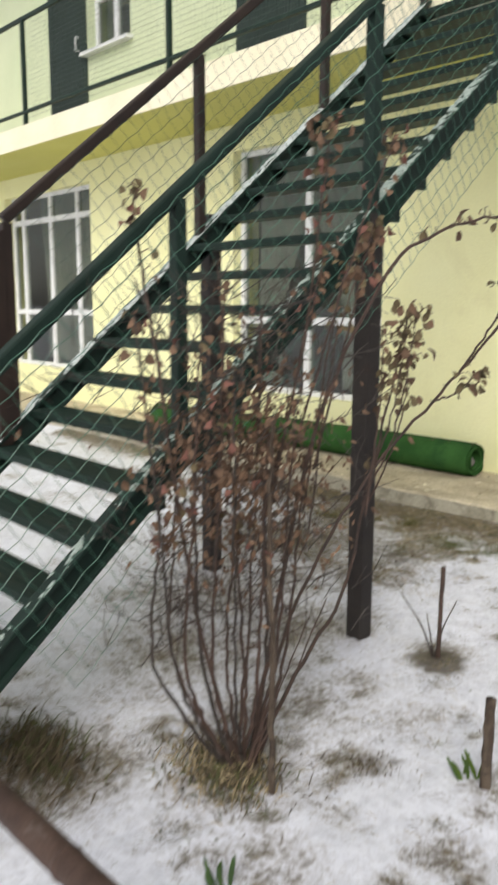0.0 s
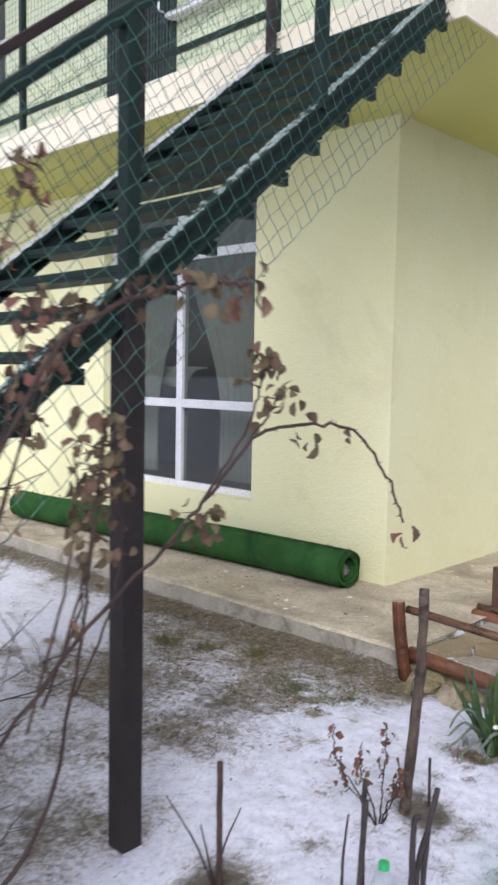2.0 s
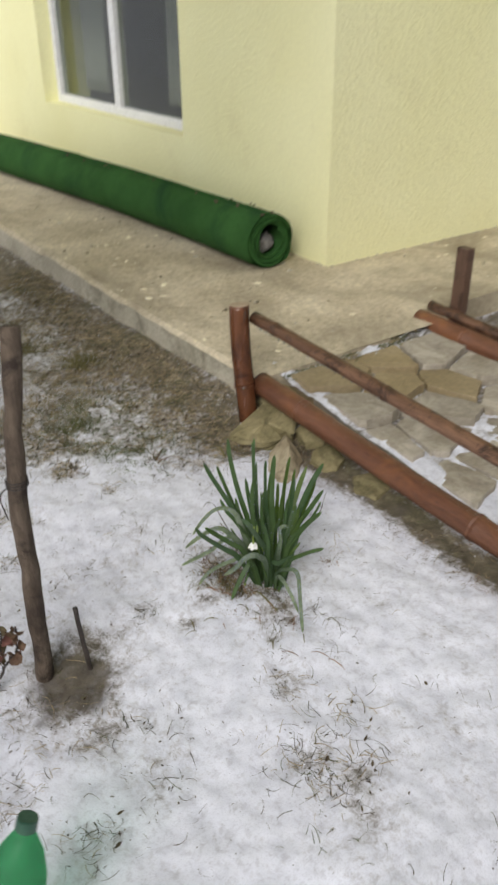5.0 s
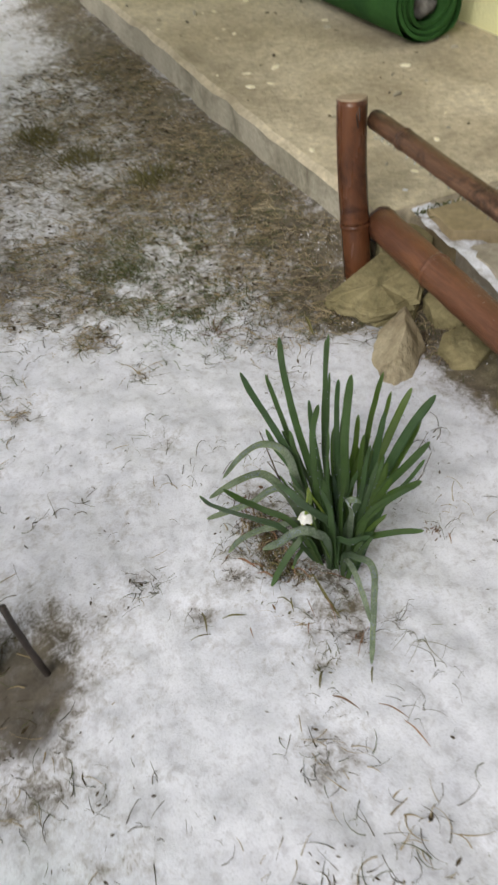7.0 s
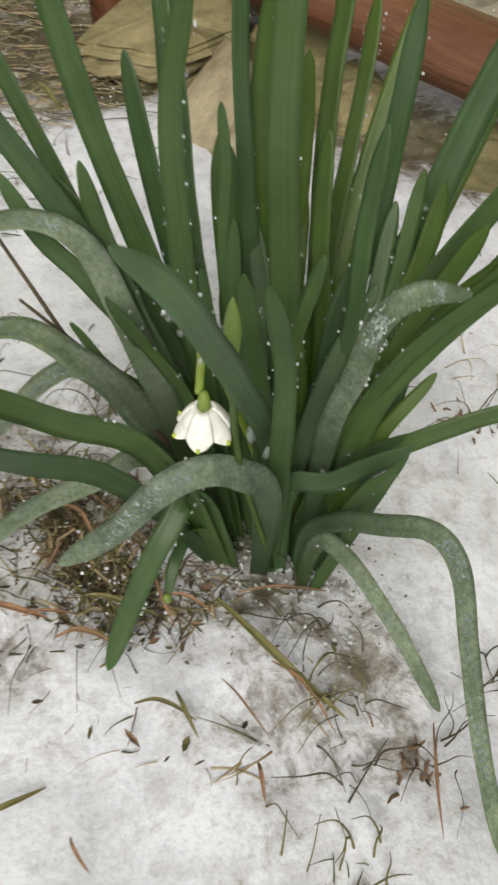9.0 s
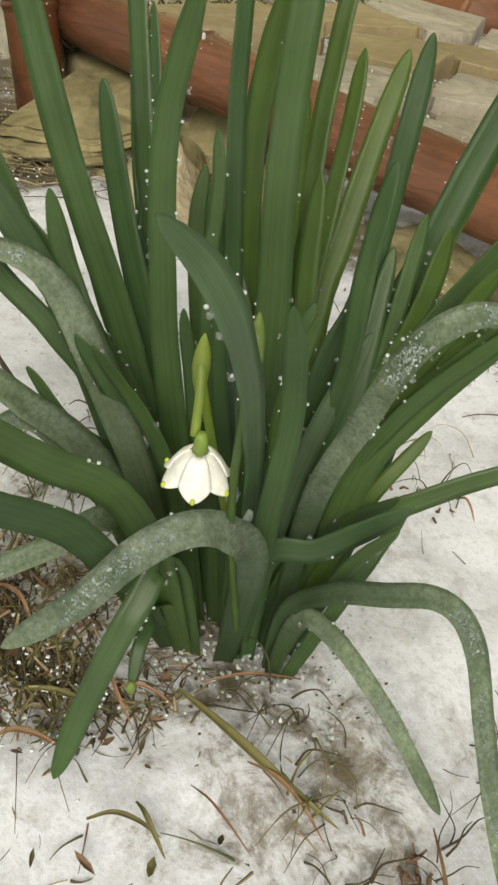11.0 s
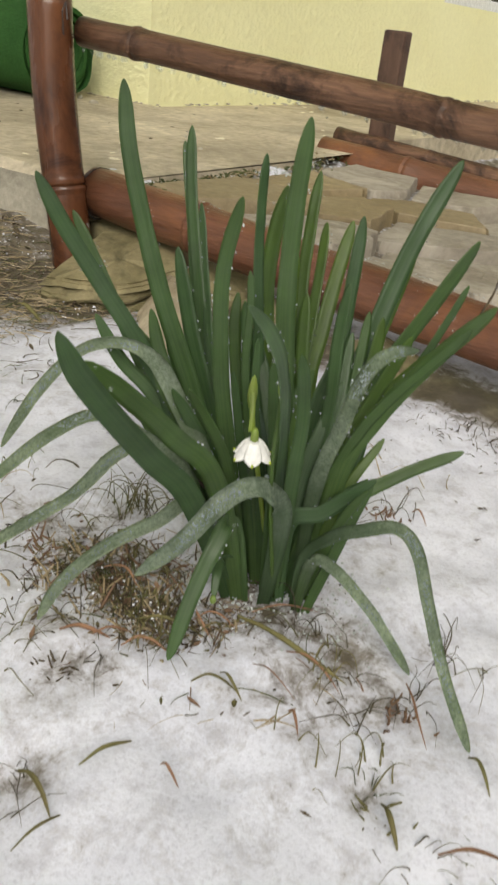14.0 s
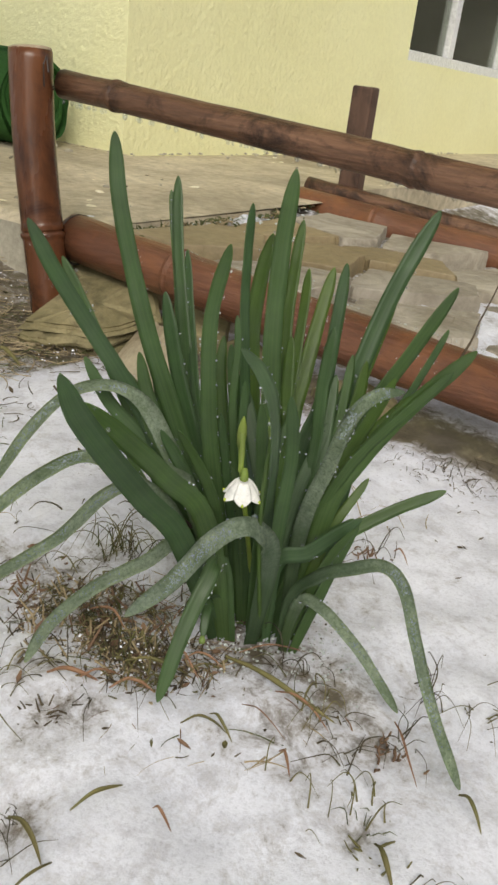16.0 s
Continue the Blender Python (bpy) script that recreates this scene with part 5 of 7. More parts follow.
def snowflake_plant():
    ob = empty("snowflake_plant", tuple(PLANT), "green strap-leaved clump with one white bell flower in snow", "plant")
    rng = random.Random(11)
    B = PLANT
    LOOK = Vector((0.54, -0.84, 0.25))          # the side that most blades turn to

    def blade(foot, width, way, mat=None, face=None, **k):
        """foot: offset at the ground; way: places along the blade, the tip last."""
        pts = [B + Vector((foot[0] * 0.62, foot[1] * 0.62, -0.045)), *(Vector(q) for q in way)]
        f = Vector(face) if face else LOOK + Vector((rng.uniform(-0.4, 0.4), rng.uniform(-0.3, 0.3), 0))
        strap(pts, width, f, mat or LEAF, ob, **k)
        line = spline(pts, 6)
        if mat is LEAF_FROST:
            for _ in range(1300):
                i = rng.randrange(len(line) // 2, len(line) - 4)
                way_on = (line[i + 1] - line[i]).normalized()
                wide = way_on.cross(f).normalized()
                s = rng.uniform(-1, 1)
                p = line[i].lerp(line[i + 1], rng.random()) + wide * (s * width * 0.40 * (1 - 0.5 * i / len(line))) + wide.cross(way_on).normalized() * 0.0004
                if noise.noise(p * 55) > -0.05 or abs(s) > 0.85:
                    r = rng.uniform(0.0002, 0.0008)
                    q = [frost.verts.new(p + jitter(rng, r)) for _ in range(4)]
                    for tri in ((0, 1, 2), (0, 2, 3), (0, 3, 1), (1, 3, 2)):
                        frost.faces.new([q[n] for n in tri])
        side = (line[len(line) // 2 + 1] - line[len(line) // 2]).cross(f).normalized() * width * 0.47
        drops.append((line[len(line) // 4:-2], side))
    drops, frost = [], bmesh.new()
    blade((-0.035, 0.000), 0.0147, ((-1.632, 3.974, 0.189), (-1.672, 3.966, 0.283), (-1.699, 3.962, 0.362), (-1.709, 3.962, 0.414)))
    blade((-0.040, -0.010), 0.0140, ((-1.644, 3.956, 0.202), (-1.671, 3.944, 0.251), (-1.696, 3.930, 0.291), (-1.716, 3.917, 0.326), (-1.731, 3.908, 0.357)))
    blade((-0.045, 0.000), 0.0114, ((-1.660, 3.969, 0.180), (-1.700, 3.963, 0.246), (-1.728, 3.958, 0.291), (-1.748, 3.954, 0.324)))
    blade((-0.020, 0.020), 0.0117, ((-1.648, 4.003, 0.193), (-1.685, 4.021, 0.279), (-1.707, 4.034, 0.336), (-1.722, 4.046, 0.382)))
    blade((-0.020, 0.020), 0.0076, ((-1.664, 4.009, 0.223), (-1.703, 4.030, 0.316), (-1.725, 4.043, 0.371)))
    blade((-0.020, 0.015), 0.0090, ((-1.643, 4.004, 0.194), (-1.676, 4.021, 0.272), (-1.699, 4.036, 0.331)))
    blade((-0.025, 0.010), 0.0141, ((-1.631, 3.987, 0.185), (-1.661, 3.989, 0.252), (-1.682, 3.993, 0.308)))
    blade((-0.015, -0.010), 0.0125, ((-1.603, 3.964, 0.203), (-1.614, 3.965, 0.258), (-1.619, 3.967, 0.311), (-1.614, 3.974, 0.358)))
    blade((-0.010, 0.020), 0.0090, ((-1.602, 4.000, 0.218), (-1.617, 4.004, 0.298), (-1.623, 4.007, 0.346), (-1.625, 4.010, 0.380)))
    blade((0.000, 0.010), 0.0150, ((-1.580, 3.998, 0.218), (-1.592, 4.003, 0.296), (-1.597, 4.009, 0.358), (-1.597, 4.014, 0.406)))
    blade((-0.005, 0.020), 0.0144, ((-1.598, 4.005, 0.209), (-1.615, 4.013, 0.288), (-1.618, 4.020, 0.330), (-1.617, 4.027, 0.360)), LEAF_LIGHT)
    blade((-0.010, -0.005), 0.0070, ((-1.594, 3.978, 0.201), (-1.604, 3.981, 0.249), (-1.608, 3.986, 0.287), (-1.612, 3.987, 0.309)))
    blade((0.012, 0.030), 0.0116, ((-1.593, 4.035, 0.211), (-1.612, 4.054, 0.282), (-1.621, 4.069, 0.328), (-1.627, 4.082, 0.364)), LEAF_LIGHT)
    blade((0.012, 0.030), 0.0104, ((-1.594, 4.043, 0.199), (-1.609, 4.069, 0.262), (-1.618, 4.086, 0.301), (-1.624, 4.096, 0.326)), LEAF_LIGHT)
    blade((0.020, 0.030), 0.0141, ((-1.594, 4.052, 0.196), (-1.606, 4.082, 0.251), (-1.613, 4.105, 0.291), (-1.618, 4.126, 0.325)), LEAF_LIGHT)
    blade((0.020, 0.020), 0.0117, ((-1.563, 4.014, 0.200), (-1.561, 4.030, 0.250), (-1.565, 4.042, 0.304), (-1.569, 4.051, 0.347)))
    blade((0.030, 0.020), 0.0155, ((-1.551, 4.023, 0.197), (-1.547, 4.049, 0.266), (-1.541, 4.076, 0.332), (-1.529, 4.101, 0.387)))
    blade((0.030, 0.025), 0.0146, ((-1.553, 4.035, 0.197), (-1.551, 4.060, 0.254), (-1.549, 4.080, 0.297), (-1.548, 4.096, 0.332)), LEAF_LIGHT)
    blade((0.035, 0.020), 0.0139, ((-1.540, 4.014, 0.191), (-1.530, 4.033, 0.246), (-1.512, 4.054, 0.295), (-1.495, 4.074, 0.344)))
    blade((0.035, 0.010), 0.0070, ((-1.530, 4.010, 0.178), (-1.515, 4.035, 0.237), (-1.502, 4.054, 0.278), (-1.493, 4.068, 0.316)))
    blade((0.035, 0.010), 0.0136, ((-1.528, 3.998, 0.179), (-1.514, 4.012, 0.228), (-1.492, 4.028, 0.271), (-1.463, 4.044, 0.314)))
    blade((0.040, 0.000), 0.0110, ((-1.540, 3.991, 0.145), (-1.519, 4.011, 0.164), (-1.495, 4.035, 0.185), (-1.466, 4.060, 0.205)))
    blade((0.025, -0.015), 0.0138, ((-1.544, 3.965, 0.146), (-1.523, 3.977, 0.165), (-1.497, 3.994, 0.196)))
    blade((0.010, -0.010), 0.0107, ((-1.539, 3.956, 0.179), (-1.533, 3.949, 0.233), (-1.531, 3.942, 0.263), (-1.531, 3.934, 0.289)))
    blade((0.000, -0.010), 0.0111, ((-1.557, 3.964, 0.176), (-1.560, 3.960, 0.220), (-1.563, 3.954, 0.268)))
    blade((0.020, 0.000), 0.0108, ((-1.546, 3.996, 0.177), (-1.548, 4.007, 0.226), (-1.554, 4.015, 0.272), (-1.556, 4.023, 0.309)))
    blade((0.020, 0.010), 0.0116, ((-1.545, 4.004, 0.170), (-1.538, 4.019, 0.217), (-1.534, 4.031, 0.257), (-1.535, 4.038, 0.288)), LEAF_LIGHT)
    blade((0.000, 0.020), 0.0100, ((-1.596, 4.007, 0.200), (-1.599, 4.023, 0.257), (-1.609, 4.034, 0.319)), LEAF_LIGHT)
    blade((0.015, 0.020), 0.0120, ((-1.568, 4.016, 0.179), (-1.586, 4.026, 0.238), (-1.597, 4.037, 0.289)), LEAF_LIGHT)
    blade((-0.010, 0.020), 0.0115, ((-1.615, 4.001, 0.186), (-1.636, 4.009, 0.250), (-1.642, 4.016, 0.281)))
    blade((-0.030, 0.000), 0.0133, ((-1.623, 3.973, 0.165), (-1.652, 3.964, 0.213), (-1.666, 3.959, 0.236), (-1.687, 3.949, 0.262)))
    blade((-0.035, -0.010), 0.0118, ((-1.629, 3.960, 0.172), (-1.658, 3.947, 0.215), (-1.678, 3.935, 0.238), (-1.695, 3.927, 0.268)))
    blade((-0.020, -0.010), 0.0128, ((-1.596, 3.956, 0.163), (-1.613, 3.943, 0.206), (-1.626, 3.932, 0.235)))
    blade((-0.020, -0.010), 0.0106, ((-1.582, 3.951, 0.162), (-1.585, 3.944, 0.191), (-1.591, 3.934, 0.217), (-1.599, 3.917, 0.248)))
    blade((-0.005, 0.000), 0.0077, ((-1.576, 3.976, 0.163), (-1.588, 3.975, 0.222), (-1.592, 3.976, 0.270)))
    blade((0.010, 0.000), 0.0076, ((-1.554, 3.978, 0.168), (-1.557, 3.979, 0.215), (-1.551, 3.983, 0.260)))
    blade((-0.010, 0.000), 0.0078, ((-1.585, 3.971, 0.157), (-1.595, 3.969, 0.204), (-1.603, 3.967, 0.245)))
    blade((-0.025, 0.000), 0.0085, ((-1.602, 3.969, 0.146), (-1.616, 3.962, 0.181), (-1.634, 3.949, 0.206), (-1.650, 3.938, 0.238)))
    blade((-0.030, 0.000), 0.0086, ((-1.605, 3.966, 0.141), (-1.620, 3.955, 0.163), (-1.636, 3.939, 0.181), (-1.651, 3.927, 0.209)))
    # leaning, arching and fallen blades, some with a crust of frost
    blade((-0.030, -0.015), 0.0162, ((-1.570, 3.897, 0.182), (-1.567, 3.851, 0.236), (-1.560, 3.814, 0.277), (-1.555, 3.788, 0.308), (-1.553, 3.774, 0.333)), LEAF, (0.5, -0.8, 0.5))
    blade((-0.020, -0.020), 0.0149, ((-1.563, 3.909, 0.194), (-1.567, 3.869, 0.243), (-1.572, 3.834, 0.279), (-1.581, 3.814, 0.300)), LEAF, (0.5, -0.8, 0.5))
    blade((0.005, 0.015), 0.0126, ((-1.554, 3.966, 0.168), (-1.530, 3.923, 0.249), (-1.519, 3.897, 0.293), (-1.521, 3.884, 0.317), (-1.527, 3.871, 0.332)), LEAF_GREY, (0.85, -0.3, 0.55))
    blade((0.030, 0.010), 0.0112, ((-1.537, 3.984, 0.168), (-1.519, 3.975, 0.234), (-1.502, 3.959, 0.277), (-1.489, 3.959, 0.296), (-1.473, 3.962, 0.303)), LEAF_FROST, (0.4, -0.7, 0.7))
    blade((-0.030, -0.010), 0.0139, ((-1.591, 3.942, 0.167), (-1.628, 3.942, 0.219), (-1.652, 3.941, 0.244), (-1.672, 3.928, 0.253), (-1.690, 3.907, 0.246), (-1.701, 3.881, 0.221), (-1.708, 3.855, 0.185)), LEAF_FROST, (0.1, -0.4, 1), label="frosted arching leaf")
    blade((-0.030, -0.010), 0.0144, ((-1.611, 3.939, 0.164), (-1.645, 3.922, 0.195), (-1.668, 3.902, 0.209), (-1.682, 3.865, 0.195), (-1.694, 3.825, 0.168)), LEAF_FROST, (0.1, -0.4, 1))
    blade((-0.020, -0.020), 0.0135, ((-1.613, 3.942, 0.148), (-1.643, 3.929, 0.182), (-1.656, 3.912, 0.179), (-1.669, 3.881, 0.152), (-1.704, 3.819, 0.113)), LEAF_FROST, (0.1, -0.4, 1))
    blade((-0.020, -0.020), 0.0124, ((-1.594, 3.932, 0.154), (-1.610, 3.904, 0.148), (-1.627, 3.878, 0.134), (-1.639, 3.849, 0.114), (-1.641, 3.828, 0.092)), LEAF_FROST, (0.2, -0.4, 1))
    blade((0.000, -0.020), 0.0147, ((-1.537, 3.947, 0.162), (-1.536, 3.928, 0.196), (-1.544, 3.913, 0.202), (-1.555, 3.899, 0.190), (-1.570, 3.885, 0.162), (-1.590, 3.866, 0.136)), LEAF_FROST, (0.5, -0.6, 0.8))
    blade((-0.012, -0.020), 0.0125, ((-1.562, 3.928, 0.158), (-1.557, 3.904, 0.157), (-1.557, 3.883, 0.126), (-1.555, 3.862, 0.089)), LEAF, (0.6, -0.9, 0.3))
    blade((0.040, -0.005), 0.0100, ((-1.529, 3.968, 0.122), (-1.510, 3.967, 0.155), (-1.489, 3.970, 0.170), (-1.469, 3.976, 0.179), (-1.452, 3.975, 0.171), (-1.432, 3.964, 0.143), (-1.407, 3.949, 0.113), (-1.376, 3.930, 0.087)), LEAF_FROST, (0.5, -0.5, 1), label="frosted leaf bent over onto the snow")
    blade((0.040, -0.012), 0.0092, ((-1.522, 3.968, 0.124), (-1.504, 3.970, 0.131), (-1.474, 3.968, 0.117), (-1.453, 3.966, 0.102), (-1.433, 3.963, 0.087)), LEAF_FROST, (0.4, -0.6, 1))
    blade((-0.025, -0.004), 0.0125, ((-1.601, 3.955, 0.164), (-1.638, 3.955, 0.211), (-1.659, 3.955, 0.242), (-1.670, 3.955, 0.273)))
    blade((-0.025, 0.004), 0.0100, ((-1.626, 3.975, 0.174), (-1.656, 3.975, 0.219), (-1.673, 3.975, 0.256)))
    for way in (((-1.600, 3.945, 0.150), (-1.640, 3.930, 0.181), (-1.687, 3.930, 0.207), (-1.729, 3.930, 0.235)), ((-1.605, 3.950, 0.160), (-1.655, 3.936, 0.183), (-1.700, 3.928, 0.195))):
        old = spline(way, 5)
        inside(part("dry_stalk", add_tube(bmesh.new(), old, [0.0016 - 0.0008 * k / (len(old) - 1) for k in range(len(old))], 6), DRY_BROWN, label="thin withered grey-brown stalk", smooth=True), ob)
    for k in range(4):
        a, r = rng.uniform(0.6, 1.2) * math.pi, rng.uniform(0.02, 0.07)
        foot = (rng.uniform(-0.035, 0.035), rng.uniform(-0.015, 0.03))
        tip = Vector((B.x - 0.015 + r * math.cos(a), B.y + 0.04 + r * math.sin(a) * 0.7, rng.uniform(0.19, 0.29)))
        blade(foot, rng.uniform(0.011, 0.015), ((B + Vector((*foot, 0))).lerp(tip, 0.5), tip), LEAF_LIGHT if k % 3 == 0 else LEAF)
    for k in range(9):
        a = rng.uniform(0.12, 0.65) * math.pi
        r = rng.uniform(0.03, 0.075)
        foot = (rng.uniform(-0.01, 0.035), rng.uniform(-0.01, 0.03))
        tip = Vector((B.x + 0.02 + r * math.cos(a), B.y + 0.035 + r * math.sin(a) * 0.6, rng.uniform(0.20, 0.30)))
        mid = (B + Vector((*foot, 0))).lerp(tip, 0.5) + Vector((-0.012 * math.cos(a), 0, 0.012))
        blade(foot, rng.uniform(0.008, 0.012), (mid, tip), LEAF_LIGHT if k % 2 else LEAF)
    for k in range(12):
        # short inner blades that close the heart of the clump
        a = rng.uniform(-0.1, 1.1) * math.pi
        foot = (rng.uniform(-0.035, 0.04), rng.uniform(-0.02, 0.02))
        tip = B + Vector((0.005 + 0.055 * math.cos(a), 0.01 + 0.035 * math.sin(a), rng.uniform(0.09, 0.17)))
        blade(foot, rng.uniform(0.008, 0.012), ((B + Vector((*foot, 0))).lerp(tip, 0.55) + Vector((0, 0, 0.008)), tip), LEAF_GREY if k % 4 == 0 else LEAF)
    stalk = spline([(-1.475, 4.045, 0.300), (-1.470, 4.050, 0.319), (-1.468, 4.050, 0.331), (-1.464, 4.051, 0.347), (-1.460, 4.052, 0.366)], 4)
    inside(part("dry_stalk", add_tube(bmesh.new(), stalk, [0.0009 - 0.0005 * k / (len(stalk) - 1) for k in range(len(stalk))], 6), DRY_BROWN, label="thin dry brown flower stalk", smooth=True), ob)
    bm, icy = bmesh.new(), bmesh.new()
    for p in (stalk[6], stalk[7], stalk[8], stalk[10]):
        bmesh.ops.create_icosphere(bm, subdivisions=2, radius=0.0015, matrix=Matrix.Translation(p + Vector((0.0008, 0, -0.0012))))
    for line, w in drops:
        for _ in range(rng.choice((6, 12, 20, 40))):
            k = rng.randrange(len(line) - 1)
            p = line[k].lerp(line[k + 1], rng.random()) + w * rng.choice((-1, 1)) * rng.uniform(0.9, 1.05)
            ice = rng.random() < 0.5
            bmesh.ops.create_icosphere(icy if ice else bm, subdivisions=1, radius=rng.choice((0.0004, 0.0005, 0.0006, 0.0011)) * (0.7 if ice else 1.2), matrix=Matrix.Translation(p))
    tagged(inside(part("water_drop", bm, PET_CLEAR, label="clear water drops beaded along the leaf edges", smooth=True), ob), kind="stuff")
    tagged(inside(part("ice_bead", icy, ICE, label="tiny white beads of ice along the leaf edges", smooth=True), ob), kind="stuff")
    tagged(inside(part("frost_crystal", frost, FROST, label="grey-white frost crystals on the arching leaves"), ob), kind="stuff")
    # shoots, buds and the bell
    shoot = strap([B + Vector((-0.01, -0.015, 0)), (-1.566, 3.930, 0.130), (-1.556, 3.908, 0.136), (-1.549, 3.896, 0.122)], 0.0075, LOOK, LEAF, ob, "shoot", "young shoot with a yellow tip")
    tip = bmesh.new()
    bmesh.ops.create_icosphere(tip, subdivisions=2, radius=0.0022, matrix=Matrix.Translation((-1.549, 3.896, 0.122)) @ Matrix.Diagonal((1, 1, 1.5, 1)))
    inside(part("shoot_tip", tip, LEAF_PALE, label="yellow-green tip of the shoot", smooth=True), shoot)
    stalk = [B + Vector((-0.01, 0.012, 0)), (-1.570, 3.972, 0.15), (-1.567, 3.948, 0.215), (-1.562, 3.934, 0.245), (-1.559, 3.929, 0.258), (-1.554, 3.924, 0.248), (-1.551, 3.920, 0.236)]
    inside(part("flower_stalk", add_tube(bmesh.new(), spline(stalk, 5), 0.0017, 8), LEAF_PALE, smooth=True), ob)
    for top, h in (((-1.561, 3.929, 0.268), 0.022), ((-1.533, 3.918, 0.292), 0.026)):
        bm = bmesh.new()
        pts = [Vector(top) + Vector((0.002, 0, -h * (1 - t))) for t in (0, 0.2, 0.45, 0.7, 0.9, 1)]
        add_tube(bm, pts, [0.0014, 0.0026, 0.0032, 0.0026, 0.0014, 0.0004], 8)
        inside(part("bud", bm, LEAF_PALE, label="yellow-green pointed bud", smooth=True), ob)
    inside(part("bud_stalk", add_tube(bmesh.new(), spline([B + Vector((0.01, -0.01, 0)), (-1.538, 3.93, 0.2), (-1.531, 3.918, 0.27)], 5), 0.0016, 6), LEAF_LIGHT, smooth=True), ob)
    F = Vector((-1.547, 3.919, 0.234))
    bell = inside(part("ovary", add_tube(bmesh.new(), [F + Vector((0, 0, z)) for z in (0.006, 0.003, -0.002, -0.005)], [0.0014, 0.0023, 0.0026, 0.0022], 10), LEAF_PALE, smooth=True), ob)
    for k in range(6):
        a = k * math.pi / 3 + 0.12
        rows, cols = 12, 8
        bm = bmesh.new()
        grid = []
        for j in range(rows + 1):
            line = []
            for i in range(cols + 1):
                s = 2 * i / cols - 1
                t = (j / rows) * (1 - 0.24 * abs(s) ** 1.3)
                phi = a + s * radians(37) * (1 - 0.12 * t)
                r = 0.0026 + 0.0080 * t ** 0.68 + (0.0006 if k % 2 else 0) + 0.0007 * (1 - s * s) * t + 0.0010 * max(0, t - 0.8) / 0.2
                line.append(bm.verts.new(F + Vector((r * math.cos(phi), r * math.sin(phi), -0.002 - 0.0122 * t ** 1.2))))
            grid.append(line)
        for p, q in zip(grid, grid[1:]):
            for i in range(cols):
                bm.faces.new((p[i], p[i + 1], q[i + 1], q[i]))
        tip = grid[-1][cols // 2].co.copy()
        pt = inside(part("petal", bm, PETAL, smooth=True), ob)
        pt.modifiers.new("thickness", "SOLIDIFY").thickness = 0.0006
        bm = bmesh.new()
        bmesh.ops.create_icosphere(bm, subdivisions=2, radius=0.0010, matrix=Matrix.Translation(tip + Vector((0, 0, 0.0011))) @ Matrix.Diagonal((0.9, 0.9, 1.3, 1)))
        inside(part("petal_tip", bm, PETAL_TIP, label="yellow-green spot on the petal tip", smooth=True), pt)
    # crumbs of icy snow and soil heaped round the stems
    for name, mat, n, lo, hi, lbl in (("snow_crumb", ICE, 700, 0.0004, 0.0016, "grains of wet snow heaped round the stems"), ("soil_crumb", DRY_BROWN, 260, 0.0004, 0.0012, "dark crumbs of soil round the stems")):
        verts, faces = [], []
        for _ in range(n):
            a, q = rng.uniform(0, 2 * math.pi), abs(rng.gauss(0.042, 0.022))
            x, y = B.x + 1.15 * q * math.cos(a), B.y - 0.006 + 0.85 * q * math.sin(a)
            r = rng.uniform(lo, hi)
            o = Vector((x, y, ground_z(x, y) + rng.uniform(-0.006, 0.004)))
            k = len(verts)
            verts += [tuple(o + Vector((sx, sy, sz)) * r + jitter(rng, r * 0.45)) for sx, sy, sz in ((1, 0, 0), (0, 1, 0), (-1, 0, 0), (0, -1, 0), (0, 0, 0.8), (0, 0, -0.8))]
            faces += [(k + i, k + (i + 1) % 4, k + 4) for i in range(4)] + [(k + (i + 1) % 4, k + i, k + 5) for i in range(4)]
        me = bpy.data.meshes.new(name)
        me.from_pydata(verts, [], faces)
        me.materials.append(mat)
        tagged(new(name, me), lbl, "snow" if mat is ICE else "soil", kind="stuff")
    # lumps of wet snow caught between the leaves
    for at, r in (((-1.560, 3.960, 0.180), 0.0030), ((-1.553, 3.962, 0.172), 0.0022), ((-1.603, 3.949, 0.186), 0.0028)):
        bm = bmesh.new()
        bmesh.ops.create_icosphere(bm, subdivisions=3, radius=r, matrix=Matrix.Translation(at) @ Matrix.Diagonal((0.9, 0.9, 1.5, 1)))
        for v in bm.verts:
            v.co += (v.co - Vector(at)) * (0.8 * noise.noise(v.co * 170) + 0.5 * noise.noise(v.co * 480))
        inside(part("snow_lump", bm, FROST, smooth=True, label="lump of icy wet snow caught in the leaves"), ob)


snowflake_plant()

# ---- shrubs ----


def leaf_mesh(name, material, seed, length=0.032):
    """A small curled, drooping leaf; its stalk is at the origin and it hangs along -z."""
    rng = random.Random(seed)
    bm = bmesh.new()
    rows = []
    for k in range(5):
        t = k / 4
        w = (0.36 if seed % 2 else 0.30) * length * math.sin(math.pi * (0.10 + 0.86 * t)) ** 0.8 * rng.uniform(0.82, 1.15)
        z = -length * t
        curl = 0.26 * length * math.sin(t * 2.6) + rng.uniform(-0.002, 0.002)
        rows.append([bm.verts.new((s * w + rng.uniform(-0.001, 0.001), curl + abs(s) * w * 0.45, z)) for s in (-1, 0, 1)])
    for a, b in zip(rows, rows[1:]):
        for i in range(2):
            bm.faces.new((a[i], a[i + 1], b[i + 1], b[i]))
    me = bpy.data.meshes.new(name)
    bm.to_mesh(me)
    bm.free()
    me.materials.append(material)
    me.polygons.foreach_set("use_smooth", [True] * len(me.polygons))
    return me


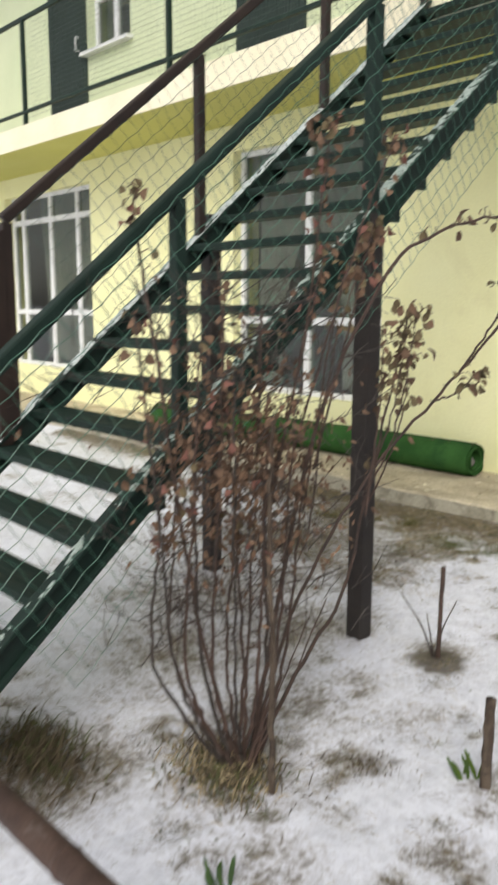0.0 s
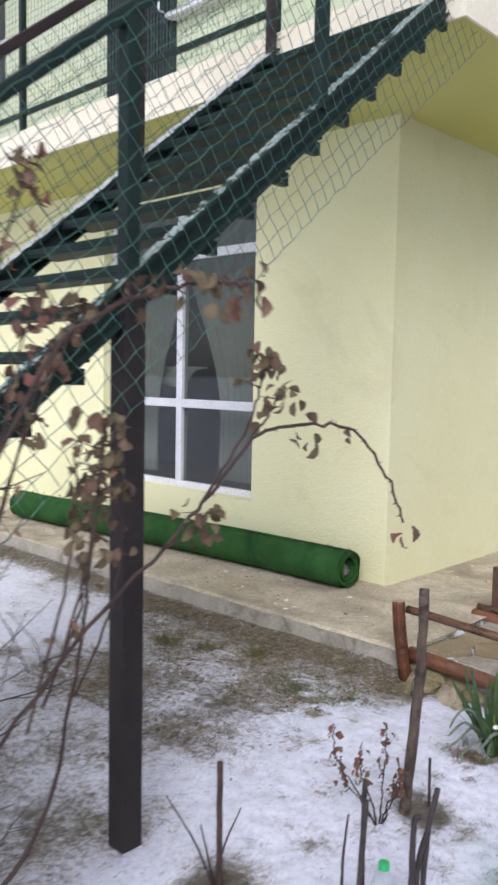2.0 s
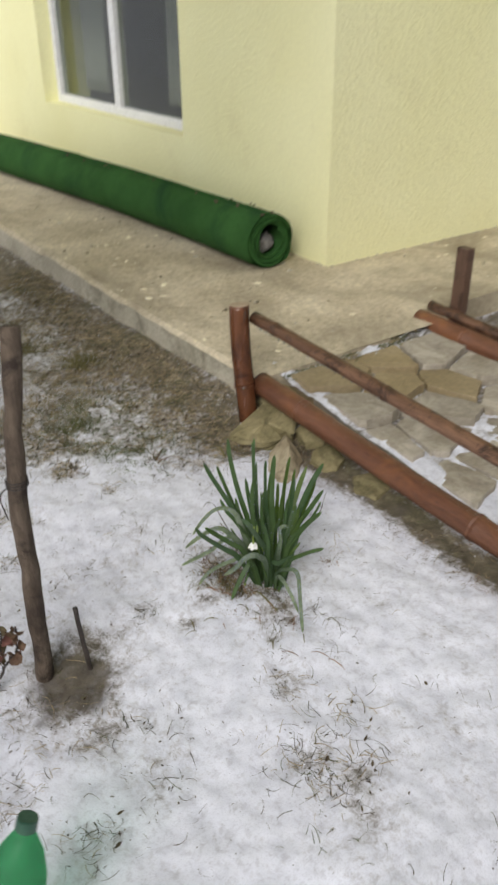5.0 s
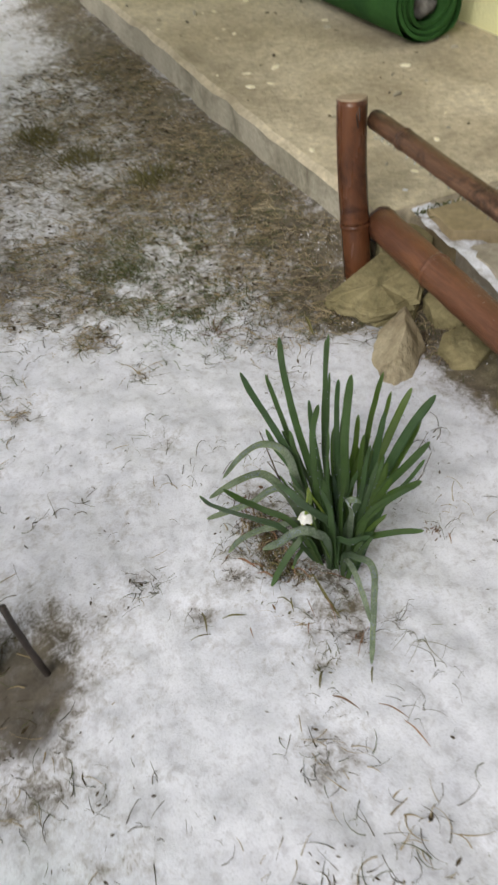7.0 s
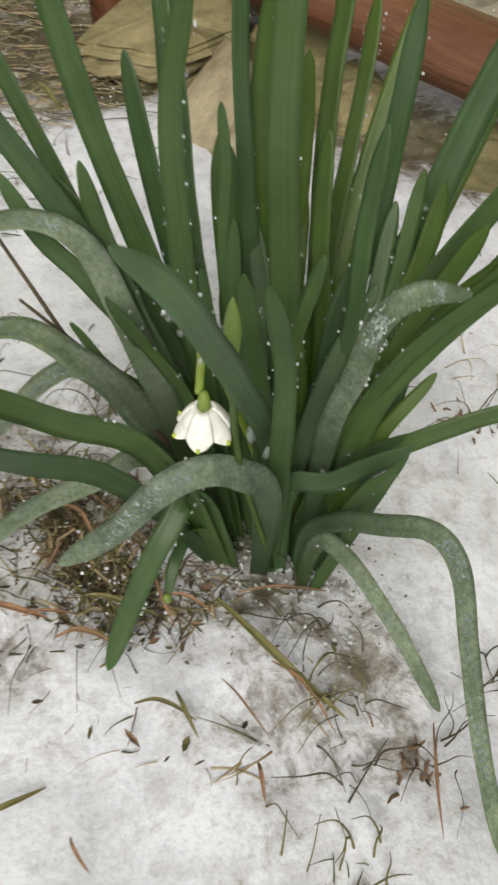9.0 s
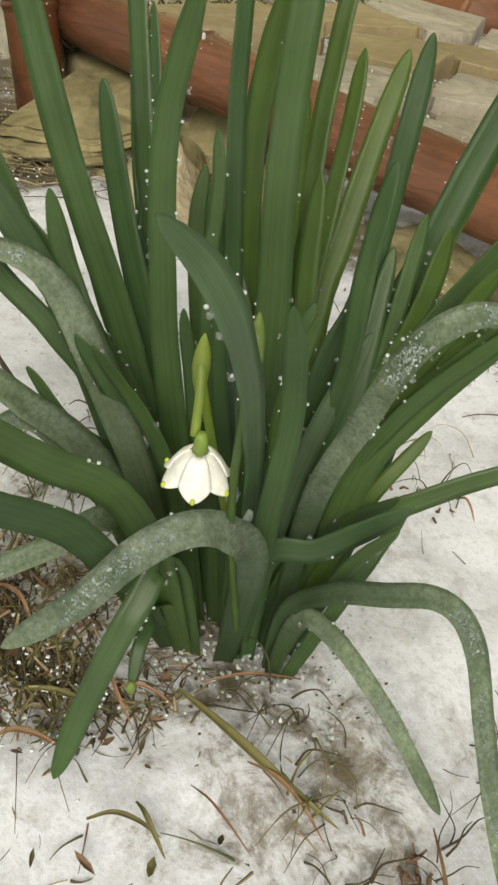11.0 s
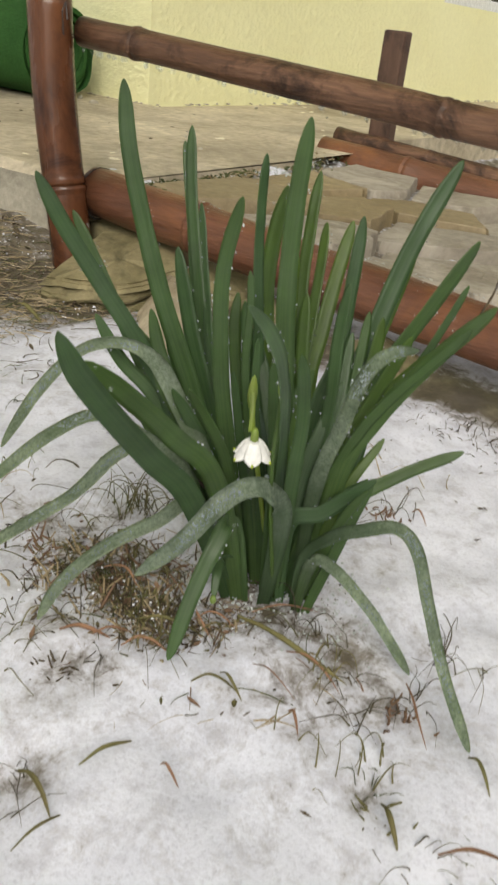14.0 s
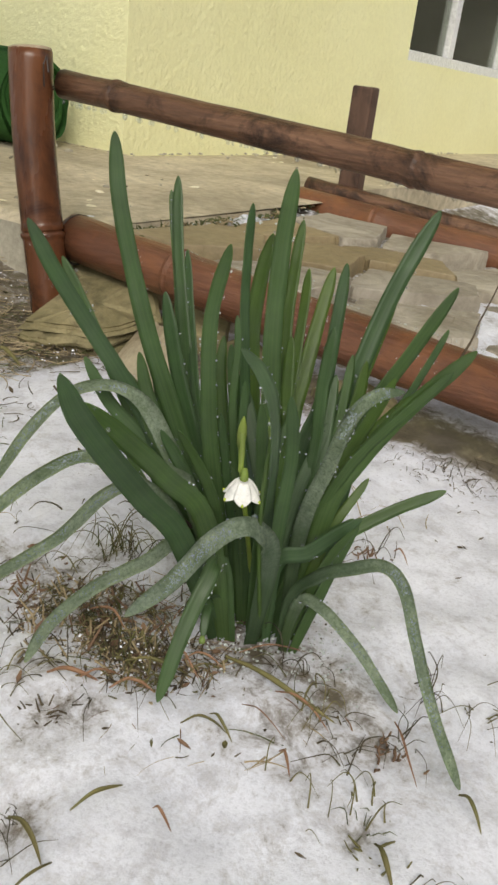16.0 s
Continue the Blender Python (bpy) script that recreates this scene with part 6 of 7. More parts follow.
LEAVES = [leaf_mesh("rose_leaf", m, s, ln) for m, s, ln in ((DRY_LEAF, 1, 0.034), (DRY_LEAF, 2, 0.027), (RED_LEAF, 3, 0.030), (OLIVE_LEAF, 4, 0.036), (OLIVE_LEAF, 5, 0.026))]


def hang_leaf(parent, at, rng, size=1.0, kinds=(0, 1, 2, 3, 4)):
    o = new("leaf", LEAVES[rng.choice(kinds)])
    s = size * rng.uniform(0.75, 1.3)
    o.matrix_world = Matrix.Translation(at) @ pose(0, 0, 0, rng.uniform(-55, 55), rng.uniform(-40, 40), rng.uniform(0, 360)) @ Matrix.Diagonal((s, s, s, 1))
    return inside(o, parent)


def stem(bm, pts, r0, r1, rng, thorns=True, wob=0.012):
    line = spline(pts, 7)
    line = [p + jitter(rng, wob * min(1, k / 4)) * 0.4 for k, p in enumerate(line)]
    n = len(line)
    add_tube(bm, line, [r0 + (r1 - r0) * k / (n - 1) for k in range(n)], 6)
    if thorns:
        for k in range(2, n - 1, 1):
            d = (line[k + 1] - line[k]).normalized()
            side = d.cross(jitter(rng, 1)).normalized()
            r = r0 + (r1 - r0) * k / (n - 1)
            add_tube(bm, [line[k], line[k] + side * (r + 0.007)], [0.0022, 0.0005], 4)
    return line


def rose_bush():
    rng = random.Random(31)
    base = Vector((-1.79, 1.57, 0.0))
    ob = empty("rose_bush", tuple(base), "bare brown rose bush with withered leaves beside the stair", "shrub", "roses")
    R, D = Vector((0.676, 0.737, 0)), Vector((-0.737, 0.676, 0))      # across and away from the lawn's edge

    def pt(r, d, z):
        return base + R * r + D * d + Vector((0, 0, z))
    tips = []
    fan = [(-0.28, 0.0, -0.24, 1.0), (-0.23, 0.1, -0.2, 1.2), (-0.17, -0.05, -0.12, 1.35), (-0.14, 0.12, -0.16, 1.05), (-0.09, 0.0, -0.05, 1.5), (-0.05, 0.1, 0.0, 1.15),
           (-0.02, -0.08, -0.02, 1.3), (0.02, 0.05, 0.06, 1.45), (0.05, -0.04, 0.08, 1.1), (0.08, 0.1, 0.05, 1.4), (0.11, 0.0, 0.16, 1.2), (0.14, 0.08, 0.2, 1.0), (-0.2, -0.08, -0.3, 1.45), (0.0, 0.15, -0.08, 1.6)]
    for k, (r, d, r2, h) in enumerate(fan):
        bm = bmesh.new()
        pts = [base + jitter(rng, 0.03) * 0.8, pt(r * 0.62, d * 0.5, 0.16), pt(r, d, 0.38), pt((r + r2) / 2, d * 1.1, 0.38 + (h - 0.38) * 0.5), pt(r2, d * 1.2, h)]
        pts[0].z = -0.02
        line = stem(bm, pts, rng.uniform(0.006, 0.0095), 0.0028, rng)
        inside(part("stem", bm, TWIG if k % 3 else TWIG_DARK), ob)
        tips.append(line)
    long_stems = [
        [base + Vector((0.02, 0.02, -0.02)), (-1.83, 1.82, 0.18), (-1.86, 2.12, 0.42), (-1.82, 2.2, 0.8), (-1.72, 2.18, 1.15), (-1.63, 2.16, 1.47)],
        [base + Vector((0.03, 0.0, -0.02)), (-1.80, 1.80, 0.45), (-1.76, 2.10, 0.86), (-1.66, 2.35, 1.13), (-1.55, 2.42, 1.29), (-1.46, 2.47, 1.415), (-1.32, 2.475, 1.445), (-1.20, 2.48, 1.44), (-1.165, 2.56, 1.34), (-1.176, 2.65, 1.23)],
        [base + Vector((0.0, 0.03, -0.02)), (-1.75, 1.68, 0.5), (-1.70, 1.80, 1.1), (-1.58, 1.96, 1.55), (-1.42, 2.03, 1.68), (-1.22, 2.05, 1.71), (-1.105, 2.06, 1.70)],
        [base + Vector((-0.03, 0.0, -0.02)), (-1.95, 1.5, 0.6), (-2.12, 1.5, 1.3), (-2.25, 1.52, 1.72), (-2.27, 1.53, 1.86)],
        [(-1.58, 2.40, 1.25), (-1.49, 2.45, 1.42), (-1.46, 2.47, 1.53), (-1.445, 2.47, 1.60)],
        [(-1.52, 2.44, 1.34), (-1.44, 2.47, 1.46), (-1.41, 2.48, 1.53)],
        [(-1.66, 2.35, 1.13), (-1.54, 2.32, 1.18), (-1.44, 2.27, 1.25)],
        [(-1.72, 2.05, 0.80), (-1.62, 2.08, 1.05), (-1.58, 2.10, 1.30), (-1.56, 2.10, 1.46)],
        [(-1.74, 2.08, 0.82), (-1.66, 2.12, 1.10), (-1.62, 2.13, 1.38)],
        [(-1.78, 1.85, 0.7), (-1.86, 2.05, 1.30), (-1.87, 2.2, 1.60), (-1.86, 2.24, 1.74)],
        [(-1.80, 1.85, 0.8), (-1.92, 2.10, 1.35), (-1.93, 2.2, 1.62)],
        [(-1.82, 2.2, 0.75), (-1.74, 2.26, 1.0), (-1.68, 2.24, 1.3)],
        [(-1.62, 1.95, 0.8), (-1.7, 2.1, 1.1), (-1.72, 2.14, 1.4)],
        [base + Vector((0.03, 0.0, 0.0)), (-1.70, 1.66, 0.22), (-1.63, 1.78, 0.56)],
        [base + Vector((0.03, 0.01, 0.0)), (-1.72, 1.66, 0.25), (-1.68, 1.76, 0.50)],
        [(-1.75, 1.65, 0.85), (-1.68, 1.72, 1.40), (-1.61, 1.72, 1.82), (-1.58, 1.70, 1.97)],
        [(-1.73, 1.72, 1.00), (-1.62, 1.84, 1.58), (-1.53, 1.88, 1.86), (-1.50, 1.89, 1.94)],
        [(-1.76, 1.66, 0.90), (-1.74, 1.78, 1.35), (-1.72, 1.85, 1.64)],
        [(-1.73, 1.82, 0.95), (-1.69, 1.94, 1.45), (-1.65, 2.00, 1.73)],
    ]
    for k, pts in enumerate(long_stems):
        bm = bmesh.new()
        big = k < 4
        line = stem(bm, pts, (0.0085 if k != 1 else 0.0062) if big else 0.004, 0.0025 if big else 0.0018, rng, big)
        inside(part("stem", bm, TWIG), ob)
        tips.append(line)
    # the thick old cane that stands straight
    bm = bmesh.new()
    stem(bm, [(-1.62, 1.54, -0.03), (-1.645, 1.56, 0.4), (-1.67, 1.57, 0.85), (-1.69, 1.60, 1.15)], 0.011, 0.006, rng, False)
    inside(part("stem", bm, STAKE), ob)
    side = bmesh.new()
    spots = []
    for li, line in enumerate(tips):
        lo = int(len(line) * (0.5 if li < 14 else 0.62))
        if li == 15:
            continue
        for k in range(lo, len(line) - 1):
            for _ in range(2 if li < 14 else 1):
                d = jitter(rng, 1).normalized()
                d.z = abs(d.z) * 0.6 + 0.1
                e = line[k] + d * (rng.uniform(0.05, 0.16) if li < 14 else rng.uniform(0.02, 0.06))
                mid = line[k].lerp(e, 0.5) + jitter(rng, 0.015)
                add_tube(side, [line[k], mid, e], [0.0018, 0.0014, 0.0008], 4)
                spots.append((e, li))
                spots.append((mid, li))
        spots += [(line[-1], li)] * 4
    tagged(inside(part("side_growth", side, TWIG, label="thin side twigs"), ob), kind="stuff")
    for e, li in spots:
        if rng.random() < 0.55 and e.z > 0.72:
            hang_leaf(ob, e + jitter(rng, 0.015), rng, 1.0, (0, 1, 1, 2, 0, 4) if li < 14 else (0, 1, 3, 4, 4))
    tangle = bmesh.new()
    for _ in range(320):
        p = pt(rng.gauss(-0.03, 0.19), rng.gauss(0.05, 0.14), rng.uniform(0.40, 1.50))
        way = Vector((rng.gauss(0, 0.7), rng.gauss(0, 0.7), rng.uniform(0.2, 1.0))).normalized()
        ln = rng.uniform(0.08, 0.26)
        mid = p + way * ln * 0.5 + jitter(rng, 0.02)
        add_tube(tangle, [p, mid, p + way * ln], [0.0019, 0.0016, 0.0009], 4, False)
        for _ in range(rng.choice((1, 2, 3))):
            q = p.lerp(mid, rng.random())
            add_tube(tangle, [q, q + (way + jitter(rng, 0.9)).normalized() * ln * rng.uniform(0.3, 0.6)], [0.0013, 0.0007], 4, False)
    tagged(inside(part("twig_tangle", tangle, TWIG_DARK, label="tangle of thin bare twigs"), ob), kind="stuff")
    mass = bmesh.new()
    for _ in range(1500):
        r, dd, z = rng.gauss(0.01, 0.14), rng.gauss(0.05, 0.10), max(0.62, rng.gauss(1.0, 0.17))
        p = pt(r, dd, z) + jitter(rng, 0.02)
        m = Matrix.Translation(p) @ pose(0, 0, 0, rng.uniform(-60, 60), rng.uniform(-50, 50), rng.uniform(0, 360))
        ln = rng.uniform(0.02, 0.038)
        q = [m @ Vector(v) for v in ((0, 0, 0), (-ln * 0.22, ln * 0.15, -ln * 0.45), (0, ln * 0.3, -ln), (ln * 0.22, ln * 0.15, -ln * 0.45))]
        mass.faces.new([mass.verts.new(v) for v in q])
    tagged(inside(part("withered_leaves", mass, DRY_LEAF, label="mass of small withered brown leaves"), ob), kind="stuff")
    for at, n in (((-1.445, 2.47, 1.60), 15), ((-1.41, 2.48, 1.53), 7), ((-1.47, 2.46, 1.47), 4), ((-1.34, 2.475, 1.435), 4), ((-1.30, 2.48, 1.42), 3), ((-1.20, 2.48, 1.435), 2), ((-1.176, 2.65, 1.21), 3), ((-1.15, 2.06, 1.70), 12), ((-1.44, 2.27, 1.25), 7), ((-1.52, 2.31, 1.19), 4),
                  ((-1.57, 2.10, 1.44), 9), ((-1.59, 2.10, 1.32), 12), ((-1.61, 2.11, 1.2), 12), ((-1.63, 2.12, 1.36), 9), ((-1.87, 2.22, 1.70), 14), ((-1.90, 2.18, 1.58), 16), ((-1.88, 2.10, 1.42), 14),
                  ((-1.65, 2.17, 1.42), 8), ((-1.70, 2.16, 1.25), 10), ((-2.26, 1.53, 1.76), 8), ((-1.58, 1.70, 1.95), 6), ((-1.61, 1.72, 1.83), 9), ((-1.63, 1.72, 1.70), 9), ((-1.50, 1.89, 1.92), 5), ((-1.54, 1.87, 1.80), 5), ((-1.72, 1.84, 1.60), 10), ((-1.74, 1.80, 1.48), 9), ((-1.65, 1.99, 1.70), 10), ((-1.67, 1.96, 1.55), 9)):
        for _ in range(n):
            hang_leaf(ob, Vector(at) + jitter(rng, 0.045 if n > 3 else 0.016), rng, 1.0, (0, 3, 4, 1, 2) if at[0] > -1.2 else (2, 0, 2, 1) if at[2] > 1.46 and at[1] < 2.03 else (3, 4, 0, 4))


rose_bush()


def small_rose():
    rng = random.Random(8)
    base = Vector((-1.655, 3.31, 0.04))
    ob = empty("rose_bush", tuple(base), "small leafless rose shoot with dark red withered leaves in the snow", "shrub", "roses")
    R, D = Vector((0.72, 0.69, 0)), Vector((-0.69, 0.72, 0))
    ends = [(-0.16, 0.02, 0.34, 1), (-0.13, 0.05, 0.20, 0), (-0.07, 0.0, 0.27, 0), (0.02, 0.03, 0.33, 0), (0.06, 0.0, 0.22, 0), (0.075, 0.03, 0.17, 0)]
    for r, d, h, _ in ends:
        bm = bmesh.new()
        line = stem(bm, [base + Vector((0, 0, -0.03)), base + R * r * 0.45 + D * d * 0.4 + Vector((0, 0, h * 0.3)), base + R * r * 0.95 + D * d + Vector((0, 0, h * 0.65)), base + R * r + D * d * 1.3 + Vector((0, 0, h))], 0.004, 0.0016, rng, True, 0.01)
        inside(part("stem", bm, TWIG_DARK), ob)
        for k in range(len(line) // 2, len(line)):
            for _ in range(2):
                if rng.random() < 0.75:
                    hang_leaf(ob, line[k] + jitter(rng, 0.018), rng, 0.8, (0, 1, 2, 4))


small_rose()


def stick(name, pts, r0, r1, material, label, category, group="", seed=0, sides=9):
    rng = random.Random(seed)
    line = spline(pts, 6)
    line = [p + jitter(rng, r0 * 0.12) for p in line]
    n = len(line)
    bm = add_tube(bmesh.new(), line, [(r0 + (r1 - r0) * k / (n - 1)) * rng.uniform(0.92, 1.08) for k in range(n)], sides)
    return tagged(part(name, bm, material, smooth=True), label, category, group)


tall = stick("garden_stake", [(-1.635, 3.43, 0.0), (-1.612, 3.432, 0.3), (-1.590, 3.432, 0.565), (-1.612, 3.472, 0.838)], 0.0195, 0.0165, STAKE, "crooked grey wooden stake pushed into the snow", "stake", "stakes", 1, 12)
bm = bmesh.new()
for k in range(3):
    add_tube(bm, [(-1.59 + 0.0195 * math.cos(t), 3.432 + 0.0195 * math.sin(t), 0.55 + 0.006 * k) for t in (i * math.pi / 6 for i in range(13))], 0.0016, 4, False)
add_tube(bm, spline([(-1.585, 3.415, 0.555), (-1.60, 3.40, 0.53), (-1.61, 3.41, 0.47)], 4), 0.0016, 4)
part("string_tie", bm, TWIG_DARK, tall, "dark string tied round the stake")
stick("twig", [(-1.589, 3.519, 0.02), (-1.583, 3.508, 0.12), (-1.581, 3.499, 0.232)], 0.0055, 0.005, TWIG_DARK, "short dark twig standing in the snow", "twig", "twigs", 2)
stick("garden_stake", [(-1.845, 2.738, -0.04), (-1.83, 2.72, 0.2), (-1.815, 2.703, 0.41)], 0.010, 0.009, TWIG, "short brown stick among thin shoots", "stake", "stakes", 3)
for k, (tip, lean) in enumerate((((-1.96, 2.62, 0.28), 0.02), ((-1.78, 2.76, 0.26), -0.01), ((-1.87, 2.68, 0.2), 0.0))):
    stick("twig", [(-1.86 if k < 3 else -2.02, 2.73 if k < 3 else 2.54, -0.02), ((-1.86 + tip[0]) / 2 + lean, (2.73 + tip[1]) / 2, tip[2] * 0.5), tip], 0.0045, 0.002, TWIG_DARK, "thin bare rose shoot in the snow", "twig", "twigs", 4 + k)
stick("garden_stake", [(-1.205, 2.05, -0.05), (-1.208, 2.06, 0.14), (-1.21, 2.066, 0.29)], 0.017, 0.016, STAKE, "short grey wooden peg in the snow", "stake", "stakes", 9, 12)
for k, pts in enumerate(([(-1.375, 2.80, 0.0), (-1.37, 2.80, 0.2), (-1.358, 2.804, 0.436)], [(-1.40, 2.86, 0.0), (-1.42, 2.88, 0.25), (-1.425, 2.89, 0.435)], [(-1.27, 2.93, 0.0), (-1.285, 2.95, 0.2), (-1.27, 2.975, 0.33), (-1.262, 3.005, 0.43)],
                         [(-1.245, 2.85, 0.05), (-1.25, 2.865, 0.25), (-1.254, 2.875, 0.385), (-1.243, 2.89, 0.402)], [(-1.285, 2.98, 0.0), (-1.29, 2.99, 0.15), (-1.29, 3.009, 0.295)], [(-1.44, 2.82, 0.0), (-1.45, 2.83, 0.2), (-1.45, 2.85, 0.34)])):
    stick("twig", pts, 0.009 if k != 5 else 0.005, 0.0075 if k != 5 else 0.003, TWIG_DARK, "dark pruned rose cane standing in the snow", "twig", "rose canes", 12 + k)


# ---- bottles ----
def bottle(at, lean, height, radius, body_mat, cap_mat, label):
    ob = new("bottle")
    ob.matrix_world = pose(*at, *lean)
    tagged(ob, label, "bottle", "bottles")
    h, r = height, radius
    prof = [(0.0, 0.006), (r * 0.75, 0.0), (r * 0.97, 0.012), (r, 0.03), (r, h * 0.28), (r * 0.965, h * 0.31), (r * 0.965, h * 0.46), (r, h * 0.49), (r, h * 0.62), (r * 0.93, h * 0.72), (r * 0.7, h * 0.83), (r * 0.42, h * 0.905), (0.0135, h * 0.935), (0.0130, h * 0.95)]
    bm = bmesh.new()
    sides = 28
    for shell in (0, 1):
        rings = []
        for k, (pr, z) in enumerate(prof):
            rr = max(0.0005, pr - shell * 0.0012)
            rings.append([bm.verts.new(((rr * (1 + 0.05 * noise.noise(Vector((math.cos(a), math.sin(a), z * 9))))) * math.cos(a), rr * math.sin(a), z + (0.001 if shell and k < 3 else 0))) for a in (2 * math.pi * i / sides for i in range(sides))])
        for p, q in zip(rings, rings[1:]):
            for i in range(sides):
                f = (p[i], p[(i + 1) % sides], q[(i + 1) % sides], q[i])
                bm.faces.new(f if not shell else f[::-1])
    part("body", bm, body_mat, ob, smooth=True)
    bm = bmesh.new()
    bmesh.ops.create_cone(bm, cap_ends=True, segments=24, radius1=0.0155, radius2=0.0148, depth=0.020, matrix=Matrix.Translation((0, 0, h * 0.95 + 0.008)))
    bmesh.ops.bevel(bm, geom=[e for e in bm.edges if len(e.link_faces) == 2 and max(len(f.verts) for f in e.link_faces) > 6], offset=0.0015, segments=2, affect="EDGES")
    part("cap", bm, cap_mat, ob, "screw cap")
    return ob


bottle((-1.085, 3.115, 0.02), (-20, -5, 0), 0.335, 0.045, PET_GREEN, CAP_DARK, "green plastic bottle leaning in the snow")
bottle((-1.33, 2.855, -0.05), (0, 0, 0), 0.30, 0.042, PET_CLEAR, CAP_GREEN, "clear plastic bottle with a green cap among the canes")


# ---- grass, straw and crumbs ----
def strands(name, n, seed, place, length, width, material, label, category, flat, curl):
    """Loose blades in one mesh. place(rng): x, y or None."""
    rng = random.Random(seed)
    verts, faces = [], []
    made = 0
    while made < n:
        spot = place(rng)
        if spot is None:
            continue
        made += 1
        x, y = spot
        z = ground_z(x, y) - 0.006
        ln, w = rng.uniform(*length), rng.uniform(*width)
        a, lift = rng.uniform(0, 2 * math.pi), rng.uniform(*flat)
        turn = rng.uniform(-curl, curl)
        p = Vector((x, y, z))
        k0 = len(verts)
        segs = 7 if curl > 2.4 or n < 700 else 4
        for k in range(segs + 1):
            t = k / segs
            d = Vector((math.cos(a + turn * t), math.sin(a + turn * t), lift * (1 - 1.5 * t)))
            s = Vector((-d.y, d.x, 0)).normalized() * w * (1 - 0.75 * t) * 0.5
            up = Vector((0, 0, w * 0.35))
            q = p.copy()
            q.z = max(q.z, z + 0.003)
            verts += [tuple(q - s), tuple(q + up), tuple(q + s)]
            p = p + d.normalized() * ln / segs
        for k in range(segs):
            i = k0 + 3 * k
            faces += [(i, i + 1, i + 4, i + 3), (i + 1, i + 2, i + 5, i + 4)]
    me = bpy.data.meshes.new(name)
    me.from_pydata(verts, [], faces)
    me.materials.append(material)
    return tagged(new(name, me), label, category, kind="stuff")


def free(x, y):
    return not (y > SY - 0.02 and x < SX + 0.02) and not (y > WY - 0.1 and x < SX)


def on_bare(rng, need):
    x, y = (rng.uniform(-4.2, -1.9), rng.uniform(3.2, 4.5)) if rng.random() < 0.55 else (rng.uniform(-6.5, -0.9), rng.uniform(0.8, 6.3))
    return (x, y) if free(x, y) and math.hypot(x - PLANT.x, y - PLANT.y + 0.12) > 0.36 and cover(x, y) > need + rng.uniform(-0.1, 0.1) else None


def on_lawn(rng):
    x, y = rng.uniform(-4.2, -0.5), rng.uniform(1.0, 4.45)
    return (x, y) if free(x, y) and math.hypot(x - PLANT.x, y - PLANT.y + 0.15) > 0.34 and noise.noise(Vector((x * 2.6, y * 2.6, 3))) > rng.uniform(-0.45, 0.5) else None


def by_plant(rng):
    a, r = rng.uniform(0, 2 * math.pi), min(0.11, abs(rng.gauss(0, 0.055)))
    x, y = PLANT.x - 0.085 + r * math.cos(a) * 1.5, PLANT.y - 0.070 + r * math.sin(a) * 0.75
    return (x, y)


def before_plant(rng):
    """Small gatherings of grass tips on the lawn round the plant."""
    k = rng.randrange(46)
    spot = random.Random(900 + k)
    a, r = spot.uniform(0, 2 * math.pi), spot.uniform(0.06, 0.5)
    x, y = PLANT.x + 0.02 + r * math.cos(a), PLANT.y - 0.12 + r * math.sin(a) * 0.9
    return (x + rng.gauss(0, 0.022), y + rng.gauss(0, 0.022))


def in_curls(rng):
    """Gatherings of curled blades on the open snow before the plant."""
    if rng.random() < 0.5:
        x, y, r, _ = TUFTS[-10 + rng.randrange(10)]
        return (x + rng.gauss(0, r * 0.6), y + rng.gauss(0, r * 0.6))
    k = rng.randrange(60)
    spot = random.Random(1500 + k)
    x, y, r = spot.uniform(-1.95, -0.7), spot.uniform(2.75, 3.48), spot.uniform(0.012, 0.05)
    return (x + rng.gauss(0, r), y + rng.gauss(0, r))


def in_tufts(rng):
    cx, cy, r, a = rng.choice(TUFTS)
    x, y = rng.gauss(cx, r * 0.7), rng.gauss(cy, r * 0.7)
    return (x, y) if free(x, y) and math.hypot(x - PLANT.x, y - PLANT.y + 0.15) > 0.34 else None


strands("dead_grass", 13000, 1, lambda r: on_bare(r, 0.24), (0.014, 0.060), (0.0010, 0.0030), STRAW, "matted straw-coloured dead grass in the bare strip", "grass", (-0.1, 0.5), 1.8)
strands("dead_grass", 12500, 2, lambda r: on_bare(r, 0.18), (0.010, 0.045), (0.0010, 0.0026), DRY_BROWN, "dark rotting grass and leaf litter", "grass", (-0.1, 0.4), 2.3)
strands("grass", 6500, 3, lambda r: on_bare(r, 0.22), (0.015, 0.055), (0.0009, 0.0020), GRASS, "tufts of dull green winter grass", "grass", (0.1, 0.9), 1.2)
strands("grass_litter", 4200, 4, in_tufts, (0.015, 0.060), (0.0008, 0.0019), DARK_GRASS, "curled dark grass tips poking through the snow", "grass", (-0.05, 0.5), 2.5)
strands("dead_grass", 1300, 8, in_tufts, (0.012, 0.05), (0.001, 0.0026), STRAW, "pale straw in hollows of the snow", "grass", (-0.05, 0.4), 2.6)
strands("grass_litter", 1100, 9, on_lawn, (0.008, 0.045), (0.0008, 0.0020), DARK_GRASS, "scattered dark grass tips in the snow", "grass", (-0.05, 0.5), 3.4)
strands("grass_litter", 400, 14, in_curls, (0.014, 0.045), (0.0008, 0.0019), DARK_GRASS, "curled dark olive blades on the open snow", "grass", (-0.05, 0.8), 1.4)
strands("dead_grass", 220, 15, in_curls, (0.014, 0.040), (0.0008, 0.0019), STRAW, "curled straw-coloured blades on the open snow", "grass", (-0.05, 0.6), 1.5)
strands("grass", 200, 16, in_curls, (0.014, 0.040), (0.0008, 0.0019), GRASS, "short green blades on the open snow", "grass", (0.1, 0.8), 2.0)
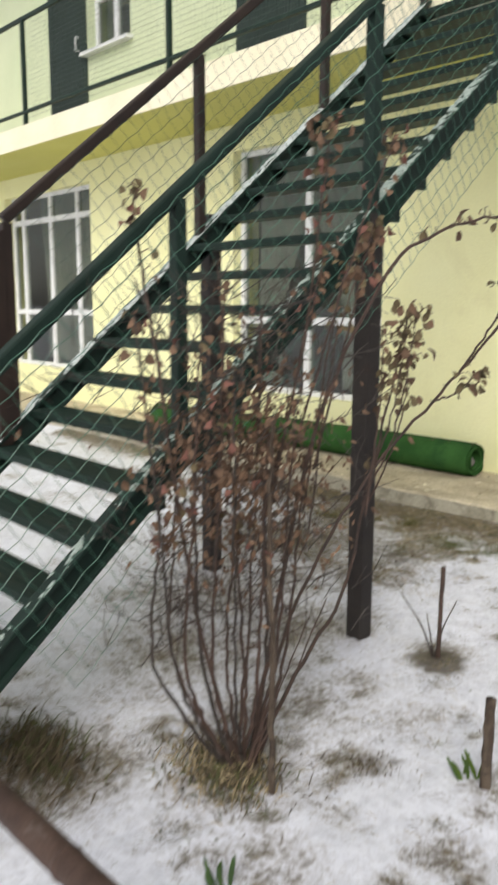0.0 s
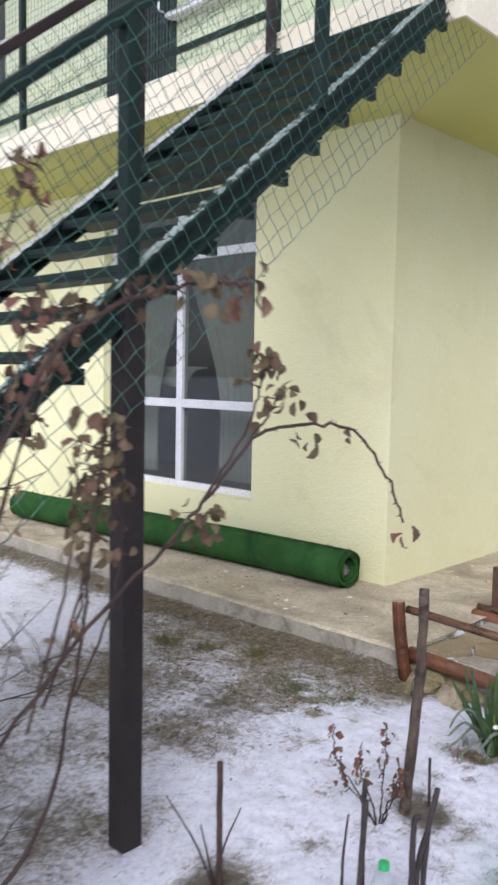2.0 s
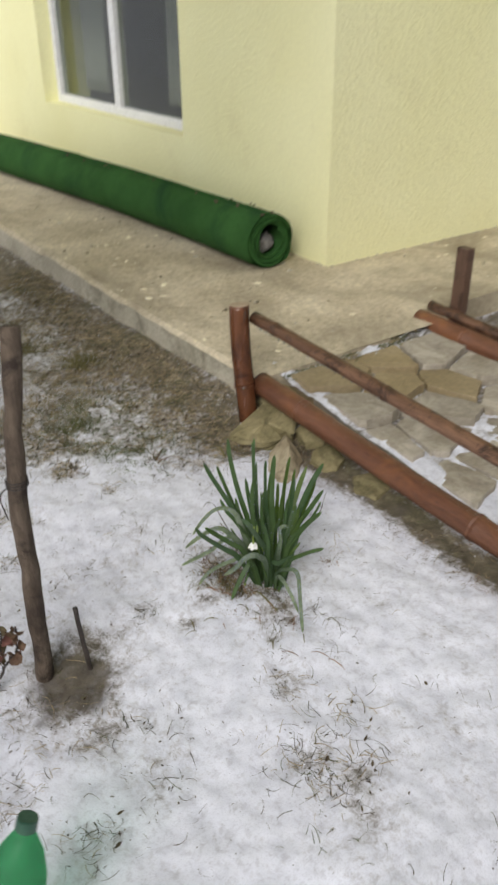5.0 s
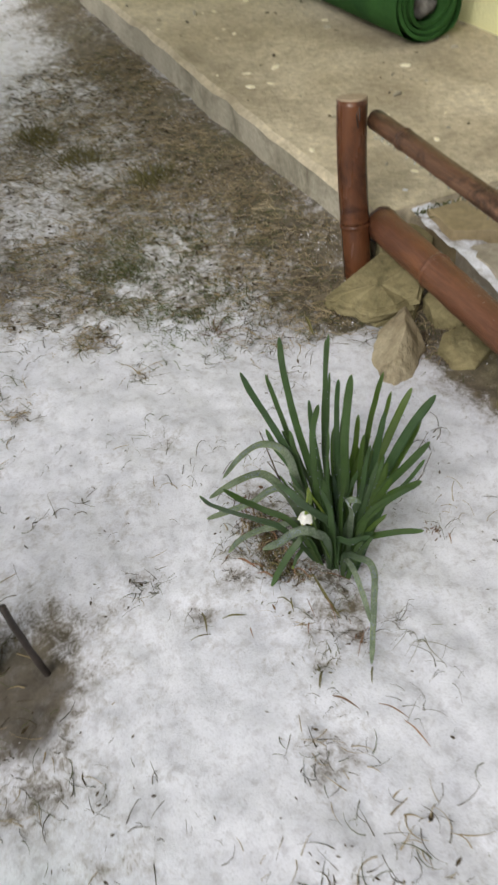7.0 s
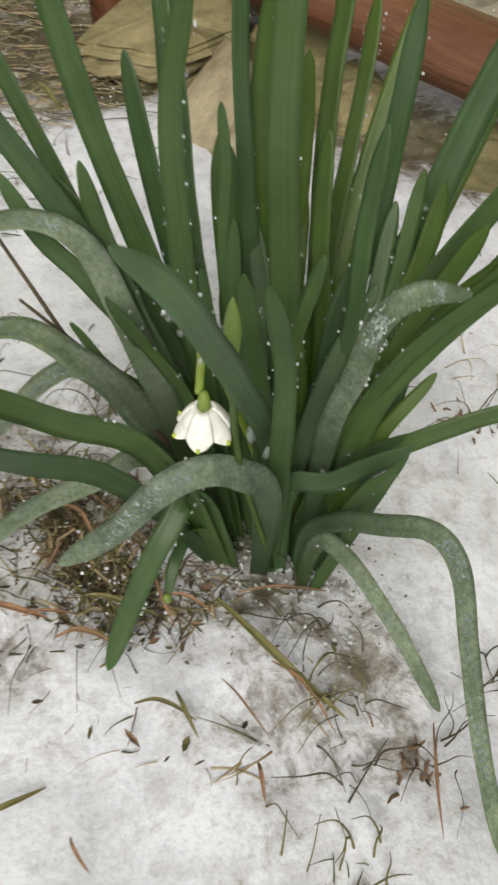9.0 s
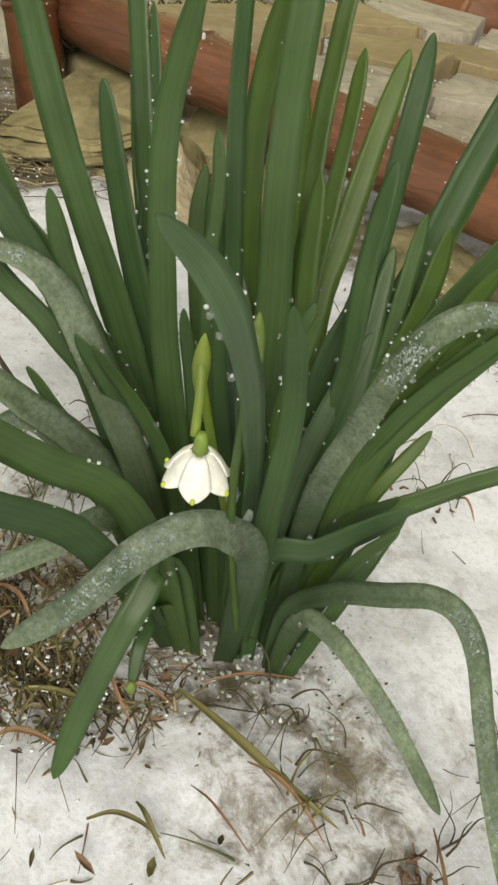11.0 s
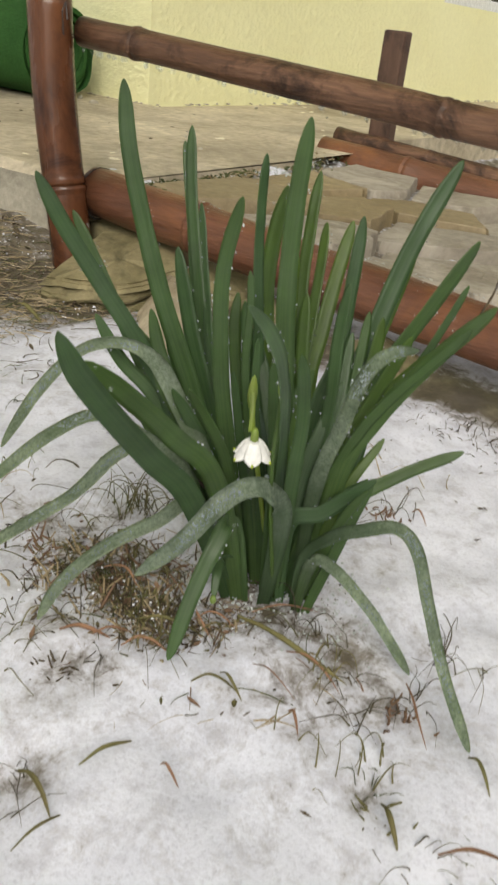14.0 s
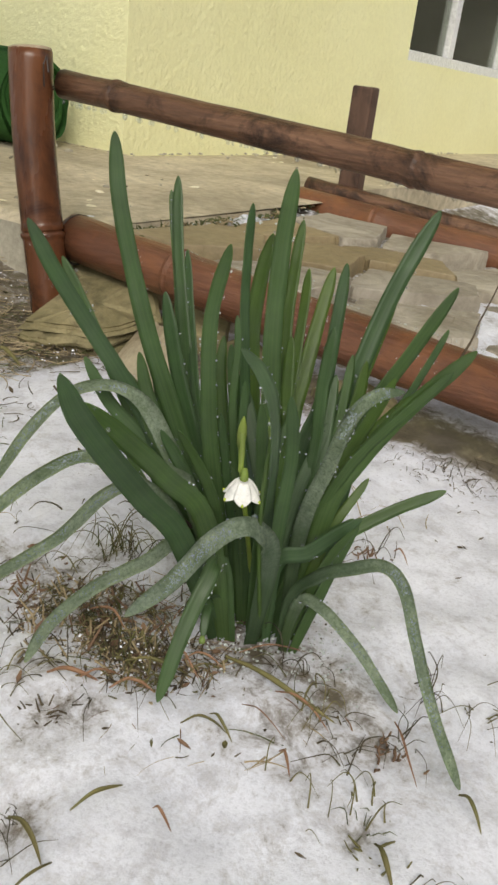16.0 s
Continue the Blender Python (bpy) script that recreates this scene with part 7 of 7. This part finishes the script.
strands("grass", 900, 5, in_tufts, (0.018, 0.055), (0.001, 0.0024), GRASS, "thin green grass tips in the snow", "grass", (0.1, 0.8), 2.2)
strands("grass", 150, 12, by_plant, (0.012, 0.040), (0.0006, 0.0018), GRASS, "dull green grass round the foot of the plant", "grass", (0.1, 0.9), 1.0)
strands("grass_litter", 260, 13, by_plant, (0.006, 0.024), (0.0006, 0.0018), DARK_GRASS, "dark rotting grass round the foot of the plant", "grass", (-0.05, 0.6), 2.6)
strands("dead_grass", 420, 6, by_plant, (0.006, 0.034), (0.0004, 0.0018), STRAW, "straw and dead leaves round the foot of the plant", "grass", (-0.05, 0.5), 0.9)
strands("grass_litter", 240, 7, by_plant, (0.006, 0.032), (0.0006, 0.0018), RUST, "rust-coloured litter round the foot of the plant", "grass", (-0.05, 0.5), 1.0)
strands("grass_litter", 46, 10, before_plant, (0.004, 0.015), (0.0003, 0.0007), DARK_GRASS, "fine dark grass tips in the snow by the plant", "grass", (-0.05, 0.7), 1.6)
strands("grass", 34, 11, before_plant, (0.006, 0.020), (0.0004, 0.0009), GRASS, "fine green grass blades in the snow by the plant", "grass", (0.1, 0.9), 2.0)


def off_plant(rng):
    spot = on_bare(rng, 0.26)
    return spot if spot and math.hypot(spot[0] - PLANT.x, spot[1] - PLANT.y + 0.15) > 0.4 else None


def litter(name, n, seed, place, size, material, label):
    """Small curled dead leaves, pressed into the snow."""
    rng = random.Random(seed)
    bm = bmesh.new()
    made = 0
    while made < n:
        spot = place(rng)
        if spot is None:
            continue
        made += 1
        x, y = spot
        m = pose(x, y, ground_z(x, y) + 0.003, rng.uniform(-35, 35), rng.uniform(-35, 35), rng.uniform(0, 360))
        s = rng.uniform(*size)
        w = rng.uniform(0.10, 0.24) * s
        top = [m @ Vector(q) for q in ((0, -s / 2, 0), (-w, -s * 0.1, s * 0.12), (-w * 0.7, s * 0.3, s * 0.1), (0, s / 2, s * 0.2), (w * 0.8, s * 0.2, s * 0.16), (w, -s * 0.15, s * 0.05))]
        mid = bm.verts.new(m @ Vector((0, 0, -s * 0.06)))
        rim = [bm.verts.new(q) for q in top]
        for k in range(6):
            bm.faces.new((mid, rim[k], rim[(k + 1) % 6]))
    tagged(part(name, bm, material), label, "litter", kind="stuff")


def open_snow(rng):
    x, y = rng.uniform(-2.5, -0.7), rng.uniform(2.7, 4.35)
    return (x, y) if math.hypot(x - PLANT.x, y - PLANT.y) > 0.10 and noise.noise(Vector((x * 5, y * 5, 9))) > rng.uniform(-0.5, 0.35) else None


litter("leaf_litter", 160, 33, in_curls, (0.004, 0.010), DRY_BROWN, "dark curled scraps of dead leaf on the open snow")
litter("leaf_litter", 520, 31, open_snow, (0.0025, 0.008), DRY_BROWN, "tiny dark scraps scattered on the snow")
strands("grass_litter", 620, 32, open_snow, (0.006, 0.022), (0.0005, 0.0012), DARK_GRASS, "short dark grass ends scattered on the snow", "grass", (-0.05, 0.6), 1.8)
litter("leaf_litter", 450, 3, in_tufts, (0.006, 0.019), DRY_BROWN, "small dark dead leaves caught in the snow")
litter("leaf_litter", 300, 4, in_tufts, (0.006, 0.016), GRASS, "small olive leaves of weeds in the snow")
litter("leaf_litter", 1500, 5, off_plant, (0.006, 0.020), DRY_BROWN, "dark dead leaves in the bare strip")


def by_apron(rng):
    x, y = rng.uniform(-3.6, -2.3), rng.uniform(3.75, 4.44)
    return (x, y) if cover(x, y) > 0.25 else None


def green_patch(rng):
    return (rng.gauss(-2.46, 0.14), rng.gauss(4.0, 0.07))


PALE_STRAW = surface("bleached_straw", (0.42, 0.35, 0.235), (0.60, 0.52, 0.38), 25, 150, 0.85, 0.0)
PALE_GRASS = surface("grey_green_grass", (0.10, 0.135, 0.062), (0.18, 0.225, 0.115), 25, 150, 0.85, 0.0)
strands("dead_grass", 620, 35, by_apron, (0.025, 0.075), (0.0012, 0.0028), PALE_STRAW, "bleached straws lying in the bare strip", "grass", (-0.05, 0.35), 0.9)
strands("grass", 1300, 36, green_patch, (0.012, 0.035), (0.0010, 0.0022), PALE_GRASS, "grey-green grass at the edge of the snow", "grass", (0.1, 0.9), 1.6)


# ---- fallen strap leaves and young shoots ----
RUSSET = surface("russet_dead_leaf", (0.21, 0.115, 0.065), (0.36, 0.21, 0.13), 30, 160, 0.8, 0.4, 0.001, per_piece=0.25)
YELLOWED = surface("yellowed_dead_leaf", (0.13, 0.125, 0.045), (0.20, 0.17, 0.07), 30, 160, 0.7, 0.4, 0.001, per_piece=0.25)


def fallen(x, y, turn, length, width, material, bend, label):
    """A dead leaf lying on the snow."""
    z = ground_z(x, y)
    pts = []
    for k in range(4):
        t = k / 3
        a = radians(turn) + bend * t
        step = Vector((math.cos(a), math.sin(a), 0)) * length / 3
        pts.append(Vector((x, y, z + 0.004 + 0.008 * math.sin(t * 3.1))) if not pts else pts[-1] + step + Vector((0, 0, (0.006, -0.003, -0.008)[k - 1])))
    width *= 0.45 if material is YELLOWED else 0.30
    hub = empty("dead_leaf", (x, y, z), label, "leaf", "dead leaves on the snow")
    strap(pts, width, (0.2, -0.3, 1), material, hub, "blade", fold=0.9, blunt=0.0, thick=0.0005)


for x, y, turn, ln, w, m, bend in ((-1.550, 3.928, -12, 0.090, 0.010, YELLOWED, 0.35), (-1.505, 3.924, 8, 0.045, 0.006, RUSSET, -0.3), (-1.545, 3.938, 40, 0.050, 0.006, RUSSET, 0.3), (-1.535, 3.862, 50, 0.030, 0.005, YELLOWED, -0.4),
                                   (-1.515, 3.900, -15, 0.036, 0.004, RUSSET, 0.3), (-1.432, 3.958, -62, 0.050, 0.005, RUSSET, 0.4), (-1.612, 3.850, 35, 0.030, 0.006, RUSSET, 0.5), (-1.625, 3.905, 150, 0.04, 0.008, RUSSET, 0.8),
                                   (-1.570, 3.905, 60, 0.030, 0.006, RUSSET, -0.6), (-1.600, 3.880, 20, 0.045, 0.007, YELLOWED, 0.3), (-1.585, 3.915, -40, 0.035, 0.006, RUSSET, 0.5), (-1.529, 4.157, -30, 0.018, 0.006, RUSSET, 0.4),
                                   (-1.53, 3.72, 70, 0.035, 0.004, YELLOWED, 0.5)):
    fallen(x, y, turn, ln, w, m, bend, "curled dead strap leaf lying on the snow" if m is YELLOWED else "reddish dead straw lying on the snow")


def shoots(at, n, h, material, seed, label):
    rng = random.Random(seed)
    hub = empty("bulb_shoots", at, label, "plant", "young shoots")
    for _ in range(n):
        a = Vector(at) + Vector((rng.uniform(-0.03, 0.03), rng.uniform(-0.03, 0.03), -0.02))
        tip = a + Vector((rng.uniform(-0.04, 0.04), rng.uniform(-0.04, 0.04), h * rng.uniform(0.6, 1.1)))
        strap([a, a.lerp(tip, 0.5) + jitter(rng, 0.006), tip], rng.uniform(0.010, 0.016), (0.7, -0.7, 0.2), material, hub, "shoot")


shoots((-1.43, 1.165, 0.0), 7, 0.10, LEAF, 1, "dark green bulb shoots coming through the snow")
shoots((-1.27, 2.05, 0.0), 6, 0.12, LEAF_LIGHT, 2, "yellowish bulb shoots beside the wooden peg")


def clump(at, n, h, seed, material, label):
    """A thick tussock of old grass."""
    rng = random.Random(seed)
    bm = bmesh.new()
    for _ in range(n):
        a = Vector(at) + Vector((rng.gauss(0, 0.11), rng.gauss(0, 0.07), -0.02))
        lean = Vector((rng.gauss(0, 0.6), rng.gauss(0, 0.6), 1)).normalized() * h * rng.uniform(0.5, 1.2)
        add_tube(bm, [a, a + lean * 0.6, a + lean + Vector((0, 0, -0.03))], [0.0025, 0.002, 0.0005], 3, False)
    tagged(part("grass_tussock", bm, material), label, "grass", kind="stuff")


clump((-2.27, 1.10, 0.0), 420, 0.14, 1, DRY_BROWN, "dark brown tussock of old grass under the stair")
clump((-2.33, 1.14, 0.0), 260, 0.12, 2, GRASS, "green grass in the tussock under the stair")
clump((-1.82, 1.50, 0.0), 260, 0.10, 3, STRAW, "straw-coloured grass round the rose bush")
clump((-1.80, 1.53, 0.0), 520, 0.09, 4, DRY_BROWN, "dark litter round the rose bush")
clump((-1.80, 1.50, 0.0), 240, 0.08, 5, GRASS, "olive grass round the rose bush")
clump((-1.58, 1.88, 0.0), 200, 0.035, 6, DRY_BROWN, "low dark tussock in the snow beside the rose bush")
clump((-1.85, 2.74, 0.0), 150, 0.035, 7, GRASS, "low grey-green grass round a cut rose stem")


def tuft(at, n, h, spread, seed, material, label):
    """A small tuft of thin grass blades spraying from one root."""
    rng = random.Random(seed)
    bm = bmesh.new()
    for _ in range(n):
        a = Vector((at[0] + rng.gauss(0, spread), at[1] + rng.gauss(0, spread), ground_z(at[0], at[1]) - 0.01))
        lean = Vector((rng.gauss(0, 0.8), rng.gauss(0, 0.8), 1)).normalized() * h * rng.uniform(0.5, 1.2)
        add_tube(bm, [a, a + lean * 0.6, a + lean + Vector((0, 0, -0.25 * h))], [0.021 * h, 0.016 * h, 0.005 * h], 3, False)
    tagged(part("grass_tuft", bm, material), label, "grass", kind="stuff")


OLIVE_GRASS = surface("yellow_olive_grass", (0.10, 0.095, 0.035), (0.19, 0.17, 0.07), 25, 150, 0.85, 0.0)
for k, (x, y) in enumerate(((-3.52, 3.94), (-3.29, 4.02), (-3.04, 4.17))):
    tuft((x, y), 120, 0.075, 0.035, 40 + k, OLIVE_GRASS, "yellow-olive tuft of winter grass in the bare strip")
for k, (x, y) in enumerate(((-2.46, 4.04), (-2.77, 3.68), (-2.55, 3.9), (-2.35, 4.12))):
    tuft((x, y), 70, 0.042, 0.04, 50 + k, GRASS, "green tuft of winter grass at the edge of the snow")
for k in range(16):
    spot = random.Random(2400 + k)
    tuft((spot.uniform(-2.75, -2.25), spot.uniform(3.84, 4.16)), 60, 0.038, 0.035, 80 + k, GRASS, "low green grass at the edge of the snow")
for k in range(18):
    spot = random.Random(2500 + k)
    tuft((spot.uniform(-2.1, -1.15), spot.uniform(4.35, 4.44)), 40, 0.026, 0.022, 100 + k, (DRY_BROWN, DARK_GRASS, RUST)[k % 3], "dark dead grass under the bamboo rail")
tuft((-2.23, 4.04), 24, 0.045, 0.010, 60, RUST, "small rust-red tuft of dead grass in the snow")
for k, (x, y, n, h) in enumerate(((-1.712, 3.985, 18, 0.034), (-1.738, 3.93, 14, 0.026), (-1.414, 3.880, 14, 0.022), (-1.565, 3.756, 10, 0.018), (-1.357, 3.879, 8, 0.016), (-1.608, 3.822, 10, 0.016), (-1.66, 3.90, 14, 0.026))):
    tuft((x, y), n, h, 0.008, 70 + k, DARK_GRASS if k % 2 else GRASS, "sparse dark sprig of grass coming through the snow")
litter("leaf_litter", 50, 21, by_plant, (0.004, 0.013), RUST, "rust-coloured scraps of dead leaf round the foot of the plant")
litter("leaf_litter", 70, 22, by_plant, (0.003, 0.009), OLIVE_GRASS, "olive scraps of dead leaf round the foot of the plant")
litter("leaf_litter", 90, 23, by_plant, (0.003, 0.008), DRY_BROWN, "dark scraps of dead leaf round the foot of the plant")


# ---- the litter round the foot of the plant ----
def stubble(name, at, n, spread, h, thick, material, label, seed):
    """Short dead stems, standing and leaning, cut or broken at the tip."""
    rng = random.Random(seed)
    bm = bmesh.new()
    for _ in range(n):
        x, y = at[0] + rng.gauss(0, spread), at[1] + rng.gauss(0, spread * 0.7)
        a = Vector((x, y, ground_z(x, y) - 0.006))
        lean = Vector((rng.gauss(0, 0.8), rng.gauss(0, 0.8), 0.9)).normalized() * rng.uniform(0.4, 1.2) * h
        side = jitter(rng, h * 0.12)
        r = thick * rng.uniform(0.6, 1.2)
        add_tube(bm, [a, a + lean * 0.5 + side, a + lean], [r, r * 0.9, r * 0.55], 5)
    tagged(part(name, bm, material), label, "grass", kind="stuff")


def wires(at, n, spread, reach, material, label, seed, rise=0.45):
    """Thin wiry grass blades, each bowed over in an arc."""
    rng = random.Random(seed)
    bm = bmesh.new()
    for _ in range(n):
        x, y = at[0] + rng.gauss(0, spread), at[1] + rng.gauss(0, spread)
        a = Vector((x, y, ground_z(x, y) - 0.004))
        turn, ln = rng.uniform(0, 2 * math.pi), reach * rng.uniform(0.5, 1.2)
        out = Vector((math.cos(turn), math.sin(turn), 0))
        bow = Vector((-out.y, out.x, 0)) * rng.uniform(-0.3, 0.3) * ln
        up = rise * ln * rng.uniform(0.5, 1.3)
        pts = spline([a, a + out * ln * 0.25 + Vector((0, 0, up * 0.85)), a + out * ln * 0.6 + bow + Vector((0, 0, up)), a + out * ln + bow * 1.4 + Vector((0, 0, up * rng.uniform(0.05, 0.7)))], 4)
        r = rng.uniform(0.00035, 0.0007)
        add_tube(bm, pts, [r * (1 - 0.7 * k / (len(pts) - 1)) for k in range(len(pts))], 4, False)
    tagged(part("grass_wisp", bm, material), label, "grass", kind="stuff")


def slush(n, seed, place, size, label):
    """Grains of wet snow sifted through litter or lying on the soil."""
    rng = random.Random(seed)
    verts, faces = [], []
    while len(verts) < 6 * n:
        spot = place(rng)
        if spot is None:
            continue
        r = rng.uniform(*size)
        o = Vector((*spot, ground_z(*spot) + rng.uniform(-0.002, 0.007)))
        k = len(verts)
        verts += [tuple(o + Vector(q) * r + jitter(rng, r * 0.5)) for q in ((1, 0, 0), (0, 1, 0), (-1, 0, 0), (0, -1, 0), (0, 0, 0.7), (0, 0, -0.7))]
        faces += [(k + i, k + (i + 1) % 4, k + 4) for i in range(4)] + [(k + (i + 1) % 4, k + i, k + 5) for i in range(4)]
    me = bpy.data.meshes.new("snow_crumb")
    me.from_pydata(verts, [], faces)
    me.materials.append(SNOW)
    tagged(new("snow_crumb", me), label, "snow", kind="stuff")


def in_foot(rng):
    x, y, r = rng.choice(FOOT)
    return (x + rng.gauss(0, r * 1.5), y + rng.gauss(0, r * 1.1))


def in_strip(rng):
    """Small drifts of snow left in the bare strip."""
    spot = on_bare(rng, 0.26)
    return spot if spot and noise.noise(Vector((spot[0] * 9, spot[1] * 9, 5))) > rng.uniform(0.0, 0.5) else None


FOOT = ((-1.720, 3.893, 0.018), (-1.695, 3.908, 0.020), (-1.663, 3.918, 0.022), (-1.672, 3.868, 0.018), (-1.643, 3.889, 0.020), (-1.614, 3.884, 0.018), (-1.592, 3.886, 0.016), (-1.577, 3.906, 0.014), (-1.630, 3.925, 0.020), (-1.608, 3.905, 0.016))
slush(320, 71, in_foot, (0.0004, 0.0011), "grains of wet snow sifted through the litter")
slush(2600, 72, in_strip, (0.0006, 0.0020), "scraps of wet snow left in the bare strip")
for k, (x, y, r) in enumerate(FOOT):
    stubble("grass_stubble", (x, y), 26, r, 0.020, 0.0011, RUST if k % 4 == 0 else STRAW if k % 2 == 1 else OLIVE_GRASS, "broken dead stems of grass and old leaves in wet soil", 300 + k)
    stubble("grass_stubble", (x, y), 34, r * 1.1, 0.013, 0.0008, DRY_BROWN, "dark rotting stems matted round the plant", 330 + k)
    wires((x, y), 10, r * 1.2, 0.034, DARK_GRASS if k % 2 else OLIVE_GRASS, "wiry dark grass bowed over the litter", 360 + k)
for k, (x, y, n, reach, rise) in enumerate(((-1.706, 3.983, 20, 0.045, 0.7), (-1.690, 3.995, 10, 0.04, 0.6), (-1.506, 3.964, 10, 0.032, 0.7), (-1.490, 3.945, 8, 0.03, 0.6), (-1.470, 3.935, 9, 0.026, 0.4), (-1.424, 4.000, 12, 0.034, 0.6), (-1.395, 4.017, 9, 0.05, 0.25),
                                                (-1.425, 3.946, 10, 0.026, 0.4), (-1.445, 3.922, 9, 0.03, 0.4), (-1.416, 3.891, 8, 0.020, 0.9), (-1.380, 3.843, 4, 0.018, 0.4), (-1.365, 3.865, 5, 0.022, 0.5), (-1.457, 3.859, 4, 0.016, 1.0), (-1.444, 4.088, 3, 0.024, 0.4),
                                                (-1.562, 3.750, 6, 0.035, 0.3), (-1.819, 3.968, 7, 0.022, 0.9), (-1.547, 4.156, 8, 0.03, 0.5), (-1.78, 3.90, 8, 0.04, 0.3), (-1.655, 3.81, 9, 0.03, 0.5), (-1.30, 3.95, 8, 0.04, 0.4), (-1.33, 4.02, 8, 0.04, 0.5))):
    wires((x, y), n, 0.011, reach, DARK_GRASS if k % 3 else OLIVE_GRASS, "thin wiry sprig of grass bowed over the snow", 400 + k, rise)
for k, (x, y) in enumerate(((-1.425, 3.940), (-1.609, 3.818), (-1.845, 4.073), (-1.547, 4.150), (-1.400, 3.864))):
    stubble("grass_stubble", (x, y), 16, 0.010, 0.010, 0.0009, DRY_BROWN if k in (1, 2) else RUST if k != 4 else OLIVE_GRASS, "small scraps of dead grass melted out of the snow", 440 + k)
for x, y, turn, ln, w, m, bend in ((-1.632, 3.839, 20, 0.034, 0.012, RUSSET, 0.5), (-1.590, 3.855, 60, 0.030, 0.010, RUSSET, -0.4), (-1.362, 3.862, 35, 0.040, 0.009, RUSSET, 0.1), (-1.376, 3.932, -40, 0.024, 0.006, YELLOWED, 0.2), (-1.542, 3.776, 60, 0.036, 0.006, YELLOWED, 0.5),
                                   (-1.508, 3.806, -30, 0.016, 0.006, RUSSET, 0.6), (-1.565, 3.752, 10, 0.034, 0.007, YELLOWED, -0.5), (-2.180, 4.232, -15, 0.070, 0.016, YELLOWED, 0.1), (-1.400, 3.868, -50, 0.026, 0.008, YELLOWED, 0.3), (-1.526, 3.880, -30, 0.024, 0.005, YELLOWED, 0.4),
                                   (-1.475, 3.885, -40, 0.016, 0.007, RUSSET, 0.2), (-1.325, 3.912, 35, 0.042, 0.007, RUSSET, 0.1), (-1.29, 3.93, 10, 0.045, 0.007, RUSSET, 0.15)):
    fallen(x, y, turn, ln, w, m, bend, "curled yellow-green dead leaf lying on the snow" if m is YELLOWED else "russet dead leaf lying on the snow")


def lawn_tips(n, seed, material, label):
    """Bent tips of grass, singly and in small knots, standing out of the thin snow."""
    rng = random.Random(seed)
    bm = bmesh.new()
    knots = [(rng.uniform(-2.6, -0.75), rng.uniform(2.75, 4.35)) for _ in range(n // 9)]
    for _ in range(n):
        x, y = rng.choice(knots)
        x, y = x + rng.gauss(0, 0.03), y + rng.gauss(0, 0.03)
        if math.hypot(x - PLANT.x, y - PLANT.y) < 0.17 or math.hypot(x + 1.44, y - 3.74) < 0.12 or (x < -1.9 and y > 4.2):
            continue
        a = Vector((x, y, ground_z(x, y) - 0.004))
        turn, ln = rng.uniform(0, 2 * math.pi), rng.uniform(0.008, 0.036)
        out, up = Vector((math.cos(turn), math.sin(turn), 0)), rng.uniform(0.15, 0.8) * ln
        side = Vector((-out.y, out.x, 0)) * rng.uniform(-0.4, 0.4) * ln
        pts = [a, a + out * ln * 0.35 + Vector((0, 0, up * 0.8)), a + out * ln * 0.75 + side * 0.6 + Vector((0, 0, up)), a + out * ln + side + Vector((0, 0, up * 0.6))]
        pts = spline(pts, 3)
        r = rng.uniform(0.0004, 0.0010)
        add_tube(bm, pts, [r * (1 - 0.7 * k / (len(pts) - 1)) for k in range(len(pts))], 4, False)
    tagged(part("grass_tips", bm, material), label, "grass", kind="stuff")


lawn_tips(330, 501, DARK_GRASS, "dark bent grass tips standing out of the thin snow")
lawn_tips(130, 502, GRASS, "green bent grass tips standing out of the thin snow")
lawn_tips(150, 503, STRAW, "straw-coloured grass tips standing out of the thin snow")
